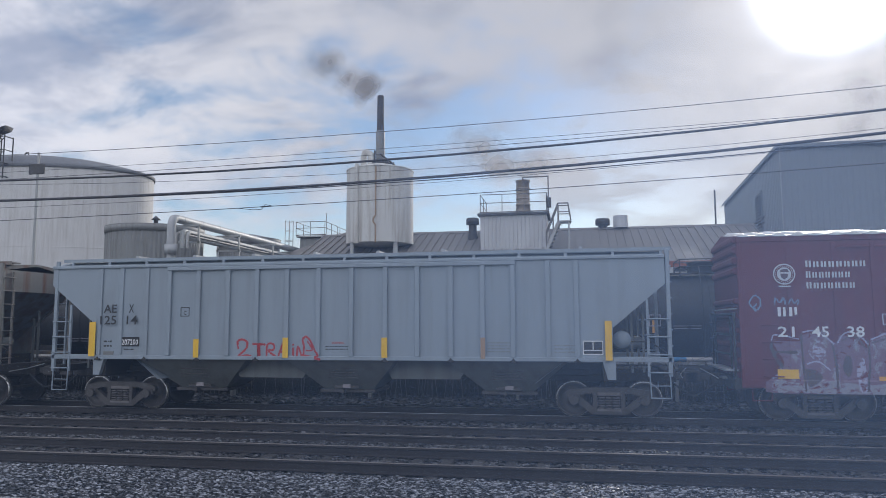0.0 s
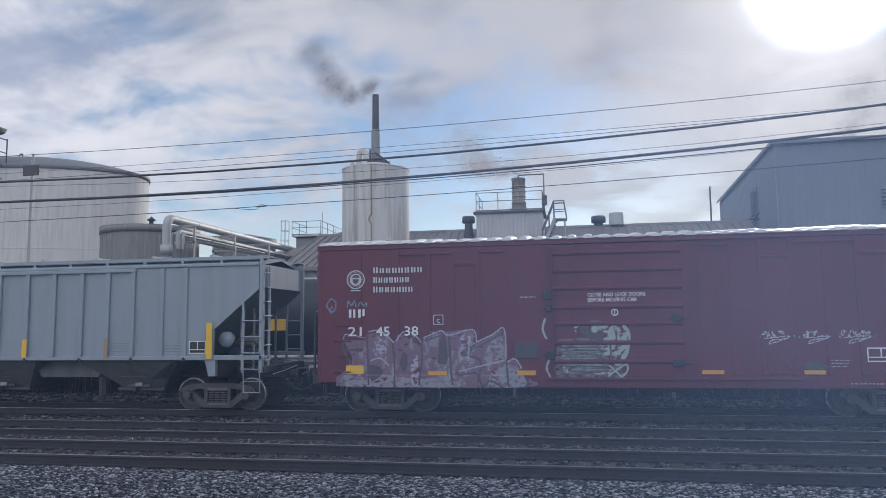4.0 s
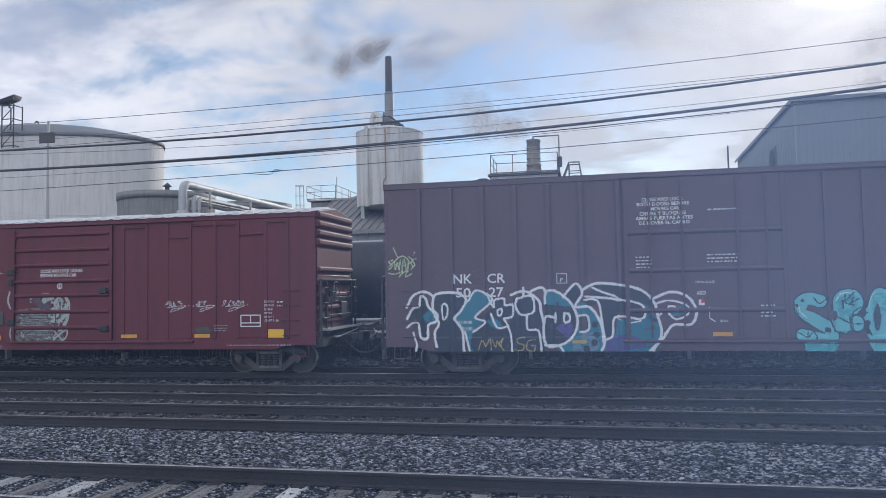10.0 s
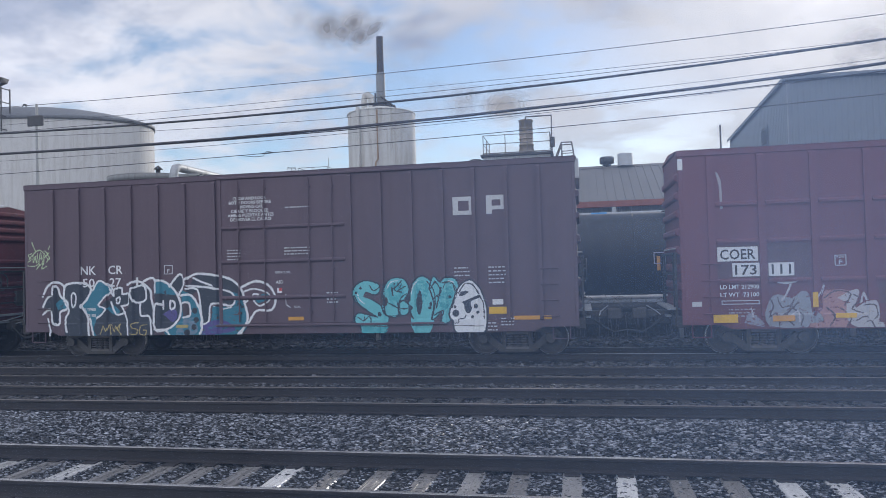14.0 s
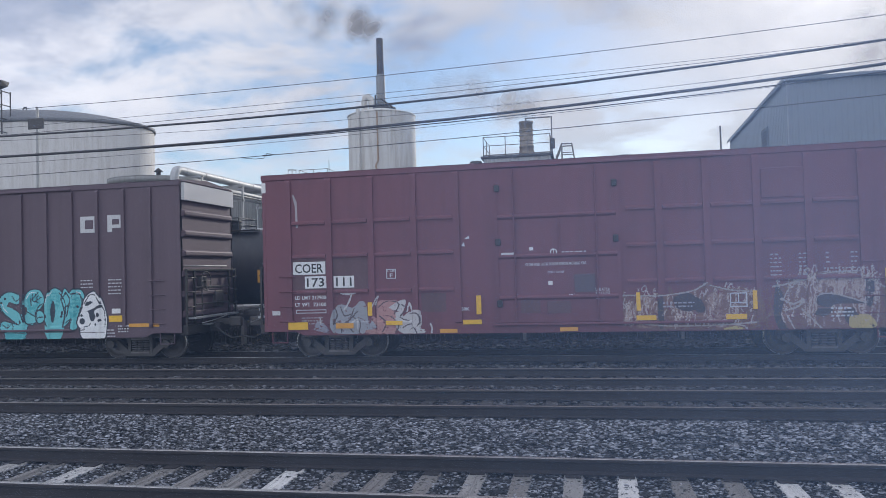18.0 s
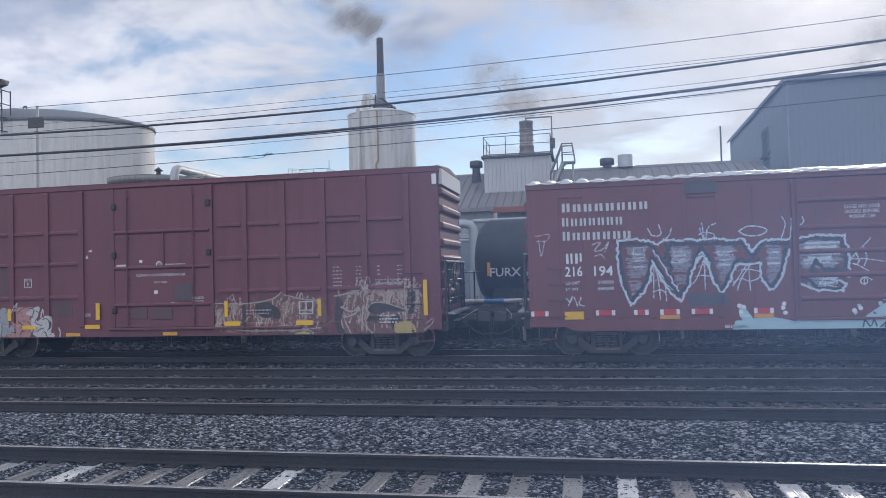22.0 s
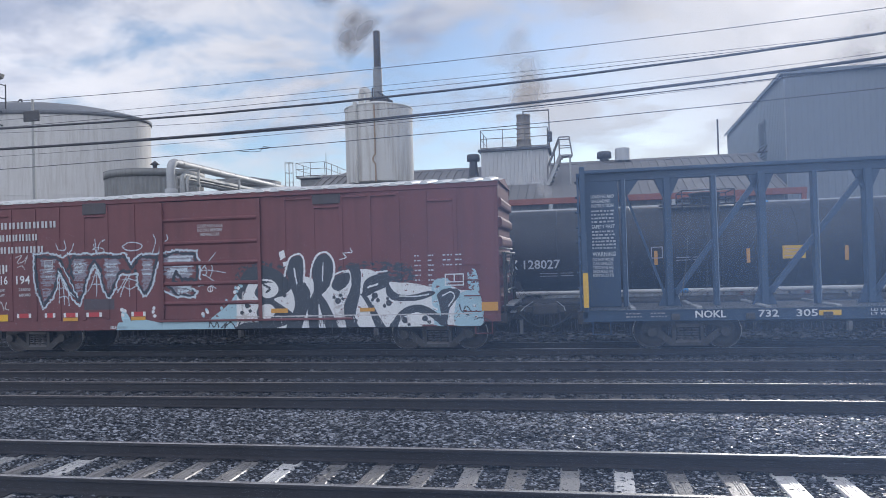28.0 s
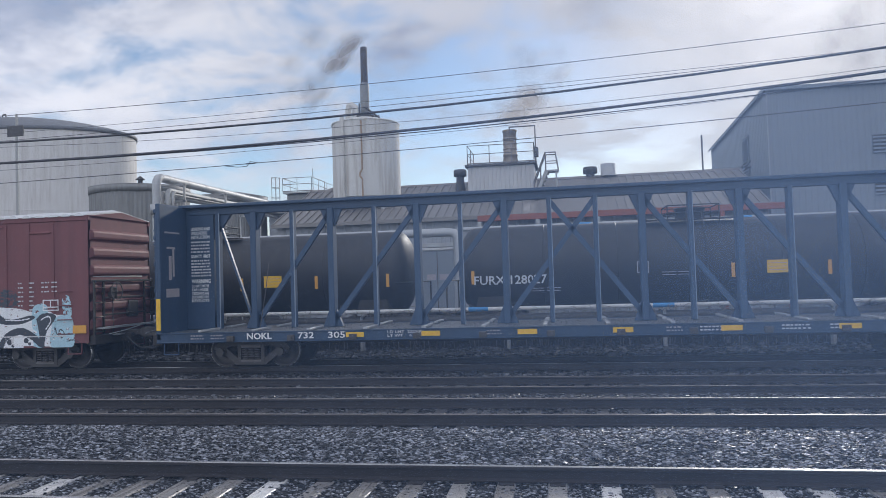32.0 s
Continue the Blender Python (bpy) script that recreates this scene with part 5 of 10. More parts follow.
def boxcar(label, start, half, zb, ze, mat, posts, door, roof_mat, roof_rise, waves, wheels, post_w=0.12, post_d=0.045, end_half=1.5):
    car = railcar("boxcar", label, start)
    d0, d1 = door
    for sgn in (-1, 1):
        y = sgn * SIDE
        # sheets either side of the doorway, then sill, posts and top chord
        for a, b in ((-half, d0), (d1, half)):
            part("side_sheet", Shape().box(a, b, y, y - sgn * 0.06, zb + 0.1, ze - 0.06), mat, car)
        part("side_sill", Shape().prism([(-half, zb + 0.22), (half, zb + 0.22), (half, zb + 0.05), (half - 0.9, zb + 0.05), (half - 1.15, zb - 0.06), (-half + 1.15, zb - 0.06), (-half + 0.9, zb + 0.05), (-half, zb + 0.05)], y + sgn * 0.02, y - sgn * 0.08), mat, car)
        part("top_chord", Shape().box(-half - 0.02, half + 0.02, y + sgn * 0.03, y - sgn * 0.1, ze - 0.16, ze, 0.015), mat, car)
        for x in posts:
            part("side_post", Shape().prism_x([(y - sgn * 0.01, zb + 0.2), (y + sgn * post_d, zb + 0.25), (y + sgn * post_d, ze - 0.22), (y - sgn * 0.01, ze - 0.14)], x - post_w / 2, x + post_w / 2), mat, car)
        for x in (-half + 0.05, half - 0.05):
            part("corner_post", Shape().box(x - 0.05, x + 0.05, y + sgn * 0.01, y - sgn * 0.12, zb + 0.05, ze - 0.02, 0.02), mat, car)
    # roof in ridged panels
    n, lift = 19, 0.02 if roof_mat == "roof" else 0.015
    for k in range(n):
        a, b = -half + 2 * half * k / n, -half + 2 * half * (k + 1) / n
        s = Shape()
        s.prism_x([(-SIDE - 0.04, ze), (-SIDE * 0.5, ze + roof_rise * 0.55), (0, ze + roof_rise), (SIDE * 0.5, ze + roof_rise * 0.55), (SIDE + 0.04, ze), (SIDE, ze - 0.05), (0, ze + roof_rise - 0.07), (-SIDE, ze - 0.05)], a, b)
        s.prism_x([(-SIDE - 0.04, ze), (0, ze + roof_rise), (SIDE + 0.04, ze), (SIDE, ze + lift), (0, ze + roof_rise + lift), (-SIDE, ze + lift)], b - 0.07, b + (0.03 if k < n - 1 else 0))
        if roof_mat == "roof":
            for q in (0.2, 0.7):
                c, h = a + (b - a) * q, 0.05 + 0.03 * ((k * 7 + int(q * 10)) % 5) / 4
                w = 0.13 + 0.03 * ((k * 3) % 4) / 3
                ridge = [(c - w, -0.01), (c - 0.7 * w, 0.6 * h), (c - 0.3 * w, h), (c + 0.35 * w, 0.9 * h), (c + 0.75 * w, 0.5 * h), (c + w, -0.01)]
                m = len(ridge)
                v = [(rx, ry, ze + up + dz) for ry, up in ((-SIDE - 0.07, -0.02), (-SIDE * 0.5, roof_rise * 0.55), (0, roof_rise), (SIDE * 0.5, roof_rise * 0.55), (SIDE + 0.07, -0.02)) for rx, dz in ridge]
                s.add(v, [(i * m + j, (i + 1) * m + j, (i + 1) * m + j + 1, i * m + j + 1) for i in range(4) for j in range(m - 1)], True)
                s.add(v[:m], [tuple(range(m))[::-1]]).add(v[-m:], [tuple(range(m))])
        part("roof_panel", s, roof_mat, car)
    for sgn in (-1, 1):
        x = sgn * half
        corrugated_end(car, x, sgn, zb + 0.1, ze, mat, waves, end_half)
        part("end_gable", Shape().prism_x([(-SIDE, ze - 0.02), (SIDE, ze - 0.02), (0, ze + roof_rise - 0.02)], x, x + sgn * 0.05), mat, car)
        for a, b in ((-1.46, -1.04), (1.04, 1.46)):
            end_ladder(car, x + sgn * 0.09, sgn, a, b, zb + 0.15, zb + 1.82, 4, "end_iron")
        part("end_rail", Shape().box(x + sgn * 0.06, x + sgn * 0.16, -1.48, 1.48, zb + 1.80, zb + 1.86, 0.01).box(x + sgn * 0.10, x + sgn * 0.15, -1.0, 1.0, zb + 1.30, zb + 1.35, 0.008).box(x + sgn * 0.10, x + sgn * 0.15, -1.0, 1.0, zb + 0.80, zb + 0.85, 0.008), "end_iron", car)
        part("cross_step", Shape().box(x, x + sgn * 0.32, -1.3, 1.3, zb + 0.42, zb + 0.47).box(x, x + sgn * 0.3, -0.7, 0.7, zb + 0.20, zb + 0.24), "galv", car)
        part("grab_rails", Shape().pipe([(x, -1.35, zb + 1.95), (x + sgn * 0.12, -1.35, zb + 1.95), (x + sgn * 0.12, 0.9, zb + 1.95), (x, 0.9, zb + 1.95)], 0.014, 5).pipe([(x, -0.6, zb + 1.3), (x + sgn * 0.1, -0.6, zb + 1.3), (x + sgn * 0.1, 0.5, zb + 1.3), (x, 0.5, zb + 1.3)], 0.014, 5), "steelwork", car)
        part("end_sill", Shape().box(x - sgn * 0.1, x + sgn * 0.16, -1.5, 1.5, zb - 0.02, zb + 0.26, 0.02).box(x, x + sgn * 0.5, -0.3, 0.3, zb - 0.02, zb + 0.24, 0.02), "under", car)
        ladder(car, sgn * (half - 0.72) - 0.22, sgn * (half - 0.72) + 0.22, -SIDE - 0.03, zb + 0.12, zb + 1.75, 4, mat, "corner_ladder", False)
    brake_wheel(car, half, 1, -0.55, zb + 1.5)
    part("brake_rod", Shape().tube((half + 0.08, -0.55, zb), (half + 0.08, -0.55, zb + 1.4), 0.02, 6).box(half, half + 0.12, 0.2, 0.7, zb + 0.7, zb + 1.2, 0.02), "iron", car)
    underframe(car, half, zb + 0.16)
    side_steps(car, half, zb + 0.1, mat)
    trucks(car, wheels)
    couplers(car, half + 0.45)
    return car


def slide_door(car, d0, d1, z0, z1, mat, ribs, rods, y=-SIDE, proud=0.035):
    """A plug or sliding door with flat ribs (heights), lock rods (x) and rails."""
    door = part("door", Shape().box(d0 + 0.03, d1 - 0.03, y - proud, y + 0.05, z0, z1, 0.012), mat, car)
    for z in ribs:
        part("door_rib", Shape().prism_x([(y - proud + 0.005, z - 0.075), (y - proud - 0.05, z - 0.02), (y - proud - 0.05, z + 0.02), (y - proud + 0.005, z + 0.06)], d0 + 0.1, d1 - 0.1), mat, door)
    for x in rods:
        s = Shape().tube((x, y - proud - 0.045, z0 + 0.05), (x, y - proud - 0.045, z1 - 0.05), 0.02, 6)
        for k in range(4):
            z = z0 + 0.3 + (z1 - z0 - 0.6) * k / 3
            s.box(x - 0.05, x + 0.05, y - proud - 0.05, y - proud, z - 0.03, z + 0.03)
        part("lock_rod", s, mat, door)
    part("door_stile", Shape().box(d0, d0 + 0.1, y - proud - 0.02, y - proud + 0.01, z0, z1).box(d1 - 0.1, d1, y - proud - 0.02, y - proud + 0.01, z0, z1), mat, door)
    part("door_track", Shape().box(d0 - 0.1, d1 + 2.6, y - 0.09, y, z0 - 0.07, z0 - 0.01, 0.01).box(d0 - 0.1, d1 + 2.6, y - 0.07, y, z1 + 0.02, z1 + 0.08, 0.01), mat, car)
    far = part("door", Shape().box(d0 + 0.03, d1 - 0.03, -y - 0.05, -y + proud, z0, z1, 0.012), mat, car)
    for z in ribs:
        part("door_rib", Shape().box(d0 + 0.1, d1 - 0.1, -y + proud, -y + proud + 0.04, z - 0.04, z + 0.04), mat, far)
    return door


# ---- spray paint: shapes drawn on a fine grid that follows the side sheets and posts ----
def smooth_line(pts, n=6):
    if len(pts) < 3:
        return [tuple(map(float, p)) for p in pts]
    p = [Vector((*q, 0)) for q in ([pts[0]] + list(pts) + [pts[-1]])]
    out = []
    for i in range(1, len(p) - 2):
        a, b, c, d = p[i - 1], p[i], p[i + 1], p[i + 2]
        for k in range(n):
            t = k / n
            q = 0.5 * (2 * b + (c - a) * t + (2 * a - 5 * b + 4 * c - d) * t * t + (3 * b - a - 3 * c + d) * t ** 3)
            out.append((q.x, q.y))
    return out + [tuple(map(float, pts[-1]))]


rng = random.Random(2)


class Spray:
    def __init__(self, x0, x1, z0, z1, step=0.017):
        self.x0, self.z0, self.step = x0, z0, step
        self.nx, self.nz = int((x1 - x0) / step), int((z1 - z0) / step)
        self.x, self.z = np.meshgrid(x0 + (np.arange(self.nx) + 0.5) * step, z0 + (np.arange(self.nz) + 0.5) * step, indexing="ij")
        self.ink = np.zeros((self.nx, self.nz), np.int32)
        self.rng = np.random.default_rng(7)
        self.fuzz = self.rng.normal(0, 1, self.ink.shape)
        # soft blotches for thin, uneven coats
        c = self.fuzz.copy()
        for ax, n in ((0, 5), (0, 5), (1, 3), (1, 3)):
            c = sum(np.roll(c, k - n // 2, ax) for k in range(n))
        self.cloud = 0.8 * c / c.std() + 0.45 * self.fuzz

    def near(self, pts):
        best = np.full(self.ink.shape, 9.0)
        for (ax, az), (bx, bz) in zip(pts, pts[1:]):
            i0, i1 = (int((v - self.x0) / self.step) for v in (min(ax, bx) - 0.35, max(ax, bx) + 0.35))
            j0, j1 = (int((v - self.z0) / self.step) for v in (min(az, bz) - 0.35, max(az, bz) + 0.35))
            i0, j0 = max(i0, 0), max(j0, 0)
            i1, j1 = min(i1, self.nx), min(j1, self.nz)
            if i1 <= i0 or j1 <= j0:
                continue
            x, z = self.x[i0:i1, j0:j1], self.z[i0:i1, j0:j1]
            l2 = max(1e-9, (bx - ax) ** 2 + (bz - az) ** 2)
            t = np.clip(((x - ax) * (bx - ax) + (z - az) * (bz - az)) / l2, 0, 1)
            best[i0:i1, j0:j1] = np.minimum(best[i0:i1, j0:j1], np.hypot(x - ax - t * (bx - ax), z - az - t * (bz - az)))
        return best

    def line(self, pts, width, ink, curve=True, soft=0.004):
        d = self.near(smooth_line(pts) if curve else pts)
        self.ink[d + soft * self.fuzz < width / 2] = ink
        return self

    def inside(self, pts):
        hit = np.zeros(self.ink.shape, bool)
        for (ax, az), (bx, bz) in zip(pts, pts[1:] + pts[:1]):
            if az == bz:
                continue
            cross = ((az > self.z) != (bz > self.z)) & (self.x < (bx - ax) * (self.z - az) / (bz - az) + ax)
            hit ^= cross
        return hit

    def fill(self, pts, ink, edge=None, width=0.05, curve=True, patchy=0.0):
        pts = smooth_line(list(pts) + [pts[0]])[:-1] if curve else list(pts)
        m = self.inside(pts)
        if patchy:
            m &= self.cloud > -2.5 + 2.5 * patchy
        self.ink[m] = ink
        if edge:
            self.line(pts + [pts[0]], width, edge, False)
        return self

    def dot(self, x, z, r, ink, flat=1.0):
        self.ink[np.hypot(self.x - x, (self.z - z) / flat) < r] = ink
        return self

    def put(self, car, name, inks, y=-SIDE, posts=(), post_w=0.12, post_d=0.045, label="spray-painted graffiti"):
        gx = self.x0 + np.arange(self.nx + 1) * self.step
        gy = np.full(self.nx + 1, y)
        for p, w, d in posts:
            gy[np.abs(gx - p) <= w / 2 + 0.012] = y - d
        gz = self.z0 + np.arange(self.nz + 1) * self.step
        i, j = np.nonzero(self.ink)
        n = self.nz + 1
        corner = np.stack([i * n + j, (i + 1) * n + j, (i + 1) * n + j + 1, i * n + j + 1], 1)
        used, back = np.unique(corner, return_inverse=True)
        back = back.reshape(corner.shape)
        deep = np.where(gz[used % n] < 0.895, np.minimum(gy[used // n], y - 0.024), gy[used // n])  # over the proud sill
        co = np.stack([gx[used // n], deep - 0.004, gz[used % n]], 1)
        me = bpy.data.meshes.new(name)
        me.vertices.add(len(co))
        me.vertices.foreach_set("co", co.ravel())
        me.loops.add(back.size)
        me.loops.foreach_set("vertex_index", back.ravel().astype(np.int32))
        me.polygons.add(len(back))
        me.polygons.foreach_set("loop_start", np.arange(0, back.size, 4, dtype=np.int32))
        for m in inks:
            me.materials.append(INK[m])
        me.polygons.foreach_set("material_index", (self.ink[i, j] - 1).astype(np.int32))
        me.update(calc_edges=True)
        return part(name, me, None, car, label)


def ragged(s, pts, w, ink):
    """A sprayed line with a trembling, torn edge."""
    out = []
    for (a, b), (c, d) in zip(pts, pts[1:]):
        n = max(2, int(math.hypot(c - a, d - b) / 0.055))
        out += [(a + (c - a) * i / n + rng.uniform(-0.028, 0.028), b + (d - b) * i / n + rng.uniform(-0.028, 0.028)) for i in range(n)]
    return s.line(out + [pts[-1]], w, ink, False, 0.006)


def streaks(s, x0, x1, z0, z1, n, w, ink):
    """Loose sideways strokes of the can."""
    for k in range(n):
        z = z0 + (z1 - z0) * (k + rng.random()) / n
        a = x0 + (x1 - x0) * rng.uniform(0, 0.25)
        b = x1 - (x1 - x0) * rng.uniform(0, 0.25)
        s.line([(a, z), ((a + b) / 2, z + rng.uniform(-0.02, 0.02)), (b, z + rng.uniform(-0.02, 0.02))], w * rng.uniform(0.7, 1.2), ink, True, 0.012)


def dashes(s, x0, x1, z0, z1, n, w, ink):
    """Loose upright strokes, some hooked."""
    for k in range(n):
        x, z = rng.uniform(x0, x1), rng.uniform(z0, z1 - 0.3 * (z1 - z0))
        h = rng.uniform(0.25, 0.6) * (z1 - z0)
        lean = rng.uniform(-0.07, 0.07)
        s.line([(x, z), (x + lean, z + 0.6 * h), (x + lean + rng.uniform(-0.03, 0.10), z + h), (x + lean + rng.uniform(0.02, 0.14), z + 0.75 * h)][: 3 + k % 2], w * rng.uniform(0.6, 1.3), ink, True, 0.012)


INK = {n: plain("spray_" + n, c, 0.5) for n, c in dict(white=(0.76, 0.77, 0.78), ice=(0.55, 0.62, 0.68), teal=(0.07, 0.38, 0.42), aqua=(0.16, 0.52, 0.55), navy=(0.035, 0.045, 0.065), sea=(0.035, 0.19, 0.27),
                                                       violet=(0.10, 0.085, 0.26), grey=(0.30, 0.31, 0.34), silver=(0.27, 0.26, 0.31), red=(0.40, 0.045, 0.055), pale=(0.40, 0.58, 0.66), lime=(0.48, 0.58, 0.34), gold=(0.45, 0.36, 0.14),
                                                       pink=(0.42, 0.23, 0.22), chalk=(0.50, 0.48, 0.48), steel=(0.16, 0.24, 0.32), slate=(0.20, 0.20, 0.23), tan=(0.26, 0.20, 0.18), bone=(0.36, 0.32, 0.30), mauve=(0.20, 0.15, 0.16), dusk=(0.085, 0.07, 0.085), lilac=(0.36, 0.35, 0.45), red2=(0.16, 0.045, 0.06), haze=(0.19, 0.12, 0.17), mint=(0.36, 0.42, 0.40), verdigris=(0.16, 0.155, 0.15), umber=(0.175, 0.095, 0.085), smoke=(0.055, 0.045, 0.055), rosewood=(0.29, 0.19, 0.165), cream=(0.44, 0.36, 0.33), slate_black=(0.045, 0.055, 0.072)).items()}


def hopper_car(label, start, mat, numbers=True):
    car = railcar("covered_hopper", label, start)
    top, low = 3.93, 1.36
    ribs = (-7.16, -6.49, -5.69, -4.98, -4.08, -3.19, -2.33, -1.45, -0.54, 0.39, 1.33, 2.21, 3.11, 3.95, 4.74, 5.64, 6.36)
    outline_poly = [(-8.75, top), (8.55, top), (8.55, 3.25), (7.25, 2.15), (7.22, low), (-7.15, low), (-7.32, 2.30), (-8.75, 3.42)]
    for sgn in (-1, 1):
        y = sgn * SIDE
        part("side_sheet", Shape().prism(outline_poly, y, y - sgn * 0.05), mat, car)
        for x in ribs:
            mid = -5.2 < x < 5.0
            part("side_rib", Shape().box(x - 0.065, x + 0.065, y + sgn * (0.075 if mid else 0.045), y, low + 0.05, 3.80 if mid else top - 0.04, 0.012), mat, car)
        part("top_rail", Shape().box(-5.05, 4.82, y + sgn * 0.085, y, 3.79, 3.90, 0.015).box(-8.75, 8.55, y + sgn * 0.05, y, 3.90, 3.99, 0.015), mat, car)
        part("side_sill", Shape().box(-7.2, 7.25, y + sgn * 0.05, y - sgn * 0.06, low - 0.06, low + 0.05, 0.012), mat, car)
        lugs = Shape()
        for x in ribs[::2]:
            lugs.box(x - 0.08, x + 0.08, y + sgn * 0.07, y, low - 0.09, low - 0.04).prism([(x - 0.06, low - 0.05), (x + 0.06, low - 0.05), (x, low + 0.03)], y + sgn * 0.055, y + sgn * 0.06)
        part("lugs", lugs, "under", car)
        # running board with its rail posts
        z = 4.14
        part("running_board", Shape().box(-8.6, 8.75, sgn * 0.95, sgn * 1.30, z, z + 0.04).box(-8.6, 8.75, sgn * 1.30, sgn * 1.33, z - 0.03, z + 0.06), mat, car)
        posts = Shape()
        for k in range(15):
            x = -8.3 + 1.2 * k
            posts.box(x - 0.04, x + 0.04, sgn * 1.27, sgn * 1.32, top, z)
        part("board_posts", posts, mat, car)
        # end posts, sills, ladders and stays
        for e in (-1, 1):
            x = 8.62 * e
            part("end_post", Shape().box(x - 0.05, x + 0.05, y + sgn * 0.02, y - sgn * 0.07, 0.95, top + 0.2, 0.012), mat, car)
            part("end_side_sill", Shape().box(7.2 * e, 8.7 * e, y + sgn * 0.02, y - sgn * 0.1, 1.30, 1.43, 0.012), mat, car)
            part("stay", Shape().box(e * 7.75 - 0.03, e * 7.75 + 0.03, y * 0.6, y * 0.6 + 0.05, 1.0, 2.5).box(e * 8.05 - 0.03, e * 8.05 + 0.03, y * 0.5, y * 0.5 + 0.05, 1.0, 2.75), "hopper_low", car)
            s = Shape().box(e * 8.10 - 0.03, e * 8.10 + 0.03, y + sgn * 0.03, y - sgn * 0.03, 0.95, 2.86)
            for k in range(4):
                s.pipe([(e * 8.10, y + sgn * 0.03, 1.05 + 0.44 * k), (e * 8.10, y + sgn * 0.08, 1.05 + 0.44 * k), (e * 8.62, y + sgn * 0.08, 1.05 + 0.44 * k), (e * 8.62, y + sgn * 0.03, 1.05 + 0.44 * k)], 0.016, 5)
            s.pipe([(e * 8.12, y, 1.0), (e * 8.14, y, 0.42), (e * 8.62, y, 0.42), (e * 8.60, y, 1.0)], 0.018, 5).tube((e * 8.13, y, 0.72), (e * 8.61, y, 0.72), 0.014, 5)
            part("ladder", s, mat, car)
            part("jack_pad", Shape().prism([(e * 6.98, 1.30), (e * 7.30, 1.30), (e * 7.30, 0.86), (e * 7.10, 0.86)], y + sgn * 0.02, y - sgn * 0.15), mat, car)
    part("roof_sheet", Shape().prism_x([(-SIDE, 3.95), (-1.0, 4.12), (0, 4.20), (1.0, 4.12), (SIDE, 3.95), (SIDE, 3.90), (0, 4.14), (-SIDE, 3.90)], -8.75, 8.55), mat, car)
    hatch = Shape().box(-7.6, 7.4, -0.35, 0.35, 4.18, 4.30, 0.03).mesh("roof_hatch")
    part("roof_hatch", hatch, mat, car)
    for k in range(8):
        part("hatch_clamp", Shape().box(-0.05, 0.05, -0.42, 0.42, 4.30, 4.36).mesh("hatch_clamp"), "galv", car).location = (-6.8 + 1.9 * k, 0, 0)
    for e in (-1, 1):
        part("slope_sheet", Shape().add([(e * 8.6, -SIDE + 0.05, 3.3), (e * 8.6, SIDE - 0.05, 3.3), (e * 5.3, SIDE - 0.05, 0.75), (e * 5.3, -SIDE + 0.05, 0.75)], [(0, 1, 2, 3)])
             .add([(e * 8.6, -SIDE + 0.05, 3.3), (e * 8.6, SIDE - 0.05, 3.3), (e * 8.6, SIDE - 0.05, 3.95), (e * 8.6, -SIDE + 0.05, 3.95)], [(0, 1, 2, 3)]), mat, car)
        part("end_sill", Shape().box(e * 8.45, e * 8.72, -1.5, 1.5, 0.92, 1.12, 0.015).box(e * 5.6, e * 8.9, -0.28, 0.28, 0.72, 1.05, 0.02), "under", car)
        part("bolster", Shape().box(e * 7.0, e * 7.3, -1.45, 1.45, 0.8, 1.35, 0.02), "under", car)
        end_ladder(car, e * 8.62, e, -1.45, -1.05, 1.1, 3.9, 7, mat)
    part("air_reservoir", Shape().lathe([(0, 7.30), (0.12, 7.33), (0.16, 7.42), (0.16, 8.0), (0.1, 8.08), (0, 8.1)], 20, "x", (0, -0.35, 1.75)), "hopper_low", car)
    part("brake_cylinder_disc", Shape().lathe([(0, 0.06), (0.22, 0.06), (0.22, -0.05), (0, -0.05)], 24, "y", (7.48, -1.25, 1.86)), mat, car)
    part("brake_pipes", Shape().pipe([(7.4, -1.2, 1.8), (8.2, -1.1, 1.8), (8.6, -1.1, 1.5)], 0.018, 5).tube((7.0, -1.0, 1.2), (8.6, -1.0, 1.2), 0.02, 5), "under", car)
    # three discharge hoppers
    for c, half_t, half_b in ((-4.35, 1.75, 0.70), (0.05, 1.60, 0.70), (4.55, 1.65, 0.65)):
        for sgn in (-1, 1):
            yt, yb = sgn * (SIDE - 0.06), sgn * 0.62
            part("hopper_sheet", Shape().add([(c - half_t, yt, low), (c + half_t, yt, low), (c + half_b, yb, 0.47), (c - half_b, yb, 0.47)], [(0, 1, 2, 3)]), "hopper_low", car, "darker grey hopper slope sheet")
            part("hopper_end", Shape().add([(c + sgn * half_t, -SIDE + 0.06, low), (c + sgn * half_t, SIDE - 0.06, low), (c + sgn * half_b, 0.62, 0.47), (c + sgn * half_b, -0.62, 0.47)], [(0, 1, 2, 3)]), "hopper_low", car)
        part("outlet_gate", Shape().box(c - half_b - 0.1, c + half_b + 0.1, -0.75, 0.75, 0.38, 0.47, 0.01).tube((c - 0.1, -0.95, 0.43), (c - 0.1, -0.6, 0.43), 0.06, 8).box(c - 0.35, c + 0.35, -0.86, -0.8, 0.50, 0.58), "iron", car)
        part("gate_sign", Shape().box(c - 0.1, c + 0.12, -0.89, -0.865, 0.52, 0.62), "dim", car)
        bars(car, c - 0.4, c + 0.45, 1.02, 4, 0.07, -1.22, "iron", 0.03, 3)
    for c in (-2.15, 2.30):
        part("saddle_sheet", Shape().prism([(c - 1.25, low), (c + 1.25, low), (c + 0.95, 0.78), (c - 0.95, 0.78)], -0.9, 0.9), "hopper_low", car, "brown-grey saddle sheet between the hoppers")
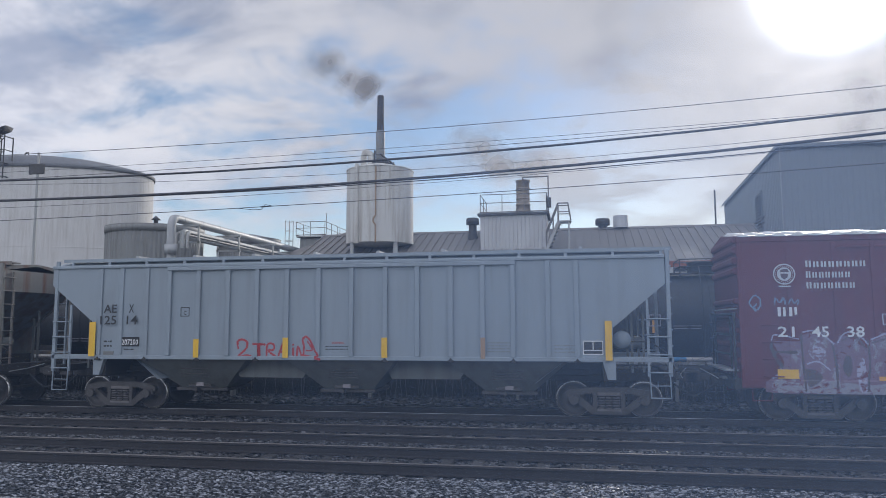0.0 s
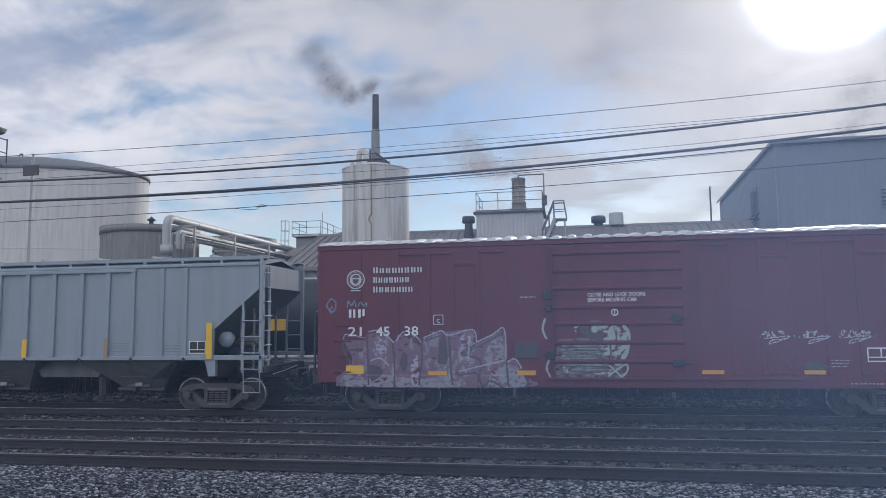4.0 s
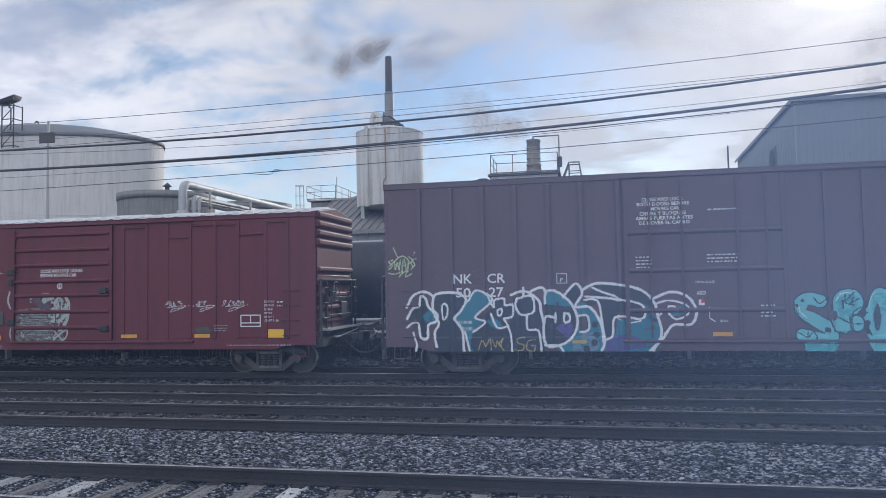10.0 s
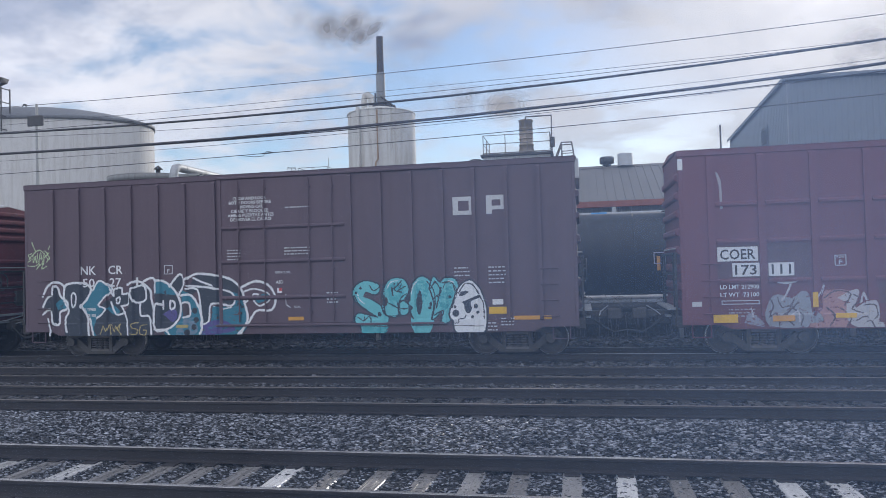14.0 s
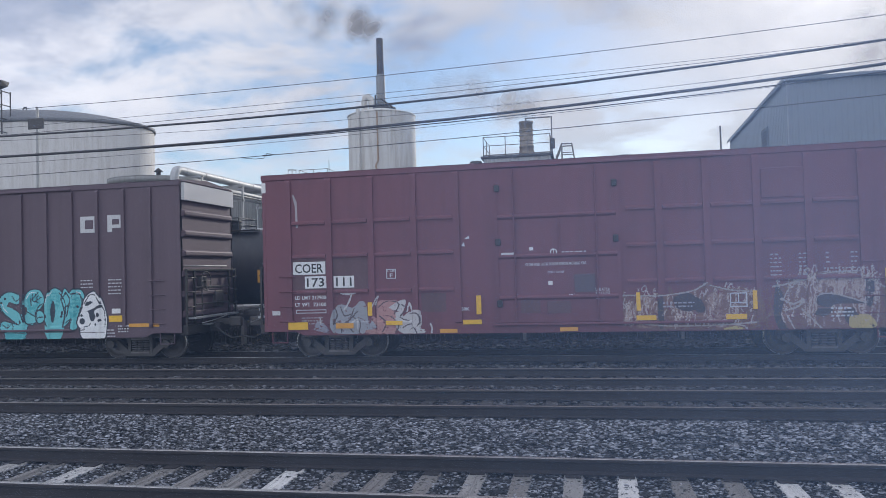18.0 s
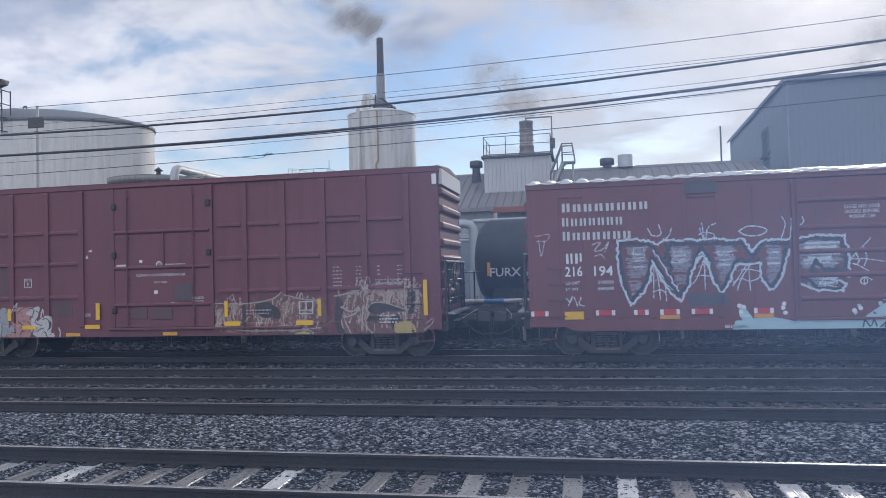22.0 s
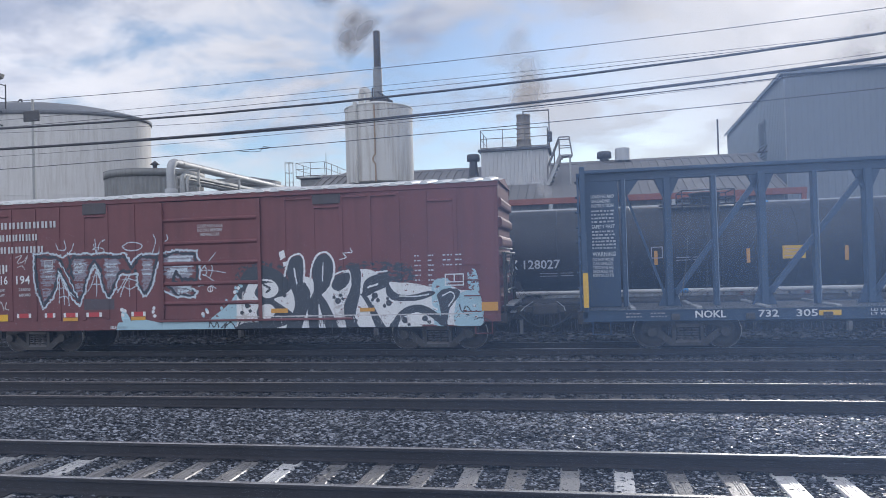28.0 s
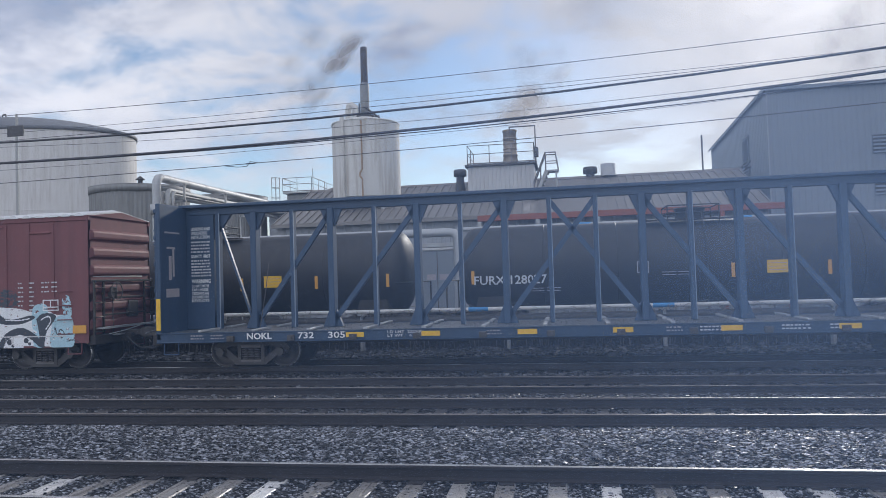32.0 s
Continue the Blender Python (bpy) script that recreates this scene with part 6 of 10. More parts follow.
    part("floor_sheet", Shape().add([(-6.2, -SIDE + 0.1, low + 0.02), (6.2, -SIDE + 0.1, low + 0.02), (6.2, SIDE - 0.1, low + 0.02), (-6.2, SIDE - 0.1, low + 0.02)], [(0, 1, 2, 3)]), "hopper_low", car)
    part("train_pipe", Shape().tube((-7, -0.4, 0.9), (7, -0.4, 0.9), 0.03, 6).box(-7, 7, -0.15, 0.15, 0.95, 1.2), "under", car)
    trucks(car, (-6.75, 7.13))
    couplers(car, 8.85, reach=0.5)
    if not numbers:
        return car
    y = -SIDE - 0.006
    for a, b, z0, z1 in ((-7.43, -7.23, 1.38, 2.36), (-4.17, -4.01, 1.36, 1.87), (-1.53, -1.37, 1.37, 1.91), (1.25, 1.41, 1.38, 1.91), (7.05, 7.22, 1.34, 2.33)):
        patch(car, a, b, z0, z1, -SIDE - 0.08, "yellow", "yellow_reflector")
    patch(car, 3.90, 4.02, 1.37, 1.91, -SIDE - 0.08, "orange", "faded_reflector")
    yl = -SIDE - 0.052
    lettering(car, "AE", -7.02, 2.62, 0.23, yl, "dark", 0.42, name="reporting_mark")
    lettering(car, "X", -6.22, 2.62, 0.23, yl, "dark", 0.16, name="reporting_mark")
    lettering(car, "125", -7.12, 2.29, 0.24, yl, "dark", 0.52, name="car_number")
    lettering(car, "14", -6.28, 2.29, 0.24, yl, "dark", 0.34, name="car_number")
    patch(car, -6.47, -5.88, 1.66, 1.93, y, "dark", "weight_patch")
    lettering(car, "207200", -6.43, 1.71, 0.15, y - 0.008, "white", 0.52, name="weight_number")
    bars(car, -7.0, -6.75, 1.78, 2, 0.13, y, "dark", 0.06, 2)
    bars(car, -6.35, -6.05, 1.56, 1, 0.1, y, "dark", 0.05, 4)
    patch(car, -7.0, -6.68, 1.42, 1.52, y, "tin", "label_plate")
    outline(car, -4.63, -4.36, 2.50, 2.76, y, "dark", 0.02)
    lettering(car, "C", -4.54, 2.55, 0.10, y, "dark", 0.09, name="plate_letter")
    bars(car, -0.33, 0.35, 1.66, 2, 0.075, y, "dark", 0.035, 6)
    lettering(car, "WARNING", -0.16, 1.74, 0.06, y, MAT["tagred"], 0.36, name="warning_word")
    bars(car, 4.08, 4.68, 1.76, 4, 0.075, y, "tin", 0.032, 8)
    bars(car, 5.77, 6.33, 1.69, 3, 0.08, y, "tin", 0.032, 9)
    patch(car, 6.52, 6.98, 1.50, 1.81, y, "dark", "consolidated_stencil")
    outline(car, 6.50, 7.00, 1.48, 1.83, y - 0.007, "white", 0.022, True)
    # red tag sprayed across the lower panels
    s = Spray(-3.0, -0.3, 1.30, 2.05)
    a = 0.055
    s.line([(-2.86, 1.62), (-2.88, 1.80), (-2.74, 1.86), (-2.60, 1.78), (-2.62, 1.62), (-2.74, 1.50), (-2.84, 1.40), (-2.55, 1.42), (-2.42, 1.36)], a, 1)
    s.line([(-2.42, 1.74), (-2.08, 1.72)], a, 1).line([(-2.25, 1.74), (-2.22, 1.42)], a, 1)
    s.line([(-2.02, 1.42), (-2.00, 1.72), (-1.82, 1.72), (-1.82, 1.58), (-1.98, 1.56), (-1.76, 1.40)], a, 1)
    s.line([(-1.68, 1.40), (-1.56, 1.74), (-1.38, 1.40)], a, 1, False).line([(-1.64, 1.52), (-1.42, 1.54)], a, 1)
    s.line([(-1.26, 1.62), (-1.24, 1.38)], a, 1).dot(-1.26, 1.72, 0.03, 1)
    s.line([(-1.14, 1.36), (-1.12, 1.66), (-0.98, 1.40), (-0.94, 1.68)], a, 1)
    s.line([(-0.94, 1.68), (-0.98, 1.84), (-0.90, 1.94), (-0.78, 1.84), (-0.66, 1.62), (-0.52, 1.42), (-0.80, 1.38), (-0.98, 1.44), (-0.52, 1.34), (-0.38, 1.34)], a, 1)
    s.line([(-0.84, 1.80), (-0.70, 1.58), (-0.88, 1.56)], 0.04, 1)
    s.put(car, "graffiti_tag", ("red",), posts=[(x, 0.15, 0.079) for x in ribs[3:15]], label="red spray-painted tag")
    return car


MAT["hopper_low"] = weathered("darker_grey_paint", (0.165, 0.172, 0.165), (0.075, 0.070, 0.064), 0.65, streak=0.5, spots=0.6)
MAT["tagred"] = plain("red_stencil", (0.45, 0.06, 0.06))
hopper_car("pale grey covered hopper car with ribbed sides and a red tag", -6.4, "hopper")
hopper_car("rust-streaked cream covered hopper car", -25.55, "rust", False)

# ---- first boxcar: dark red, silver roof ----
A_POSTS = (-6.75, -5.72, -4.86, -4.22, -3.55, -2.82, 2.0, 2.75, 3.42, 4.14, 4.9, 5.62, 6.45, 7.1)
red_waves = [(3.55 + 0.26 * k, 0.10) for k in range(4)] + [(1.0 + 0.36 * k, 0.08) for k in range(6)]
car_a = boxcar("dark red boxcar with a silver roof, white lettering and silver graffiti", 11.8, 7.93, 0.66, 4.40, "red", A_POSTS, (-1.72, 1.66), "roof", 0.2, red_waves, (-6.05, 6.32), 0.10, 0.022)
for a, b in ((-4.22, -3.55), (3.42, 4.14), (5.62, 6.45)):
    part("pocket_panel", Shape().box(a + 0.05, b - 0.05, -SIDE - 0.014, -SIDE, 0.92, 3.75, 0.006), "red", car_a)
for a, b, z in ((-5.72, -4.86, 4.06), (-4.86, -4.22, 4.06), (-4.22, -3.55, 3.76), (-3.55, -2.82, 4.08), (2.0, 2.75, 4.10), (3.42, 4.14, 3.76), (4.14, 4.9, 4.10), (4.9, 5.62, 4.10), (5.62, 6.45, 3.80), (6.45, 7.1, 4.12)):
    part("panel_ledge", Shape().prism_x([(-SIDE + 0.005, z), (-SIDE - 0.05, z), (-SIDE - 0.05, z + 0.025), (-SIDE + 0.005, z + 0.06)], a + 0.05, b - 0.05), "red", car_a)
slide_door(car_a, -1.72, 1.66, 0.86, 4.22, "red", (4.0, 3.55, 3.10, 2.62, 2.2, 1.72, 1.25), (-1.62,))
for x0, x1, z0, z1 in ((-1.86, -1.62, 2.82, 3.02), (-1.80, -1.66, 2.50, 2.70), (-1.82, -1.60, 1.30, 1.52), (1.30, 1.52, 2.22, 2.40), (1.28, 1.56, 1.12, 1.30)):
    part("door_latch", Shape().box(x0, x1, -SIDE - 0.12, -SIDE - 0.03, z0, z1, 0.02).tube((x0 - 0.1, -SIDE - 0.09, (z0 + z1) / 2), (x1 + 0.16, -SIDE - 0.09, (z0 + z1) / 2), 0.016, 6), "end_iron", car_a)
part("card_board", Shape().box(-2.62, -2.02, -SIDE - 0.03, -SIDE, 1.32, 1.72, 0.008), "vent_dark", car_a, "dark routing board")
part("stain_patch", Shape().prism([(4.28, 1.14), (4.4, 1.22), (4.7, 1.22), (4.84, 1.12), (4.72, 1.05), (4.42, 1.04)], -SIDE - 0.030, -SIDE - 0.026), "grey_patch", car_a, "dark oval paint stain")
y = -SIDE - 0.028
emblem = part("company_emblem", Shape().lathe([(0.225, 0), (0.255, 0)], 36, "y", (-6.86, y - 0.004, 3.44)).lathe([(0.0, 0), (0.165, 0)], 32, "y", (-6.86, y - 0.004, 3.44)), "offwhite", car_a, "round white emblem")
ring = Shape()
for k in range(26):
    q = 2 * math.pi * k / 26
    ring.tube((-6.86 + 0.195 * math.cos(q), y - 0.006, 3.44 + 0.195 * math.sin(q)), (-6.86 + 0.195 * math.cos(q), y, 3.44 + 0.195 * math.sin(q)), 0.012, 6)
part("emblem_ring", ring.box(-7.0, -6.72, y - 0.006, y, 3.13, 3.16), "offwhite", emblem)
part("emblem_core", Shape().prism([(-6.95, 3.45), (-6.77, 3.45), (-6.79, 3.36), (-6.86, 3.31), (-6.93, 3.36)], y - 0.010, y - 0.005).prism([(-6.97, 3.49), (-6.75, 3.49), (-6.77, 3.55), (-6.84, 3.57), (-6.93, 3.55)], y - 0.010, y - 0.005), "steel_ink", emblem)


def name_bars(car, x, z, words, h, y):
    """A railway name drawn as plain bars, two for each letter, the first taller."""
    for k, (w, n) in enumerate(words):
        s = Shape()
        for i in range(n):
            c = x + w * i / n
            top = 1.06 * h if i == 0 else 0.92 * h
            for q in (0.08, 0.52):
                s.box(c + q * w / n, c + (q + 0.27) * w / n, y - 0.004, y, z - k * h * 1.72, z - k * h * 1.72 + top)
        part("name_bar", s, "offwhite", car)


name_bars(car_a, -6.38, 3.60, ((1.38, 8), (1.02, 7), (1.12, 7)), 0.15, y)
part("initial_bars", Shape().box(-7.05, -6.98, y - 0.004, y, 2.42, 2.64).box(-6.93, -6.87, y - 0.004, y, 2.42, 2.64).box(-6.79, -6.72, y - 0.004, y, 2.42, 2.64).box(-6.67, -6.61, y - 0.004, y, 2.46, 2.64), "white", car_a)
for q, w in ((-7.07, "21"), (-6.30, "45"), (-5.52, "38")):
    lettering(car_a, w, q, 1.93, 0.24, y, "white", 0.38, name="car_number")
outline(car_a, -4.74, -4.47, 2.21, 2.47, y, "offwhite", 0.02)
lettering(car_a, "C", -4.65, 2.26, 0.10, y, "offwhite", 0.09, name="plate_letter")
lettering(car_a, "CLOSE AND LOCK DOORS", -0.74, 2.875, 0.095, y - 0.012, "white", 1.42)
lettering(car_a, "BEFORE MOVING CAR", -0.74, 2.745, 0.095, y - 0.012, "white", 1.22)
part("round_mark", Shape().lathe([(0.065, 0), (0.09, 0)], 20, "y", (-0.08, y - 0.013, 2.47)).box(-0.09, -0.07, y - 0.014, y - 0.010, 2.39, 2.55), "white", car_a)
bars(car_a, -2.45, -2.0, 2.88, 1, 0.1, y, "offwhite", 0.03, 5)
for x0, x1, z0, z1, m in ((-7.12, -6.64, 0.93, 1.15, "yellow"), (-4.89, -4.39, 0.90, 1.0, "amber"), (-2.57, -2.09, 0.90, 1.02, "amber"), (1.96, 2.47, 0.93, 1.03, "amber"), (4.29, 4.77, 0.93, 1.03, "amber"), (6.53, 7.0, 0.92, 1.15, "yellow")):
    patch(car_a, x0, x1, z0, z1, y, m)
outline(car_a, 5.70, 6.31, 1.22, 1.56, y, "white", 0.03, True)
for k, (w, wd) in enumerate((("EXW 10-5", 0.30), ("EW 9-10", 0.28), ("IL 50-6", 0.25), ("IW 9-4", 0.22), ("IH 10-11", 0.27), ("CU FT 5186", 0.42))):
    lettering(car_a, w, 6.42, 1.885 - 0.105 * k, 0.062, y, "offwhite", wd)
bars(car_a, 6.80, 6.98, 1.885, 2, 0.105, y, "offwhite", 0.05, 12)
bars(car_a, 4.9, 5.3, 1.25, 3, 0.07, y, "dim", 0.03, 13)
bars(car_a, 5.3, 7.2, 0.70, 1, 0.07, y - 0.02, "dim", 0.04, 14)
A_FIT = [(-3.885, 0.57, 0.018), (3.78, 0.62, 0.018), (6.035, 0.73, 0.018)] + [(x, 0.10, 0.024) for x in A_POSTS]
g = Spray(-7.4, -1.9, 0.58, 2.15)
tag_rng = random.Random(9)
g.fill([(-7.22, 1.82), (-6.58, 1.84), (-6.47, 2.01), (-6.05, 1.93), (-5.78, 1.79), (-5.64, 1.98), (-5.11, 1.67), (-4.97, 1.84), (-4.47, 2.01), (-3.71, 2.04), (-3.63, 1.73), (-2.88, 2.05), (-2.87, 1.31), (-2.64, 1.28), (-2.37, 0.89), (-2.40, 0.60), (-7.27, 0.60), (-7.16, 1.00), (-6.95, 1.28)], 1, None, 0, True, 0.3)
for q in range(34):
    x, z = -7.1 + 4.75 * tag_rng.random(), 0.7 + 1.05 * tag_rng.random()
    g.line([(x, z), (x + tag_rng.uniform(-0.05, 0.08), z + 0.12), (x + tag_rng.uniform(-0.1, 0.1), z + tag_rng.uniform(0.2, 0.4))], 0.07 * tag_rng.uniform(0.5, 1.2), 2, True, 0.03)
g.fill([(-7.27, 0.60), (-7.19, 0.89), (-6.61, 0.83), (-5.92, 0.89), (-5.08, 0.80), (-4.27, 0.89), (-4.11, 0.60)], 2, None, 0, True, 0.75)
g.fill([(-3.34, 0.60), (-3.17, 1.05), (-2.66, 1.14), (-2.37, 0.83), (-2.42, 0.60)], 2, None, 0, True, 0.8)
g.fill([(-6.33, 1.84), (-6.05, 1.82), (-6.03, 1.49), (-6.25, 1.36), (-6.39, 1.56)], 3, None, 0, True, 1.0)
g.fill([(-4.07, 1.21), (-4.03, 1.84), (-3.76, 1.93), (-3.79, 1.28)], 3, None, 0, True, 1.15)
g.fill([(-3.47, 1.14), (-3.27, 1.70), (-2.93, 1.84), (-2.96, 1.21)], 2, None, 0, True, 1.1)
g.fill([(-5.36, 1.14), (-5.19, 1.42), (-5.14, 0.72), (-5.31, 0.66)], 3, None, 0, True, 0.9)
g.fill([(-5.57, 1.51), (-5.65, 1.20), (-5.54, 0.97), (-5.44, 1.20), (-5.47, 1.45)], 4, None, 0, True, 0)
g.fill([(-6.50, 1.17), (-6.25, 1.13), (-6.11, 0.97), (-6.28, 0.80), (-6.44, 0.76)], 4, None, 0, True, 0.2)
g.fill([(-4.64, 1.22), (-4.57, 1.82), (-4.43, 1.96), (-4.39, 1.21)], 4, None, 0, True, 0.3)
g.fill([(-7.13, 1.90), (-7.20, 1.76), (-7.11, 1.59), (-6.69, 1.60), (-6.70, 1.51), (-7.13, 1.53), (-6.97, 1.25), (-7.05, 1.21), (-7.27, 1.67)], 4, None, 0, True, 0.1)
g.line([(-6.55, 1.98), (-6.52, 1.14), (-6.50, 0.66)], 0.050, 4)
g.line([(-5.86, 1.76), (-5.80, 1.28), (-5.80, 0.72)], 0.050, 4)
g.line([(-5.08, 1.84), (-5.06, 1.28), (-5.14, 0.66)], 0.050, 4)
g.line([(-4.33, 1.90), (-4.30, 1.28), (-4.25, 0.66)], 0.050, 4)
g.line([(-3.63, 1.67), (-4.01, 1.45), (-3.52, 1.28), (-3.58, 0.72)], 0.045, 4)
g.line([(-2.83, 1.28), (-2.80, 0.69)], 0.050, 4)
g.line([(-4.97, 1.79), (-4.47, 1.96)], 0.030, 4)
g.line([(-4.07, 0.89), (-3.63, 0.94), (-3.47, 0.58)], 0.050, 4)
g.line([(-3.44, 0.58), (-3.25, 0.75), (-2.93, 0.58)], 0.050, 4)
g.line([(-2.53, 1.14), (-2.37, 0.89), (-2.29, 0.69), (-2.50, 0.52)], 0.050, 4)
g.line([(-4.01, 1.45), (-3.47, 1.67), (-2.88, 2.01)], 0.030, 4)
g.line([(-5.64, 1.84), (-5.36, 1.93), (-5.11, 1.62)], 0.035, 4)
g.line([(-7.22, 1.84), (-7.11, 1.98), (-6.61, 1.87)], 0.025, 3)
g.line([(-6.50, 2.04), (-6.25, 2.07), (-5.97, 1.90), (-5.83, 1.76)], 0.036, 3)
g.line([(-5.75, 1.79), (-5.58, 2.01), (-5.33, 2.01), (-5.08, 1.76)], 0.036, 3)
g.line([(-5.00, 1.87), (-4.54, 2.04), (-4.33, 1.93), (-3.71, 2.07), (-3.60, 1.76)], 0.036, 3)
g.line([(-3.58, 1.76), (-3.20, 1.93), (-2.88, 2.08), (-2.85, 1.31)], 0.036, 3)
g.line([(-2.80, 1.25), (-2.61, 1.31), (-2.45, 1.08)], 0.036, 3)
g.line([(-6.44, 1.28), (-6.19, 1.34), (-5.94, 1.14)], 0.036, 3)
g.line([(-3.79, 1.84), (-3.82, 1.28)], 0.036, 3)
g.line([(-7.22, 0.94), (-7.05, 1.05)], 0.036, 3)
g.line([(-4.06, 1.00), (-3.47, 1.14), (-2.88, 1.28)], 0.036, 3)
g.put(car_a, "graffiti_piece", ("haze", "silver", "lilac", "dusk"), posts=A_FIT, label="silver graffiti letters along the sill")
g = Spray(-2.2, 0.3, 0.8, 2.5)
g.fill([(-1.52, 1.79), (-0.79, 1.84), (-0.49, 1.76), (-0.12, 1.79), (0.18, 1.98), (0.23, 1.67), (0.02, 1.14), (0.08, 0.89), (-0.39, 0.77), (-1.52, 0.80)], 2, None, 0, True, 0.85)
g.fill([(-1.12, 2.10), (-0.79, 2.24), (-0.39, 2.24), (-0.25, 2.05), (-0.49, 1.90), (-0.79, 2.07), (-1.03, 1.96)], 1, None, 0, True, 0.9)
g.fill([(-0.39, 1.84), (-0.17, 2.13), (0.10, 2.15), (0.26, 1.91), (0.18, 1.42), (-0.01, 1.14), (-0.30, 1.28)], 1, None, 0, True, 0.75)
streaks(g, -1.45, -0.2, 0.92, 1.75, 26, 0.035, 1)
streaks(g, -1.4, -0.3, 0.9, 1.7, 16, 0.035, 3)
g.fill([(-0.99, 2.05), (-0.81, 2.15), (-0.65, 1.96), (-0.39, 2.01), (-0.41, 1.79), (-0.79, 1.84)], 3, None, 0, True, 0.6)
g.line([(-0.22, 1.76), (-0.20, 1.28)], 0.050, 3)
g.line([(-0.06, 1.96), (-0.06, 1.53)], 0.050, 3)
g.line([(-0.52, 1.76), (-0.39, 1.14), (-0.28, 0.83)], 0.035, 3)
g.line([(-0.25, 1.90), (-0.12, 2.13), (0.08, 2.17), (0.25, 1.96), (0.20, 1.49), (0.02, 1.17)], 0.050, 1)
g.line([(-0.28, 0.89), (0.02, 1.11), (0.18, 1.17), (0.15, 0.97), (-0.12, 0.77)], 0.045, 1)
g.line([(-1.83, 2.32), (-1.89, 2.07), (-1.81, 1.84)], 0.060, 1)
g.line([(-1.75, 1.28), (-1.81, 1.05), (-1.67, 0.77)], 0.050, 1)
g.line([(-0.25, 1.14), (0.10, 0.80)], 0.040, 1)
g.put(car_a, "graffiti_piece", ("mint", "verdigris", "dusk"), posts=[(-0.03, 3.38, 0.040)], label="smudged white graffiti on the door")
g = Spray(3.3, 6.25, 1.60, 2.02)
tag_rng = random.Random(5)
for x, n in ((3.4, 5), (4.3, 3), (5.2, 5)):
    for i in range(n):
        q = x + 0.12 * i
        pts = [(q + tag_rng.uniform(-0.02, 0.11), 1.88 + tag_rng.uniform(-0.09, 0.09)) for _ in range(5)]
        g.line(pts, 0.020, 1)
    g.line([(x + 0.02, 1.79), (x + 0.62, 1.83), (x + 0.16, 1.66), (x + 0.22, 1.75), (x + 0.55, 1.78)], 0.018, 1)
    g.dot(x - 0.06, 1.82, 0.016, 1).dot(x + 0.13 * n + 0.06, 1.84, 0.016, 1)
g.put(car_a, "graffiti_tag", ("chalk",), posts=A_FIT, label="row of small white marker tags")
g = Spray(-7.8, -6.4, 2.4, 3.0)
g.line([(-7.55, 2.55), (-7.68, 2.75), (-7.55, 2.93), (-7.42, 2.8), (-7.48, 2.6), (-7.6, 2.62), (-7.52, 2.72)], 0.035, 1).line([(-7.1, 2.7), (-7.08, 2.86), (-6.98, 2.75), (-6.9, 2.87), (-6.86, 2.72)], 0.03, 1).line([(-6.8, 2.72), (-6.72, 2.84), (-6.66, 2.74), (-6.56, 2.82), (-6.58, 2.70)], 0.03, 1)
g.put(car_a, "graffiti_tag", ("steel",), posts=A_FIT, label="faded blue marker tag")

# ---- second boxcar: tall brown, with teal graffiti ----
B_POSTS = (-7.13, -6.27, -5.42, -4.57, -3.71, -2.87, -1.95, 2.05, 2.9, 3.75, 4.6, 5.45, 6.3, 7.15)
hi_waves = [(1.18 + 0.58 * k, 0.10) for k in range(6)]
car_b = boxcar("tall dark brown boxcar with teal and white graffiti", 29.8, 8.09, 0.60, 5.02, "brown", B_POSTS, (-1.82, 2.0), "brown", 0.12, hi_waves, (-5.97, 6.45), 0.10, 0.07)
slide_door(car_b, -1.82, 2.0, 0.82, 4.86, "brown", (3.5, 2.55, 1.55), (-1.2, -0.42, 0.88, 1.55))
y = -SIDE - 0.006
yp = -SIDE - 0.010
lettering(car_b, "NK", -6.22, 2.31, 0.24, yp, "white", 0.50, name="reporting_mark")
lettering(car_b, "CR", -5.32, 2.31, 0.24, yp, "white", 0.47, name="reporting_mark")
for x, w, wd in ((-6.16, "50", 0.40), (-5.28, "27", 0.38), (-4.42, "1", 0.065)):
    lettering(car_b, w, x, 1.95, 0.24, yp - 0.004, "white", wd, name="car_number")
outline(car_b, -3.53, -3.26, 2.26, 2.52, yp, "offwhite", 0.02)
lettering(car_b, "F", -3.44, 2.30, 0.10, yp, "offwhite", 0.08, name="plate_letter")
yd = -SIDE - 0.042
for k, (w, x, wd) in enumerate((("CLOSE AND LOCK", -1.36, 1.0), ("BOTH DOORS BEFORE", -1.48, 1.26), ("MOVING CAR", -1.14, 0.68), ("CIERRE Y BLOQUEE", -1.42, 1.12), ("AMBAS PUERTAS ANTES", -1.52, 1.38), ("DE MOVER EL CARRO", -1.44, 1.22))):
    lettering(car_b, w, x, 4.28 - 0.118 * k, 0.085, yd, "white", wd)
part("block_mark", Shape().box(4.89, 5.41, yp - 0.004, yp, 3.98, 4.09).box(4.89, 5.41, yp - 0.004, yp, 3.61, 3.72).box(4.89, 5.04, yp - 0.004, yp, 3.72, 3.98).box(5.32, 5.41, yp - 0.004, yp, 3.72, 3.98), "offwhite", car_b, "faded white block emblem")
part("block_mark", Shape().box(5.78, 6.29, yp - 0.004, yp, 3.98, 4.10).box(5.78, 5.93, yp - 0.004, yp, 3.61, 3.98).box(6.16, 6.29, yp - 0.004, yp, 3.72, 3.98).box(5.93, 6.16, yp - 0.004, yp, 3.72, 3.82), "offwhite", car_b, "faded white block emblem")
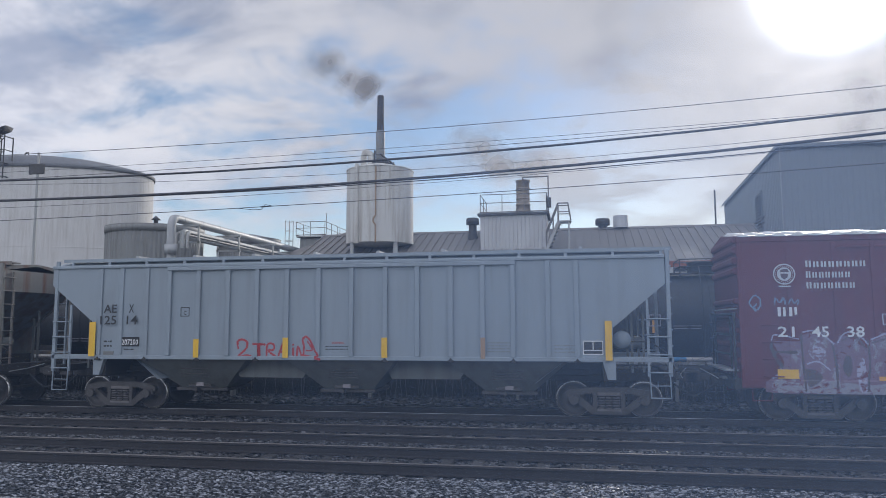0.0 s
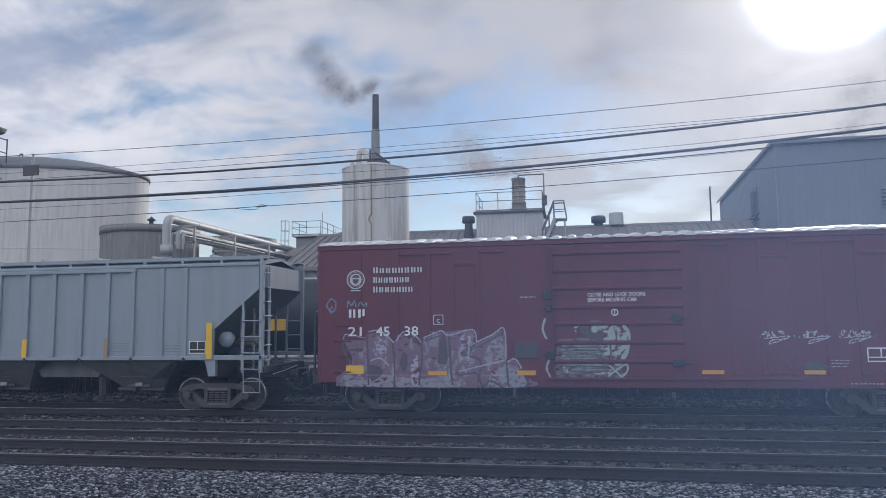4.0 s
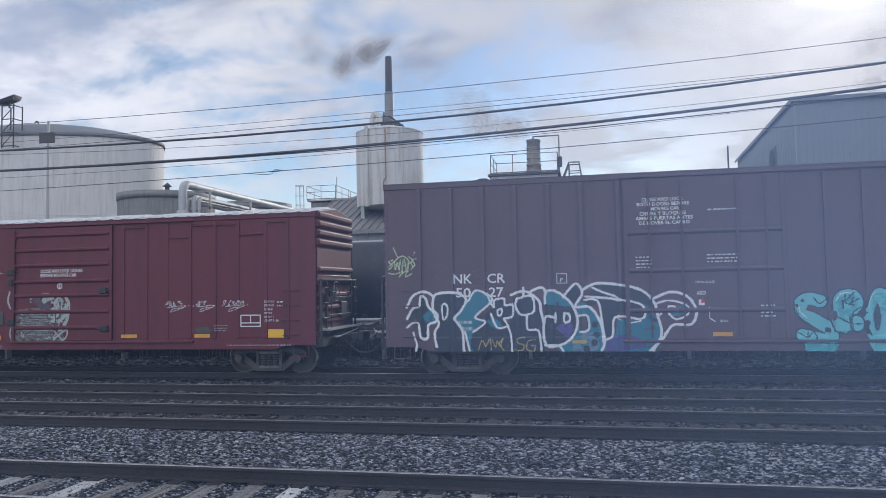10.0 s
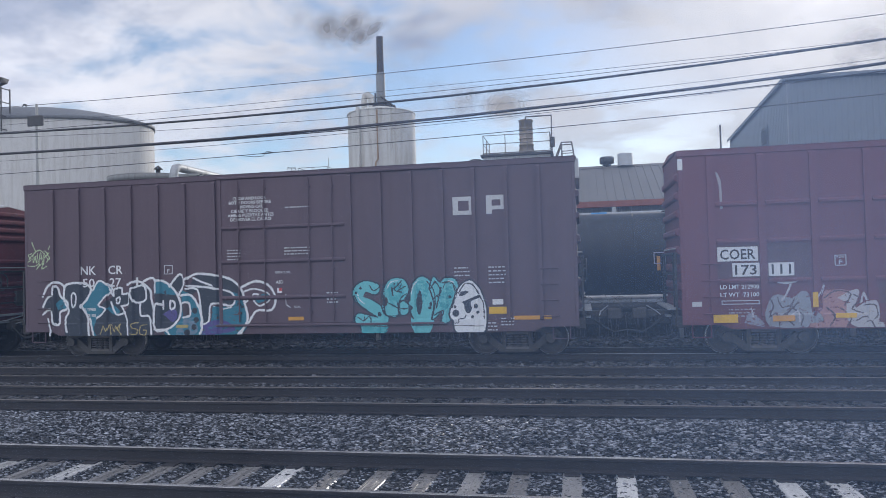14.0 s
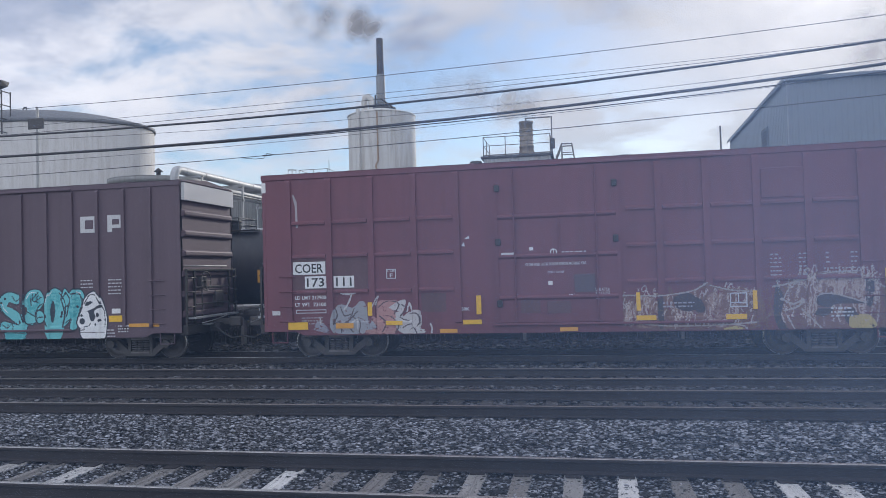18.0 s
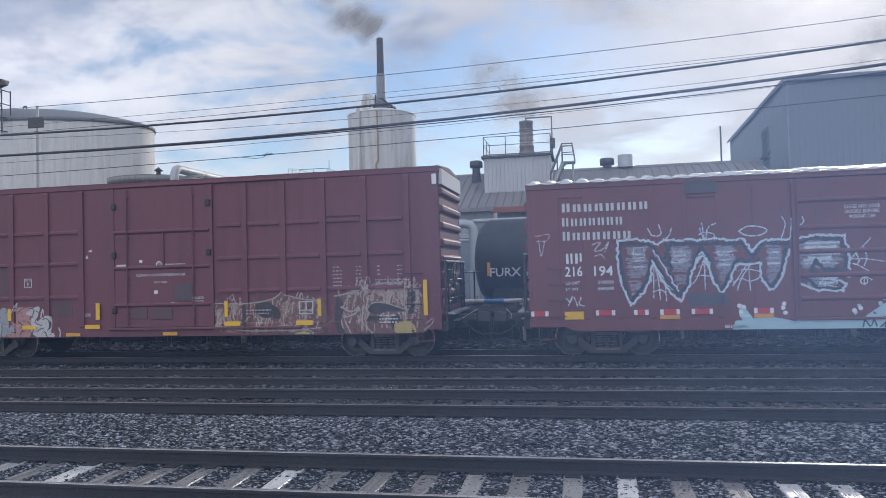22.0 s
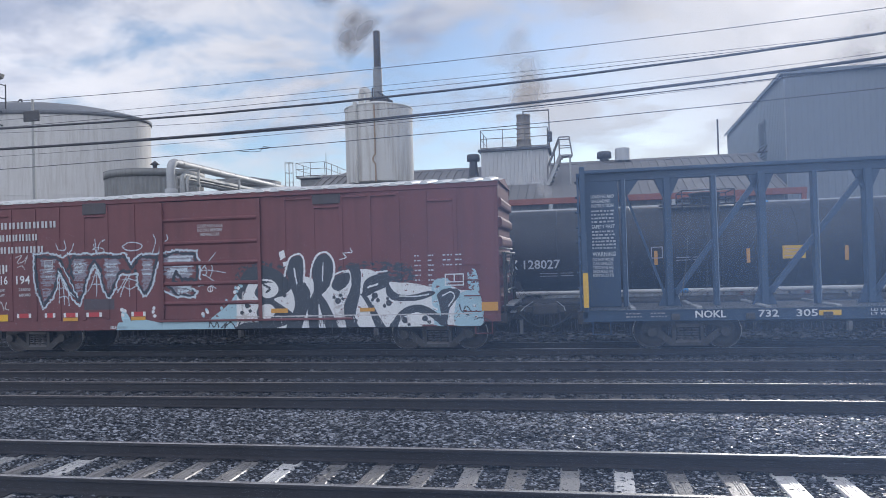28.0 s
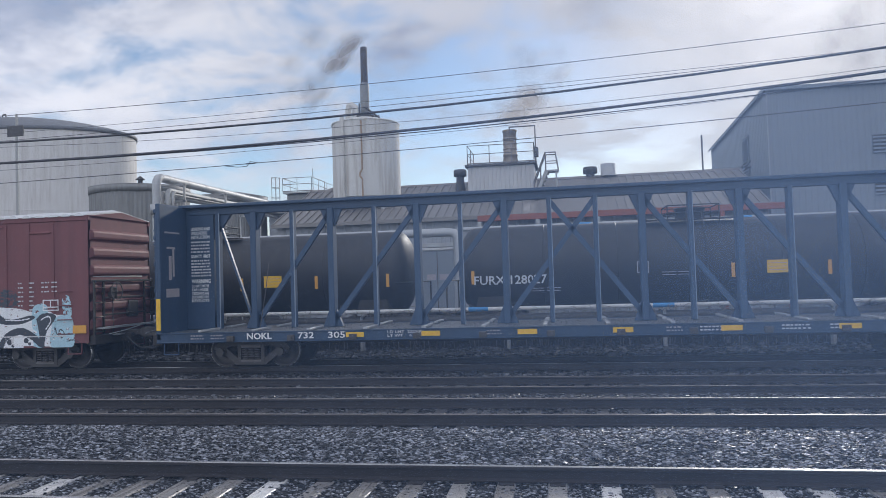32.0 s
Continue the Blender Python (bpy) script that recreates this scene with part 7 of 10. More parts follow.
for x0, x1, z0, z1, m, q in ((0.23, 0.68, 0.90, 1.0, "amber", yd - 0.004), (6.42, 7.39, 0.84, 0.94, "amber", yp)):
    patch(car_b, x0, x1, z0, z1, q, m)
patch(car_b, -0.08, 0.06, 1.66, 1.80, yd - 0.004, "white", "seal_label")
patch(car_b, -0.02, 0.06, 1.72, 1.80, yd - 0.011, "redref", "seal_label")
lettering(car_b, "213900", -6.12, 1.25, 0.085, -SIDE - 0.012, "white", 0.38, name="weight_number")
lettering(car_b, "72100", -6.06, 1.08, 0.085, -SIDE - 0.012, "white", 0.32, name="weight_number")
part("seal_arrow", Shape().box(0.16, 0.175, yd - 0.006, yd, 1.32, 1.62).prism([(0.17, 1.32), (0.30, 1.24), (0.30, 1.26), (0.19, 1.34)], yd - 0.006, yd), "white", car_b)
for x0, x1, z, n, p, sd in ((-1.55, -1.15, 2.86, 5, 0.085, 21), (0.15, 0.9, 2.88, 3, 0.085, 22), (0.2, 0.9, 4.0, 1, 0.1, 23), (1.35, 1.68, 1.62, 4, 0.085, 24), (4.9, 5.3, 2.2, 3, 0.1, 25), (5.8, 6.25, 2.2, 5, 0.1, 26), (5.75, 6.0, 0.75, 3, 0.09, 27), (6.1, 6.45, 0.86, 3, 0.08, 28)):
    bars(car_b, x0, x1, z, n, p, yd - 0.005, "offwhite", 0.045, sd)
patch(car_b, 5.88, 6.16, 1.24, 1.38, yp, "white", "label_plate")
patch(car_b, 5.78, 6.25, 1.0, 1.18, yp, "yellow", "label_plate")
lettering(car_b, "ASD", -0.12, 1.92, 0.09, yd, "white", 0.22)
lettering(car_b, "OPEN CLOSE", -0.14, 2.2, 0.06, yd, "offwhite", 0.45)
lettering(car_b, "SEAL", 0.40, 1.24, 0.06, yd, "offwhite", 0.2)
B_FIT = [(x, 0.10, 0.072) for x in B_POSTS] + [(0.1, 3.64, 0.036)]
g = Spray(-7.95, 0.05, 0.53, 2.35)
g.fill([(-7.18, 1.75), (-7.12, 1.98), (-7, 1.94), (-6.91, 1.7), (-6.7, 1.53), (-6.73, 1.34), (-6.92, 1.23), (-6.95, 0.87), (-7.12, 0.9), (-7.16, 1.27), (-7.47, 1.38), (-7.38, 1.59)], 3, None, 0, True, 0)
g.fill([(-7.07, 1.48), (-6.87, 1.61), (-6.7, 1.53), (-6.73, 1.34), (-6.96, 1.27)], 4, None, 0, True, 0.6)
g.fill([(-6.78, 1.82), (-6.72, 2.02), (-6.2, 2.07), (-5.89, 1.91), (-6.04, 1.59), (-6.22, 1.39), (-6, 1.02), (-5.98, 0.54), (-6.7, 0.54), (-6.75, 0.92), (-6.64, 1.24), (-6.78, 1.5)], 3, None, 0, True, 0)
g.fill([(-6.13, 1.43), (-5.84, 1.85), (-5.61, 2.11), (-5.2, 1.87), (-5.63, 1.43), (-5.45, 1.31), (-5.74, 1.01), (-5.72, 0.54), (-5.83, 0.57), (-5.94, 1.07), (-6.2, 1.31)], 4, None, 0, True, 0)
g.fill([(-5.63, 1.38), (-5.17, 1.68), (-5.15, 1.86), (-4.9, 1.9), (-4.88, 1.73), (-4.67, 1.73), (-4.69, 1.43), (-4.9, 1.37), (-4.81, 1.11), (-4.71, 0.53), (-5.7, 0.54), (-5.73, 0.99), (-5.45, 1.3)], 3, None, 0, True, 0)
g.fill([(-5.38, 1.32), (-5.21, 1.42), (-4.97, 1.24), (-5.08, 1.13), (-5.24, 1.18)], 4, None, 0, True, 0.5)
g.fill([(-4.65, 1.91), (-4.19, 2.03), (-3.98, 1.86), (-3.93, 1.61), (-3.87, 1.05), (-3.92, 0.52), (-4.71, 0.53), (-4.86, 1.11), (-4.66, 1.42)], 3, None, 0, True, 0)
g.fill([(-3.84, 2.02), (-3.59, 2.07), (-3.22, 1.8), (-3.03, 1.39), (-3.11, 0.98), (-3.4, 0.72), (-3.84, 0.73), (-3.86, 1.3)], 3, None, 0, True, 0)
g.fill([(-3.8, 2.08), (-3.51, 2.05), (-3.28, 1.85), (-3.16, 1.67), (-3.6, 1.71), (-3.81, 1.75)], 4, None, 0, True, 0.4)
g.fill([(-3.59, 1.13), (-3.29, 1.27), (-3.13, 1.13), (-3.29, 0.9)], 6, None, 0, True, 0.5)
g.fill([(-3.33, 1.96), (-3.06, 2.22), (-2.89, 2), (-2.95, 1.7), (-3.12, 1.77)], 3, None, 0, True, 0)
g.fill([(-3, 1.82), (-2.69, 1.64), (-2.44, 1.18), (-2.37, 0.78), (-2.5, 0.51), (-3.4, 0.52), (-3.51, 0.68), (-3.08, 0.92), (-3.01, 1.39)], 4, None, 0, True, 0)
g.fill([(-2.92, 0.98), (-2.66, 1.08), (-2.51, 0.63), (-2.83, 0.52), (-3.2, 0.56)], 5, None, 0, True, 0.7)
g.fill([(-2.99, 1.42), (-2.78, 1.43), (-2.76, 1.09), (-2.97, 1.03)], 8, None, 0, False, 0)
for q in [(-2.6, 1.21), (-2.56, 0.95), (-2.62, 0.75), (-2.82, 0.6)]:
    g.dot(*q, 0.081, 3)
g.fill([(-2.8, 1.84), (-2.64, 2.09), (-2.4, 2.24), (-1.7, 2.13), (-1.34, 1.97), (-1.13, 1.76), (-1.04, 1.26), (-1.36, 1.3), (-1.72, 1.27), (-2.02, 1.53)], 3, None, 0, True, 0)
g.fill([(-1.6, 1.72), (-1.25, 1.66), (-1.08, 1.26), (-1.41, 1.32)], 4, None, 0, True, 0.5)
g.fill([(-2.83, 1.87), (-2.43, 1.84), (-2.02, 1.8), (-1.5, 1.72), (-1.36, 1.51), (-1.45, 1.36), (-2.07, 1.4), (-2.15, 0.96), (-2.34, 0.82), (-2.4, 1.28), (-2.5, 1.74), (-2.74, 1.64)], 3, None, 0, True, 0)
g.fill([(-2.05, 1.33), (-1.46, 1.29), (-1.05, 1.25), (-1, 0.9), (-1.2, 0.56), (-2.4, 0.54), (-2.14, 0.82)], 4, None, 0, True, 0.2)
g.fill([(-2.3, 0.84), (-1.83, 0.96), (-1.47, 0.81), (-1.42, 0.62), (-2.36, 0.53)], 6, None, 0, True, 0.6)
g.fill([(-3.17, 0.82), (-2.8, 0.82), (-2.8, 0.74), (-3.17, 0.74)], 7, None, 0, False, 0)
g.line([(-0.64, 1.5), (-0.44, 1.55)], 0.202, 4)
g.line([(-7.5, 1.4), (-7.33, 1.67), (-7.15, 1.73), (-7.11, 1.97), (-6.99, 1.94), (-6.9, 1.69), (-6.68, 1.51), (-6.71, 1.32), (-6.92, 1.22), (-6.95, 0.88), (-7.12, 0.92), (-7.17, 1.25), (-7.33, 1.3), (-7.5, 1.17)], 0.066, 1)
g.line([(-7.5, 1.7), (-7.32, 2.01), (-7, 2.11), (-6.76, 1.97)], 0.066, 1)
g.line([(-7.33, 1.03), (-7.22, 0.66)], 0.055, 1)
g.line([(-7.24, 0.66), (-7.26, 0.56)], 0.066, 1)
g.line([(-6.78, 1.55), (-6.79, 1.84), (-6.69, 2.04), (-6.2, 2.07), (-5.9, 1.9), (-6.04, 1.59), (-6.2, 1.39), (-6.01, 1.07), (-5.97, 0.54)], 0.066, 1)
g.line([(-6.75, 1.48), (-6.63, 1.26), (-6.75, 1.02), (-6.7, 0.66)], 0.066, 1)
g.line([(-6.55, 1.71), (-6.48, 1.79), (-6.4, 1.68), (-6.42, 1.45), (-6.52, 1.38), (-6.55, 1.71)], 0.046, 1)
g.line([(-5.84, 1.85), (-5.61, 2.12), (-5.2, 1.87), (-5.66, 1.43), (-5.38, 1.3), (-5.72, 1.04)], 0.055, 1)
g.line([(-5.94, 1.04), (-5.82, 0.55)], 0.055, 1)
g.line([(-5.24, 1.5), (-5.08, 1.14), (-4.8, 1.19)], 0.055, 1)
g.line([(-5.34, 2), (-5.17, 1.68), (-5.14, 1.86), (-4.9, 1.9), (-4.87, 1.73), (-4.67, 1.72), (-4.69, 1.44), (-4.91, 1.38)], 0.055, 1)
g.line([(-5.07, 1.6), (-4.96, 1.63), (-4.98, 1.48), (-5.06, 1.47), (-5.07, 1.6)], 0.046, 1)
g.line([(-4.9, 1.37), (-4.74, 0.99), (-4.71, 0.54)], 0.055, 1)
g.line([(-4.71, 1.99), (-4.35, 2.08), (-4, 1.84), (-3.95, 1.56), (-3.88, 1.25)], 0.066, 1)
g.line([(-4.57, 1.88), (-4.19, 1.95), (-4.13, 1.56), (-4.44, 1.47), (-4.58, 1.67), (-4.57, 1.88)], 0.055, 1)
g.line([(-4.31, 1.44), (-4.29, 1.1), (-4.02, 1.05), (-3.95, 0.53)], 0.055, 1)
g.line([(-4.19, 2.08), (-3.91, 2.17), (-3.81, 2.02)], 0.066, 1)
g.line([(-3.84, 1.76), (-3.81, 2.04), (-3.57, 2.07), (-3.22, 1.8), (-3.03, 1.39), (-3.11, 0.98), (-3.4, 0.72), (-3.84, 0.71), (-3.85, 1.38), (-3.58, 1.39)], 0.066, 1)
g.line([(-3.58, 1.5), (-3.58, 1.27)], 0.055, 1)
g.line([(-3.36, 1.5), (-3.24, 1.47), (-3.22, 1.32), (-3.35, 1.27), (-3.36, 1.5)], 0.055, 1)
g.line([(-3.38, 1.91), (-3.06, 2.25), (-2.89, 2), (-3.07, 1.67), (-2.7, 1.64), (-2.45, 1.23), (-2.37, 0.78), (-2.46, 0.52)], 0.066, 1)
g.line([(-3.86, 0.69), (-3.52, 0.67), (-3.39, 0.53)], 0.055, 1)
g.line([(-3.01, 1.42), (-2.78, 1.43), (-2.75, 1.09), (-2.97, 1.02)], 0.055, 1)
g.line([(-2.87, 2.1), (-2.63, 2.22), (-2.37, 2.25), (-1.7, 2.15), (-1.34, 1.99), (-1.13, 1.73), (-1.05, 1.36), (-0.98, 0.96), (-1.2, 0.54)], 0.066, 1)
g.line([(-2.63, 2.14), (-2.43, 2.04), (-2.06, 1.9), (-2.02, 1.8)], 0.055, 1)
g.line([(-2.82, 1.92), (-2.07, 1.84), (-1.5, 1.72), (-1.36, 1.51), (-1.48, 1.34), (-2.08, 1.39), (-2.17, 0.92), (-2.38, 0.82)], 0.055, 1)
g.line([(-2.83, 1.84), (-2.51, 1.79), (-2.42, 1.28), (-2.4, 0.78)], 0.055, 1)
g.line([(-1.16, 1.84), (-0.73, 2), (-0.33, 1.87), (-0.14, 1.52), (-0.27, 1.2), (-0.7, 1.18), (-0.96, 0.85), (-1.27, 0.54)], 0.066, 1)
g.line([(-1.09, 1.71), (-0.78, 1.79), (-0.36, 1.66), (-0.34, 1.45), (-0.62, 1.32), (-0.79, 1.48), (-0.79, 1.64), (-0.64, 1.63)], 0.046, 1)
g.line([(-1.05, 1.38), (-0.94, 1.51), (-0.84, 1.58)], 0.046, 1)
g.line([(-2.03, 1.37), (-1.97, 1.32)], 0.030, 1)
g.line([(-1.72, 1.24), (-1.46, 1.29)], 0.030, 1)
g.line([(-5.59, 0.57), (-5.48, 0.83), (-5.39, 0.67), (-5.28, 0.86), (-5.25, 0.57)], 0.025, 7)
g.line([(-5.22, 0.85), (-5.14, 0.65), (-5.09, 0.8), (-5.01, 0.65), (-4.96, 0.86)], 0.025, 7)
g.line([(-4.93, 0.85), (-5.03, 0.75), (-4.92, 0.55)], 0.025, 7)
g.line([(-4.37, 0.9), (-4.56, 0.86), (-4.54, 0.74), (-4.4, 0.7), (-4.45, 0.56), (-4.64, 0.58)], 0.025, 7)
g.line([(-4.1, 0.84), (-4.29, 0.79), (-4.33, 0.59), (-4.16, 0.54), (-4.11, 0.66), (-4.19, 0.68)], 0.025, 7)
g.put(car_b, "graffiti_piece", ("white", "grey", "navy", "sea", "steel", "violet", "gold", "dusk"), posts=B_FIT, label="large graffiti lettering in navy, teal and white outline")
g = Spray(-8.08, -7.2, 2.35, 3.35)
for q in ([(-7.86, 2.98), (-7.98, 2.92), (-7.88, 2.82), (-8.0, 2.72)], [(-7.82, 2.95), (-7.80, 2.72), (-7.74, 2.9), (-7.70, 2.7), (-7.66, 2.98)], [(-7.62, 2.68), (-7.56, 3.0), (-7.50, 2.7)], [(-7.62, 2.8), (-7.5, 2.84)],
          [(-7.44, 2.98), (-7.46, 2.66)], [(-7.42, 3.05), (-7.32, 2.95), (-7.43, 2.86)], [(-7.22, 3.0), (-7.34, 2.95), (-7.26, 2.84), (-7.36, 2.72)], [(-8.02, 2.62), (-7.8, 2.60), (-7.6, 2.66), (-7.7, 2.52)],
          [(-7.62, 2.60), (-7.48, 2.68), (-7.52, 2.52), (-7.36, 2.60)], [(-7.98, 2.8), (-7.6, 3.08), (-7.3, 2.78)], [(-7.85, 3.3), (-7.74, 3.06)], [(-7.3, 3.1), (-7.26, 3.18)], [(-7.2, 2.86), (-7.12, 2.74)], [(-7.2, 2.74), (-7.12, 2.86)]):
    g.line(q, 0.026, 1)
g.put(car_b, "graffiti_tag", ("lime",), posts=B_FIT, label="pale green spray tag")
g = Spray(1.9, 5.85, 0.53, 2.35)
g.line([(2.69, 1.72), (2.45, 1.78), (2.26, 1.67), (2.32, 1.43), (2.62, 1.23), (2.92, 1.01), (2.82, 0.8), (2.52, 0.85), (2.28, 0.91)], 0.37, 2)
g.fill([(2.33, 0.9), (3.08, 0.89), (3.04, 0.67), (2.97, 0.49), (2.35, 0.49), (2.25, 0.73)], 2, None, 0, False, 0)
g.line([(2.69, 1.72), (2.45, 1.78), (2.26, 1.67), (2.32, 1.43), (2.62, 1.23), (2.92, 1.01), (2.82, 0.8), (2.52, 0.85), (2.28, 0.91)], 0.293, 1)
g.fill([(2.35, 0.87), (3.06, 0.87), (3.02, 0.68), (2.95, 0.51), (2.37, 0.51), (2.28, 0.73)], 1, None, 0, False, 0)
g.line([(2.94, 1.63), (3.04, 1.86), (3.23, 1.98), (3.51, 1.94), (3.63, 1.67), (3.49, 1.42), (3.31, 1.34), (3.36, 1.01), (3.08, 0.98), (2.93, 1.2), (2.94, 1.63)], 0.085, 2)
g.fill([(2.94, 1.63), (3.04, 1.86), (3.23, 1.98), (3.51, 1.94), (3.63, 1.67), (3.49, 1.42), (3.31, 1.34), (3.36, 1.01), (3.08, 0.98), (2.93, 1.2)], 1, None, 0, True, 0)
g.line([(3.76, 1.81), (3.9, 1.98), (4.09, 1.99), (4.31, 1.77), (4.39, 1.32), (4.28, 0.9), (4, 0.71), (3.76, 0.91), (3.63, 1.29), (3.76, 1.81)], 0.085, 2)
g.fill([(3.76, 1.81), (3.9, 1.98), (4.09, 1.99), (4.31, 1.77), (4.39, 1.32), (4.28, 0.9), (4, 0.71), (3.76, 0.91), (3.63, 1.29)], 1, None, 0, True, 0)
g.fill([(3.69, 0.93), (4.33, 0.92), (4.28, 0.71), (4.18, 0.5), (3.81, 0.5), (3.7, 0.72)], 1, None, 0, False, 0)
g.line([(4.22, 1.7), (4.32, 1.99), (4.49, 1.84), (4.64, 1.95), (4.9, 1.92), (4.99, 1.59), (4.84, 1.17), (4.74, 0.84), (4.51, 0.81), (4.56, 1.12), (4.28, 0.89), (4.34, 1.28), (4.22, 1.7)], 0.085, 2)
g.fill([(4.22, 1.7), (4.32, 1.99), (4.49, 1.84), (4.64, 1.95), (4.9, 1.92), (4.99, 1.59), (4.84, 1.17), (4.74, 0.84), (4.51, 0.81), (4.56, 1.12), (4.28, 0.89), (4.34, 1.28)], 1, None, 0, True, 0)
g.line([(3.37, 1.31), (3.49, 1.36), (3.61, 1.26), (3.6, 1.07), (3.46, 1), (3.37, 1.1), (3.37, 1.31)], 0.085, 2)
g.fill([(3.37, 1.31), (3.49, 1.36), (3.61, 1.26), (3.6, 1.07), (3.46, 1), (3.37, 1.1)], 1, None, 0, True, 0)
g.line([(4.87, 0.82), (4.74, 0.99), (4.86, 1.36), (4.94, 1.59), (5.09, 1.79), (5.31, 1.88), (5.53, 1.68), (5.68, 1.25), (5.71, 0.88), (5.59, 0.5), (4.99, 0.51), (4.84, 0.73), (4.87, 0.82)], 0.085, 2)
g.fill([(4.87, 0.82), (4.74, 0.99), (4.86, 1.36), (4.94, 1.59), (5.09, 1.79), (5.31, 1.88), (5.53, 1.68), (5.68, 1.25), (5.71, 0.88), (5.59, 0.5), (4.99, 0.51), (4.84, 0.73)], 3, None, 0, True, 0)
g.fill([(2.28, 0.8), (3.01, 0.77), (2.95, 0.51), (2.37, 0.51)], 4, None, 0, True, 0.7)
g.fill([(3.85, 1.85), (4.09, 1.92), (4.17, 1.56), (3.83, 1.19)], 4, None, 0, True, 0.9)
g.fill([(4.39, 1.51), (4.76, 1.74), (4.84, 1.46), (4.56, 1.08)], 4, None, 0, True, 0.9)
g.fill([(3.02, 1.77), (3.39, 1.86), (3.52, 1.62), (3.19, 1.2)], 4, None, 0, True, 0.9)
g.fill([(2.35, 1.52), (2.49, 1.63), (2.68, 1.49), (2.54, 1.45)], 5, None, 0, True, 0)
g.fill([(2.79, 1.37), (3.03, 1.49), (3.01, 1.25)], 5, None, 0, True, 0)
g.fill([(3.83, 1.38), (3.92, 1.64), (3.98, 1.56), (4, 1.28), (3.94, 1.02), (3.87, 1.05)], 2, None, 0, True, 0)
g.fill([(4.2, 1.3), (4.25, 1.35), (4.26, 1.25), (4.21, 1.16)], 2, None, 0, True, 0)
for q in [(3.63, 1.43), (2.83, 1.03), (3.69, 1.19)]:
    g.dot(*q, 0.066, 2)
for q in [(2.17, 1.62), (2.3, 1.74), (4.36, 1.86), (4.2, 1.18), (4.75, 1.46)]:
    g.dot(*q, 0.040, 2)
g.fill([(4.99, 1.49), (5.05, 1.59), (5.19, 1.61), (5.25, 1.58), (5.11, 1.49)], 2, None, 0, True, 0)
g.fill([(5.05, 1.32), (5.27, 1.4), (5.52, 1.5), (5.55, 1.43), (5.31, 1.33), (5.33, 1.14), (5.24, 1.02), (5.15, 1.1), (5.12, 1.25)], 2, None, 0, True, 0)
for q in [(4.9, 1.03)]:
    g.dot(*q, 0.091, 2)
for q in [(5.45, 1.21)]:
    g.dot(*q, 0.061, 2)
for q in [(4.88, 1.2), (5.34, 0.93), (5.49, 1.05)]:
    g.dot(*q, 0.040, 2)
g.line([(4.8, 0.78), (4.96, 0.78), (4.98, 0.87), (5.08, 0.89), (5.14, 0.91), (5.16, 0.98)], 0.030, 2)
g.line([(4.98, 1.55), (5.17, 1.8), (5.39, 1.75), (5.52, 1.54)], 0.032, 2)
g.line([(5.56, 1.44), (5.64, 1.26), (5.65, 0.88)], 0.032, 2)
g.line([(2.13, 1.53), (2.25, 1.31), (2.48, 1.14)], 0.032, 2)
g.line([(2.55, 1.81), (2.68, 1.66), (2.88, 1.82)], 0.032, 2)
g.line([(2.95, 1.85), (2.95, 1.44), (2.97, 1.06)], 0.032, 2)
g.line([(3.25, 1.72), (3.44, 1.91)], 0.032, 2)
g.line([(3.34, 1.65), (3.55, 1.76)], 0.032, 2)
g.line([(3.25, 1.86), (3.25, 1.67), (3.43, 1.62)], 0.032, 2)
g.line([(3.57, 1.57), (3.38, 1.39), (3.37, 1.03), (3.08, 0.98)], 0.032, 2)
g.line([(3.76, 1.78), (3.63, 1.33), (3.76, 0.91)], 0.032, 2)
g.line([(4.13, 1.89), (4.31, 1.65), (4.35, 1.28), (4.26, 0.92)], 0.032, 2)
g.line([(4.4, 1.84), (4.51, 1.6), (4.3, 1.42)], 0.032, 2)
g.line([(4.58, 1.84), (4.81, 1.85), (4.89, 1.59)], 0.032, 2)
g.line([(4.51, 0.83), (4.58, 1.11), (4.33, 0.99)], 0.032, 2)
g.line([(2.19, 0.97), (2.38, 0.87), (2.52, 0.99), (2.57, 0.9)], 0.032, 2)
g.line([(2.4, 0.97), (2.38, 0.85)], 0.025, 2)
g.line([(2.58, 0.91), (2.58, 0.8)], 0.025, 2)
g.line([(3.05, 1.34), (3.32, 1.2)], 0.032, 2)
g.line([(3.39, 1.17), (3.58, 1.17)], 0.032, 2)
g.line([(2.21, 1.6), (2.25, 1.45), (2.41, 1.31)], 0.020, 3)
g.line([(3.04, 1.73), (3.16, 1.89), (3.35, 1.92)], 0.020, 3)
g.line([(3.72, 1.57), (3.78, 1.78), (3.9, 1.92)], 0.020, 3)
g.line([(4.72, 1.89), (4.86, 1.85)], 0.020, 3)
g.line([(4.81, 1.83), (4.94, 1.59), (4.8, 1.17)], 0.025, 2)
g.line([(4.58, 1.69), (4.65, 1.83), (4.77, 1.82)], 0.025, 2)
g.line([(4.51, 1.7), (4.38, 1.18)], 0.040, 2)
g.line([(4.22, 1.68), (4.34, 1.84)], 0.030, 2)
g.line([(3.18, 1.72), (3.19, 1.53)], 0.046, 2)
g.line([(3.35, 1.86), (3.39, 1.69)], 0.025, 2)
g.line([(3.44, 1.84), (3.39, 1.69)], 0.025, 2)
g.line([(3.5, 1.74), (3.39, 1.68)], 0.025, 2)
g.line([(2.28, 0.73), (3.03, 0.71)], 0.020, 5, False)
g.line([(3.73, 0.73), (4.3, 0.72)], 0.020, 5, False)
g.line([(4.84, 0.71), (5.62, 0.69)], 0.020, 5, False)
g.put(car_b, "graffiti_piece", ("aqua", "navy", "white", "teal", "dusk"), posts=B_FIT, label="turquoise bubble graffiti beside a speckled white head")
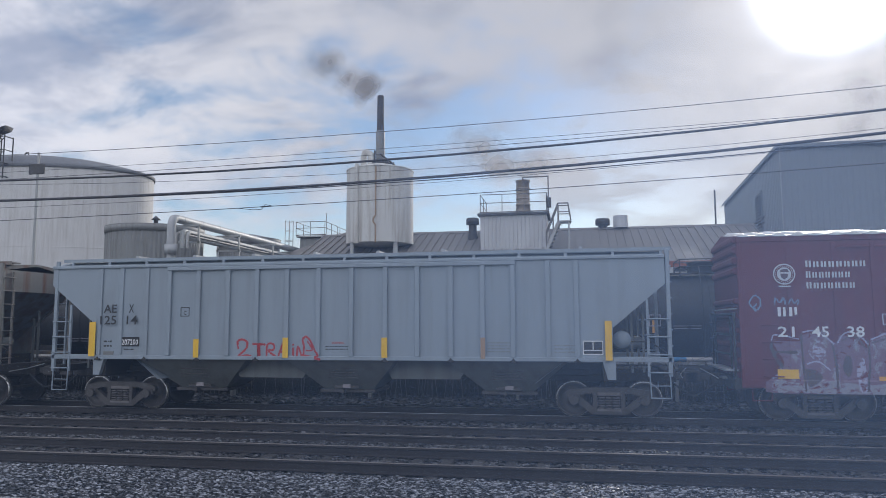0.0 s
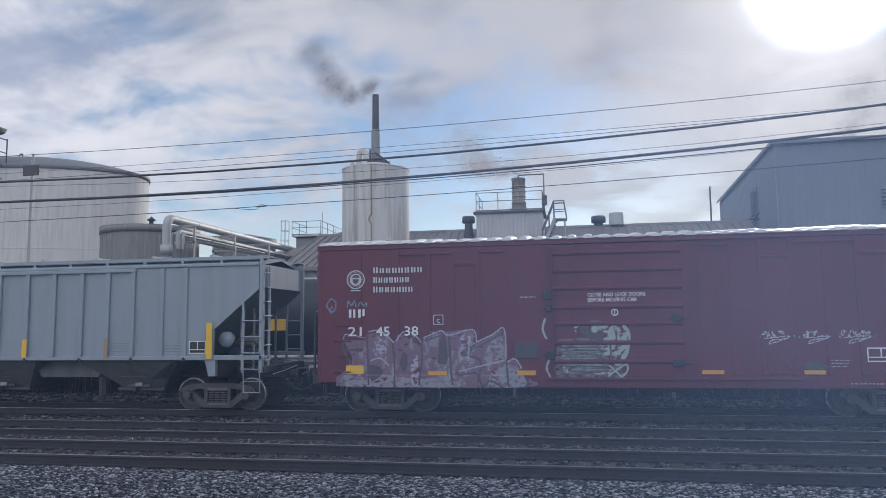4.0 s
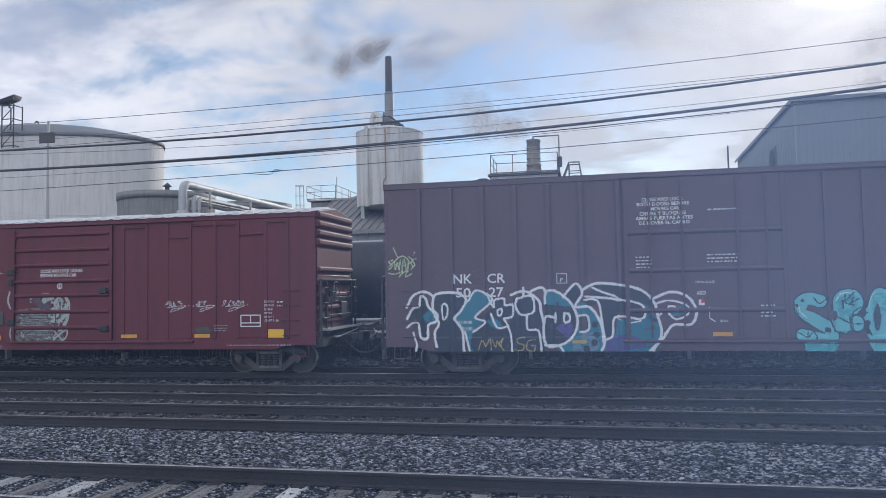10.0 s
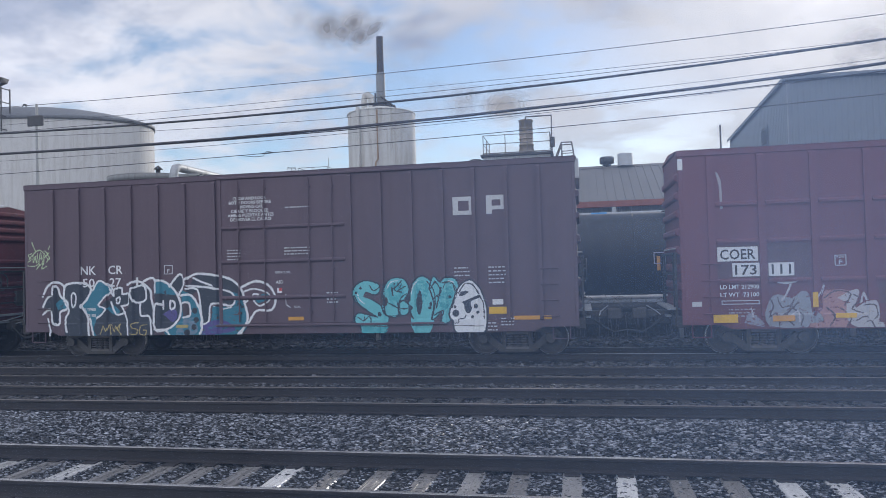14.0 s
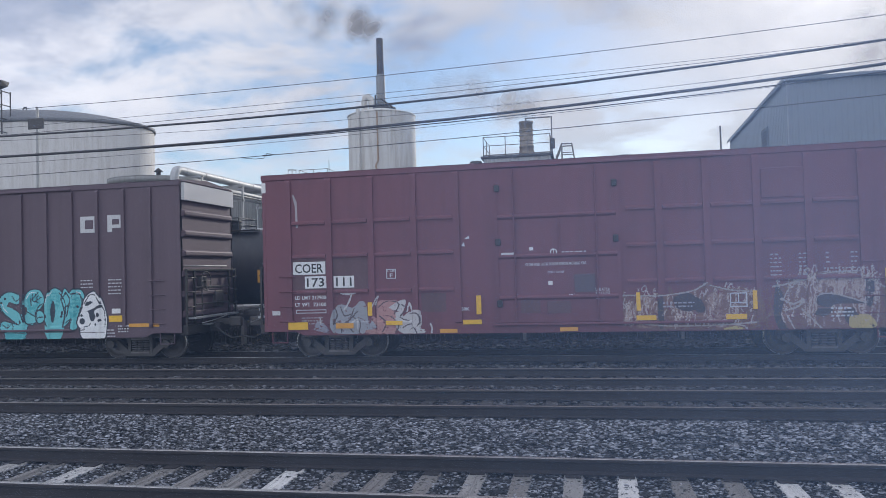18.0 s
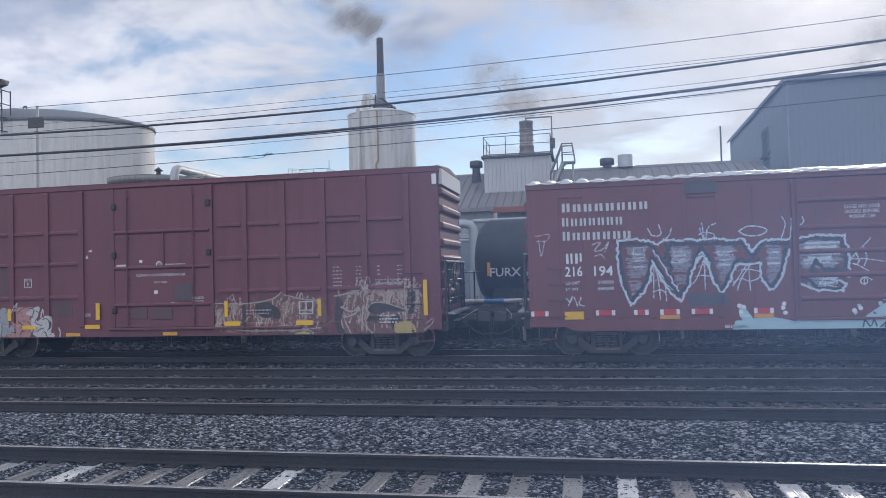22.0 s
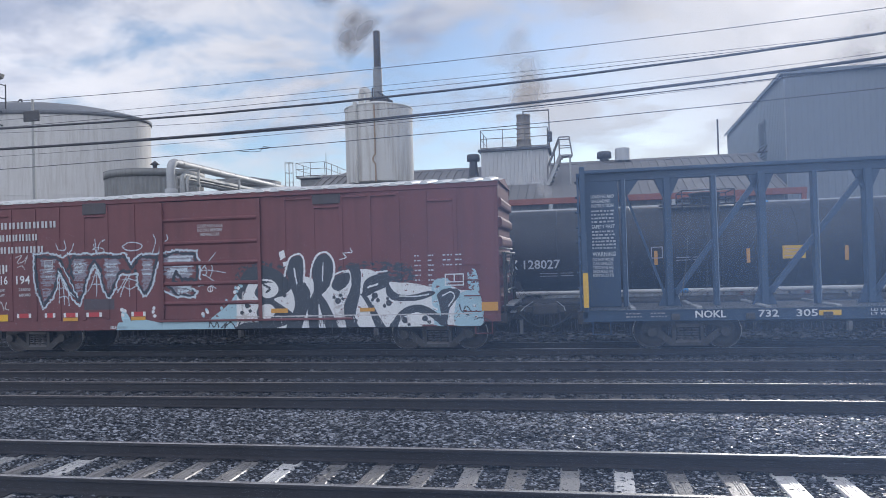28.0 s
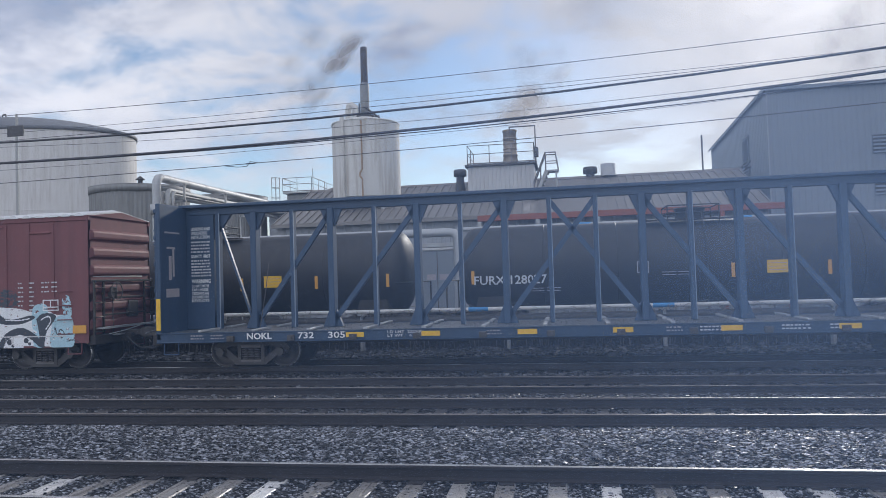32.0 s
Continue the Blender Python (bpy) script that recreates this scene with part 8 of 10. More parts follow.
part("pale_end_band", Shape().box(8.09, 8.19, -1.48, 1.48, 4.45, 4.95), "offwhite", car_b, "pale painted band across the car end")

# ---- third boxcar: maroon, panelled sides ----
C_POSTS = (-7.33, -6.16, -4.97, -3.78, -2.62, 2.53, 3.67, 4.84, 6.01, 7.2)
car_c = boxcar("tall maroon boxcar with square side panels and worn graffiti", 48.5, 8.09, 0.60, 4.99, "maroon", C_POSTS, (-1.62, 1.58), "maroon", 0.13, [(1.15 + 0.455 * k, 0.11) for k in range(8)], (-6.11, 6.38), 0.17, 0.055)
slide_door(car_c, -1.62, 1.58, 0.80, 4.82, "maroon", (3.55, 2.52, 1.45), (-1.1, 0.98))
for a, b in zip((-7.33, -6.16, -4.97, -3.78), (-6.16, -4.97, -3.78, -2.62)):
    for z in (3.62, 2.70, 1.72):
        part("panel_rail", Shape().prism_x([(-SIDE + 0.01, z - 0.05), (-SIDE - 0.052, z - 0.045), (-SIDE - 0.052, z + 0.015), (-SIDE + 0.01, z + 0.065)], a + 0.10, b - 0.10), "maroon", car_c)
for a, b in zip((1.62, 2.53, 3.67, 4.84, 6.01), (2.53, 3.67, 4.84, 6.01, 7.2)):
    for z in (3.65, 2.72, 1.80):
        part("panel_rail", Shape().prism_x([(-SIDE + 0.01, z - 0.05), (-SIDE - 0.052, z - 0.045), (-SIDE - 0.052, z + 0.015), (-SIDE + 0.01, z + 0.065)], a + 0.10, b - 0.10), "maroon", car_c)
part("upper_panel", Shape().box(4.95, 6.0, -SIDE - 0.03, -SIDE, 3.75, 4.48, 0.01), "maroon", car_c)
y = -SIDE - 0.008
for a, b, z0, z1 in ((-7.23, -6.26, 1.76, 2.62), (-6.06, -5.08, 1.76, 2.62), (-3.62, -2.95, 1.12, 1.62)):
    part("touch_up_patch", Shape().box(a, b, -SIDE - 0.004, -SIDE, z0, z1), "maroon_patch", car_c)
part("bare_streak", Shape().prism([(-7.16, 4.42), (-7.07, 4.2), (-7.05, 3.5), (-7.11, 3.5), (-7.13, 4.1), (-7.2, 4.4)], -SIDE - 0.004, -SIDE), "dim", car_c, "pale scrape down the panel")
part("torn_label", Shape().prism([(-2.42, 3.02), (-2.30, 3.10), (-2.28, 3.02)], -SIDE - 0.004, -SIDE).prism([(-2.50, 2.84), (-2.44, 2.94), (-2.40, 2.82)], -SIDE - 0.004, -SIDE), "offwhite", car_c)
for x0, x1, z0, z1 in ((-7.22, -6.28, 2.20, 2.55), (-6.88, -6.25, 1.82, 2.15), (-6.05, -5.47, 1.82, 2.14)):
    patch(car_c, x0, x1, z0, z1, y, "white", "number_panel")
lettering(car_c, "COER", -7.16, 2.25, 0.24, y - 0.010, "dark", 0.82, name="reporting_mark")
lettering(car_c, "173", -6.82, 1.87, 0.23, y - 0.010, "dark", 0.50, name="car_number")
lettering(car_c, "111", -5.98, 1.87, 0.23, y - 0.010, "dark", 0.44, name="car_number")
lettering(car_c, "LD LMT 212900", -7.18, 1.52, 0.10, y, "white", 0.90)
lettering(car_c, "LT WT  73100", -7.18, 1.33, 0.10, y, "white", 0.90)
outline(car_c, -7.16, -6.28, 1.14, 1.24, y, "offwhite", 0.02)
bars(car_c, -7.0, -6.35, 1.0, 3, 0.08, y, "dim", 0.04, 31)
patch(car_c, -7.85, -7.62, 1.10, 1.22, y, "offwhite", "label_plate")
outline(car_c, -4.56, -4.30, 2.03, 2.29, y, "offwhite", 0.02)
lettering(car_c, "F", -4.47, 2.07, 0.10, y, "offwhite", 0.08, name="plate_letter")
lettering(car_c, "PLATE", -4.53, 2.21, 0.045, y, "offwhite", 0.2, name="plate_letter")
lettering(car_c, "60K", -2.55, 1.14, 0.09, y, "offwhite", 0.22)
yd = -SIDE - 0.044
lettering(car_c, "CLOSE AND LOCK DOORS BEFORE MOVING CAR", -0.83, 2.26, 0.075, yd, "offwhite", 1.55)
lettering(car_c, "OPEN  CLOSE", -0.27, 2.06, 0.055, yd, "offwhite", 0.42)
lettering(car_c, "SEAL", 0.24, 1.42, 0.09, yd, "white", 0.26)
patch(car_c, 0.12, 0.21, 1.45, 1.47, yd, "white", "arrow_bar")
for k, (w, wd) in enumerate((("UNLATCH", 0.36), ("TO CLOSE", 0.36), ("DOOR", 0.22))):
    lettering(car_c, w, 0.92, 1.58 - 0.1 * k, 0.075, yd, "offwhite", wd)
part("round_mark", Shape().lathe([(0.065, 0), (0.09, 0)], 20, "y", (-0.10, yd - 0.001, 2.60)).box(-0.11, -0.09, yd - 0.002, yd, 2.52, 2.68), "white", car_c)
bars(car_c, 0.1, 0.75, 2.58, 1, 0.1, yd, "offwhite", 0.035, 33)
patch(car_c, -1.45, -1.12, 2.50, 2.62, yd, "offwhite", "label_plate")
patch(car_c, -0.72, -0.62, 2.66, 2.74, yd, "white", "label_plate")
patch(car_c, -0.26, -0.15, 1.76, 1.86, yd, "white", "label_plate")
part("door_bar", Shape().box(0.02, 0.07, -SIDE - 0.075, -SIDE - 0.035, 2.55, 3.5, 0.008), "maroon", car_c)
for x0, x1, z0, z1, m in ((-0.98, -0.48, 1.05, 1.38, "maroon_patch"), (0.40, 0.92, 1.56, 2.02, "dusk_plate"), (-0.30, 0.30, 1.03, 1.34, "maroon_patch")):
    part("door_plate", Shape().box(x0, x1, yd - 0.014, yd + 0.005, z0, z1, 0.004), m, car_c)
for x, z in ((-1.52, 4.3), (-1.52, 2.9), (-1.52, 1.3), (1.46, 4.3), (1.46, 2.9)):
    part("door_hinge", Shape().box(x - 0.07, x + 0.07, -SIDE - 0.11, -SIDE - 0.03, z - 0.09, z + 0.09, 0.02), "end_iron", car_c)
yr = -SIDE - 0.058
for x0, x1, z0, z1, m in ((-5.09, -4.97, 1.05, 1.41, "yellow"), (-2.14, -2.01, 1.04, 1.53, "yellow"), (-2.50, -2.01, 0.78, 0.90, "yellow"), (-7.37, -6.8, 0.70, 0.90, "yellow"), (-4.6, -4.14, 0.79, 0.90, "yellow"), (-6.0, -5.5, 0.72, 0.86, "amber"), (-3.13, -2.66, 0.57, 0.67, "amber"),
                          (0.0, 0.45, 0.57, 0.67, "amber"), (1.91, 2.01, 1.06, 1.52, "yellow"), (1.90, 2.38, 0.82, 0.94, "yellow"), (4.03, 4.51, 0.81, 0.94, "yellow"), (4.66, 4.76, 1.05, 1.51, "yellow"), (7.62, 7.73, 1.03, 1.97, "yellow")):
    patch(car_c, x0, x1, z0, z1, yr, m, "yellow_reflector")
outline(car_c, 4.13, 4.53, 1.11, 1.46, yr, "offwhite", 0.025, True)
bars(car_c, 5.1, 5.35, 2.35, 6, 0.1, y, "dim", 0.045, 35)
bars(car_c, 5.75, 5.95, 2.35, 6, 0.1, y, "dim", 0.045, 36)
bars(car_c, 6.35, 6.45, 2.35, 3, 0.11, y, "dim", 0.045, 37)
bars(car_c, 6.9, 7.05, 2.35, 3, 0.11, y, "dim", 0.045, 38)
bars(car_c, 6.3, 7.1, 1.98, 2, 0.08, y, "dim", 0.045, 39)
bars(car_c, 6.4, 6.9, 1.02, 3, 0.09, yr, "offwhite", 0.05, 40)
bars(car_c, 2.55, 3.3, 1.22, 2, 0.09, yr, "dim", 0.05, 41)
for x in (-8.03, 7.98):
    patch(car_c, x - 0.06, x + 0.06, 4.50, 4.78, -SIDE - 0.02, "white", "corner_patch")
C_FIT = [(x, 0.17, 0.057) for x in C_POSTS]
g = Spray(-6.7, -2.95, 0.56, 1.8)
g.fill([(-6.08, 0.6), (-6.18, 0.83), (-6.07, 1.22), (-5.86, 1.37), (-5.54, 1.28), (-5.3, 1.45), (-5.14, 1.28), (-5.2, 0.58)], 2, None, 0, True, 0.2)
g.fill([(-6.65, 0.68), (-6.54, 0.91), (-6.34, 0.83), (-6.18, 0.6)], 6, None, 0, True, 0.5)
g.fill([(-4.84, 0.61), (-4.85, 1.35), (-4.59, 1.46), (-4.2, 1.39), (-4.34, 1.03), (-4.36, 0.57)], 3, None, 0, True, 0.3)
g.fill([(-5.2, 0.58), (-4.94, 1.04), (-4.71, 0.58)], 3, None, 0, True, 0.8)
g.fill([(-4.53, 1.26), (-4.2, 1.44), (-4.04, 1.41), (-4.15, 1.03), (-3.89, 1.17), (-3.65, 1.14), (-3.68, 0.64), (-4.15, 0.57), (-4.35, 0.8), (-4.34, 1.11)], 1, None, 0, True, 0.3)
g.fill([(-5.16, 0.66), (-5.25, 0.89), (-5.02, 0.95), (-4.87, 0.73)], 2, None, 0, True, 0.4)
g.fill([(-3.91, 0.56), (-3.62, 0.68), (-3.53, 0.62), (-3.59, 0.54)], 1, None, 0, True, 0.4)
g.line([(-6.03, 1.25), (-5.97, 1.06), (-6.08, 0.83), (-5.91, 0.9), (-5.85, 0.62)], 0.030, 4)
g.line([(-5.87, 1.29), (-5.77, 1.06), (-5.57, 1.08), (-5.68, 0.82), (-5.52, 0.62)], 0.030, 4)
g.line([(-5.5, 1.24), (-5.54, 1.05), (-5.32, 0.86), (-5.36, 0.62)], 0.030, 4)
g.line([(-5.75, 0.87), (-5.61, 0.96), (-5.41, 1.17)], 0.030, 4)
g.line([(-4.82, 1.27), (-4.56, 1.43), (-4.24, 1.36), (-4.37, 1.09)], 0.030, 4)
g.line([(-4.79, 1.04), (-4.6, 0.85), (-4.71, 0.61)], 0.030, 4)
g.line([(-4.47, 1.03), (-4.25, 0.78), (-4.35, 0.6)], 0.030, 4)
g.line([(-4.17, 1.33), (-4.02, 1.21), (-4.21, 1), (-3.9, 0.87)], 0.030, 4)
g.line([(-3.96, 1.08), (-3.73, 1.08), (-3.68, 0.83), (-3.9, 0.69)], 0.030, 4)
g.line([(-4.13, 0.72), (-3.9, 0.81), (-3.75, 0.56)], 0.030, 4)
g.line([(-5.01, 1.23), (-4.81, 1.58), (-4.88, 1.35)], 0.030, 1)
g.line([(-3.89, 1.2), (-3.95, 1.36), (-4.02, 1.15)], 0.045, 1)
g.fill([(-5.87, 1.73), (-5.41, 1.73), (-5.44, 1.65), (-5.66, 1.61), (-5.86, 1.65)], 5, None, 0, False, 0)
g.line([(-5.56, 1.61), (-5.67, 1.36), (-5.77, 1.24)], 0.045, 1)
g.line([(-6.47, 1.04), (-6.44, 0.85)], 0.030, 1)
g.line([(-3.39, 0.8), (-3.34, 0.68), (-3.37, 0.56)], 0.045, 1)
g.line([(-5.55, 0.87), (-5.41, 0.96), (-5.39, 0.71)], 0.038, 1)
for q in [(-3.9, 0.9), (-3.81, 0.78)]:
    g.dot(*q, 0.061, 1)
g.put(car_c, "graffiti_piece", ("chalk", "grey", "pink", "dusk", "white", "silver"), posts=C_FIT, label="faded pink and grey graffiti letters")
g = Spray(1, 7.95, 0.56, 2.1)
g.fill([(1.19, 1.18), (1.67, 1.47), (2.46, 1.43), (3.25, 1.55), (3.60, 1.74), (3.88, 1.60), (4.76, 1.48), (4.82, 0.61), (3.09, 0.55), (1.59, 0.67)], 2, None, 0, True, 0.75)
g.fill([(5.31, 0.54), (5.25, 1.32), (5.44, 1.68), (5.90, 1.87), (6.66, 1.93), (7.24, 1.84), (7.61, 1.53), (7.67, 0.97), (7.58, 0.56), (6.05, 0.51)], 2, None, 0, True, 0.5)
g.fill([(1.59, 0.94), (1.83, 1.32), (2.38, 1.36), (2.46, 0.70), (1.67, 0.67)], 1, None, 0, True, 1.0)
g.fill([(3.47, 0.68), (3.60, 1.36), (4.04, 1.50), (4.07, 0.67)], 1, None, 0, True, 1.0)
g.fill([(6.05, 1.45), (6.35, 1.74), (7.12, 1.75), (7.50, 1.42), (7.12, 1.31), (6.35, 1.44)], 1, None, 0, True, 1.0)
dashes(g, 1.5, 3.6, 0.62, 1.4, 60, 0.026, 3)
dashes(g, 3.5, 4.7, 0.62, 1.5, 40, 0.026, 3)
dashes(g, 5.3, 7.5, 0.62, 1.85, 90, 0.028, 3)
dashes(g, 1.5, 7.5, 0.6, 1.5, 60, 0.045, 2)
dashes(g, 5.5, 7.4, 1.45, 1.9, 24, 0.028, 3)
g.fill([(2.81, 1.38), (3.09, 1.48), (3.31, 1.40), (3.41, 1.14), (3.17, 1.02), (2.85, 1.13)], 5, None, 0, True, 0.1)
g.fill([(3.28, 1.41), (3.47, 1.29), (3.55, 1.03), (3.34, 1.02)], 5, None, 0, True, 0)
g.fill([(6.08, 1.29), (6.35, 1.40), (6.81, 1.30), (7.15, 1.14), (6.60, 1.14), (6.35, 1.06), (6.12, 1.14)], 5, None, 0, True, 0)
g.fill([(6.02, 0.90), (6.14, 1.03), (6.45, 1.01), (6.29, 0.85)], 5, None, 0, True, 0)
g.fill([(5.21, 1.68), (5.38, 1.32), (5.30, 0.87), (5.44, 0.54), (5.25, 0.54), (5.13, 0.95)], 5, None, 0, True, 0.1)
g.fill([(2.43, 1.39), (2.55, 1.41), (2.55, 0.68), (2.43, 0.68)], 5, None, 0, True, 0.4)
g.fill([(6.66, 0.96), (6.89, 1.06), (7.04, 0.84), (7.19, 0.61), (6.81, 0.62)], 5, None, 0, True, 0.3)
g.fill([(7.19, 1.72), (7.39, 1.68), (7.33, 1.13), (7.18, 1.13)], 5, None, 0, True, 0.5)
g.line([(1.04, 1.17), (1.35, 1.40), (1.64, 1.45), (2.46, 1.42), (3.25, 1.52), (3.61, 1.72)], 0.035, 4)
g.line([(3.69, 1.65), (4.16, 1.53), (4.73, 1.47)], 0.030, 4)
g.line([(5.13, 1.58), (5.59, 1.67), (5.82, 1.76)], 0.040, 4)
g.line([(5.38, 1.29), (5.56, 1.58), (6.17, 1.85), (6.97, 1.87), (7.61, 1.53)], 0.030, 4)
g.line([(5.31, 1.29), (5.59, 1.16), (5.83, 1.26), (5.68, 1.09), (5.38, 1.00)], 0.050, 4)
g.line([(5.44, 0.87), (5.59, 0.54)], 0.040, 4)
g.line([(5.77, 1.04), (6.08, 0.68), (6.23, 0.53)], 0.040, 4)
g.line([(1.00, 1.14), (1.51, 0.85), (2.46, 0.68), (3.72, 0.67), (4.73, 0.73)], 0.030, 4)
g.line([(2.05, 1.60), (2.14, 1.69), (2.17, 1.59), (2.08, 1.53), (2.05, 1.60)], 0.022, 4)
g.line([(6.05, 1.15), (6.17, 1.36), (6.51, 1.38), (7.19, 1.16)], 0.030, 4)
g.line([(3.88, 0.63), (4.04, 0.68), (4.42, 0.65), (4.51, 0.55)], 0.030, 4)
g.line([(7.67, 0.82), (7.85, 0.94), (7.82, 0.79), (7.61, 0.65)], 0.025, 4)
g.line([(1.51, 1.49), (1.83, 0.71)], 0.022, 4)
g.line([(1.07, 1.30), (1.51, 1.10)], 0.022, 4)
g.fill([(6.81, 0.84), (7.21, 0.88), (7.39, 0.68), (7.33, 0.57), (6.84, 0.57)], 6, None, 0, True, 0.4)
g.fill([(3.97, 0.59), (4.23, 0.64), (4.42, 0.59), (4.38, 0.51), (4.01, 0.52)], 6, None, 0, True, 0.4)
g.line([(8.01, 1.95), (7.97, 1.81), (8.09, 1.9), (7.95, 1.96), (8.02, 2.01)], 0.022, 4)
g.line([(7.94, 1.72), (8.06, 1.61), (7.93, 1.54), (8.08, 1.47), (7.94, 1.34)], 0.022, 4)
g.line([(7.94, 1.2), (8.07, 1.27), (7.98, 1)], 0.022, 4)
g.put(car_c, "graffiti_piece", ("rosewood", "umber", "cream", "bone", "smoke", "gold"), posts=C_FIT, label="brown and chalky graffiti letters along the sill")
part("pale_end_band", Shape().box(8.09, 8.18, -1.48, 1.48, 4.5, 4.92), "offwhite", car_c, "pale painted band across the car end")

# ---- fourth boxcar: red-brown, white and blue graffiti ----
D_POSTS = (-7.28, -6.57, -5.75, -4.95, -4.13, -3.36, -2.5, 2.1, 2.95, 3.75, 4.55, 5.35, 6.1, 6.9)
car_d = boxcar("red-brown boxcar with a silver roof and black-white-blue graffiti", 66.95, 8.04, 0.62, 4.36, "red_d", D_POSTS, (-1.66, 1.42), "roof", 0.2, [(1.2 + 0.518 * k, 0.16) for k in range(6)], (-6.1, 6.25), 0.10, 0.022)
for a, b, z in ((-7.28, -6.57, 3.95), (-4.13, -3.36, 3.83), (2.95, 3.75, 3.8), (6.1, 6.9, 3.85)):
    part("pocket_panel", Shape().box(a + 0.05, b - 0.05, -SIDE - 0.014, -SIDE, 0.92, z, 0.006), "red_d", car_d)
for a, b, z in ((-7.28, -6.57, 3.97), (-4.13, -3.36, 3.85), (2.1, 2.95, 4.08), (2.95, 3.75, 3.82), (3.75, 4.55, 4.08), (4.55, 5.35, 4.08), (6.1, 6.9, 3.87)):
    part("panel_ledge", Shape().prism_x([(-SIDE + 0.005, z), (-SIDE - 0.05, z), (-SIDE - 0.05, z + 0.025), (-SIDE + 0.005, z + 0.06)], a + 0.05, b - 0.05), "red_d", car_d)
slide_door(car_d, -1.66, 1.42, 0.84, 4.18, "red_d", (3.66, 3.0, 2.42, 1.85, 1.3), (-1.55,))
y = -SIDE - 0.028
name_bars(car_d, -7.16, 3.60, ((2.2, 8), (1.56, 7), (1.76, 7)), 0.21, y)
part("initial_bars", Shape().box(-7.07, -7.01, y - 0.004, y, 2.28, 2.54).box(-6.96, -6.91, y - 0.004, y, 2.28, 2.54).box(-6.84, -6.78, y - 0.004, y, 2.28, 2.54).box(-6.73, -6.68, y - 0.004, y, 2.33, 2.54), "white", car_d)
lettering(car_d, "216", -7.11, 1.96, 0.24, y, "white", 0.44, name="car_number")
lettering(car_d, "194", -6.38, 1.96, 0.24, y, "white", 0.47, name="car_number")
lettering(car_d, "LD LMT", -7.10, 1.75, 0.075, y, "offwhite", 0.36)
lettering(car_d, "218000", -6.30, 1.75, 0.085, y, "offwhite", 0.40)
lettering(car_d, "LT WT", -7.10, 1.59, 0.075, y, "offwhite", 0.32)
lettering(car_d, "68000", -6.30, 1.59, 0.085, y, "offwhite", 0.40)
outline(car_d, -5.40, -5.13, 2.37, 2.64, y - 0.008, "offwhite", 0.02)
for k, (w, x, wd) in enumerate((("CLOSE AND LOCK", -0.49, 0.80), ("DOORS BEFORE", -0.48, 0.76), ("MOVING CAR", -0.38, 0.58))):
    lettering(car_d, w, x, 3.42 - 0.12 * k, 0.085, y - 0.014, "offwhite", wd)
part("round_mark", Shape().lathe([(0.065, 0), (0.09, 0)], 20, "y", (-0.12, y - 0.016, 1.68)).box(-0.13, -0.11, y - 0.018, y - 0.014, 1.60, 1.76), "white", car_d)
for x0, x1 in ((-8.0, -7.56), (-6.37, -5.89), (-5.43, -5.08), (-4.80, -4.33), (-4.05, -3.55), (-2.6, -2.15)):
    p = patch(car_d, x0 + 0.08, x1 - 0.08, 0.95, 1.08, y, "redref", "red_reflector")
    part("white_end", Shape().box(x0, x0 + 0.08, y - 0.006, y, 0.95, 1.08).box(x1 - 0.08, x1, y - 0.006, y, 0.95, 1.08), "white", p)
for x0, x1, z0, z1, m in ((-7.15, -6.67, 0.86, 1.06, "yellow"), (-4.81, -4.33, 0.84, 0.94, "amber"), (-2.6, -2.15, 0.84, 0.94, "amber"), (7.55, 7.98, 0.95, 1.18, "amber"), (1.69, 2.18, 0.98, 1.10, "amber"), (4.24, 4.65, 0.98, 1.08, "amber")):
    patch(car_d, x0, x1, z0, z1, y - 0.009, m)
outline(car_d, 6.59, 7.10, 1.62, 1.94, y - 0.009, "white", 0.03, True)
bars(car_d, 5.78, 5.95, 2.42, 7, 0.13, y - 0.009, "offwhite", 0.05, 51)
bars(car_d, 6.15, 6.3, 2.42, 7, 0.13, y - 0.009, "offwhite", 0.05, 52)
bars(car_d, 6.55, 6.8, 2.42, 3, 0.13, y - 0.009, "offwhite", 0.05, 53)
bars(car_d, 6.88, 7.05, 2.42, 3, 0.13, y - 0.009, "offwhite", 0.05, 54)
lettering(car_d, "RELEASE ROD", -3.28, 0.60, 0.075, y, "white", 0.52)
for a, b in ((-4.13, -3.36), (2.95, 3.75)):
    part("square_patch", Shape().box(a, b, -SIDE - 0.035, -SIDE, 3.93, 4.26, 0.01), "grey_patch", car_d)
D_FIT = [(-6.925, 0.61, 0.018), (-3.745, 0.67, 0.018), (3.35, 0.70, 0.018), (6.5, 0.70, 0.018)] + [(x, 0.10, 0.024) for x in D_POSTS] + [(-0.12, 2.98, 0.040)]
g = Spray(-6.1, 0.75, 1.02, 3.5)
streaks(g, -5.57, -5.05, 1.93, 2.65, 17, 0.045, 2)
streaks(g, -5.54, -5.19, 1.53, 1.92, 5, 0.045, 2)
streaks(g, -5.48, -5.11, 2.06, 2.56, 4, 0.030, 1)
streaks(g, -4.56, -3.97, 2.03, 2.65, 15, 0.045, 2)
streaks(g, -4.44, -4.09, 1.66, 2.04, 5, 0.045, 2)
streaks(g, -4.53, -4.04, 2.18, 2.57, 5, 0.030, 1)
streaks(g, -3.45, -2.95, 2.01, 2.62, 16, 0.061, 2)
streaks(g, -3.42, -3.01, 2.08, 2.54, 6, 0.030, 1)
streaks(g, -3.36, -3.14, 1.68, 2.02, 6, 0.045, 2)
streaks(g, -2.29, -1.88, 1.95, 2.58, 12, 0.061, 2)
streaks(g, -2.25, -1.93, 2.06, 2.51, 5, 0.030, 1)
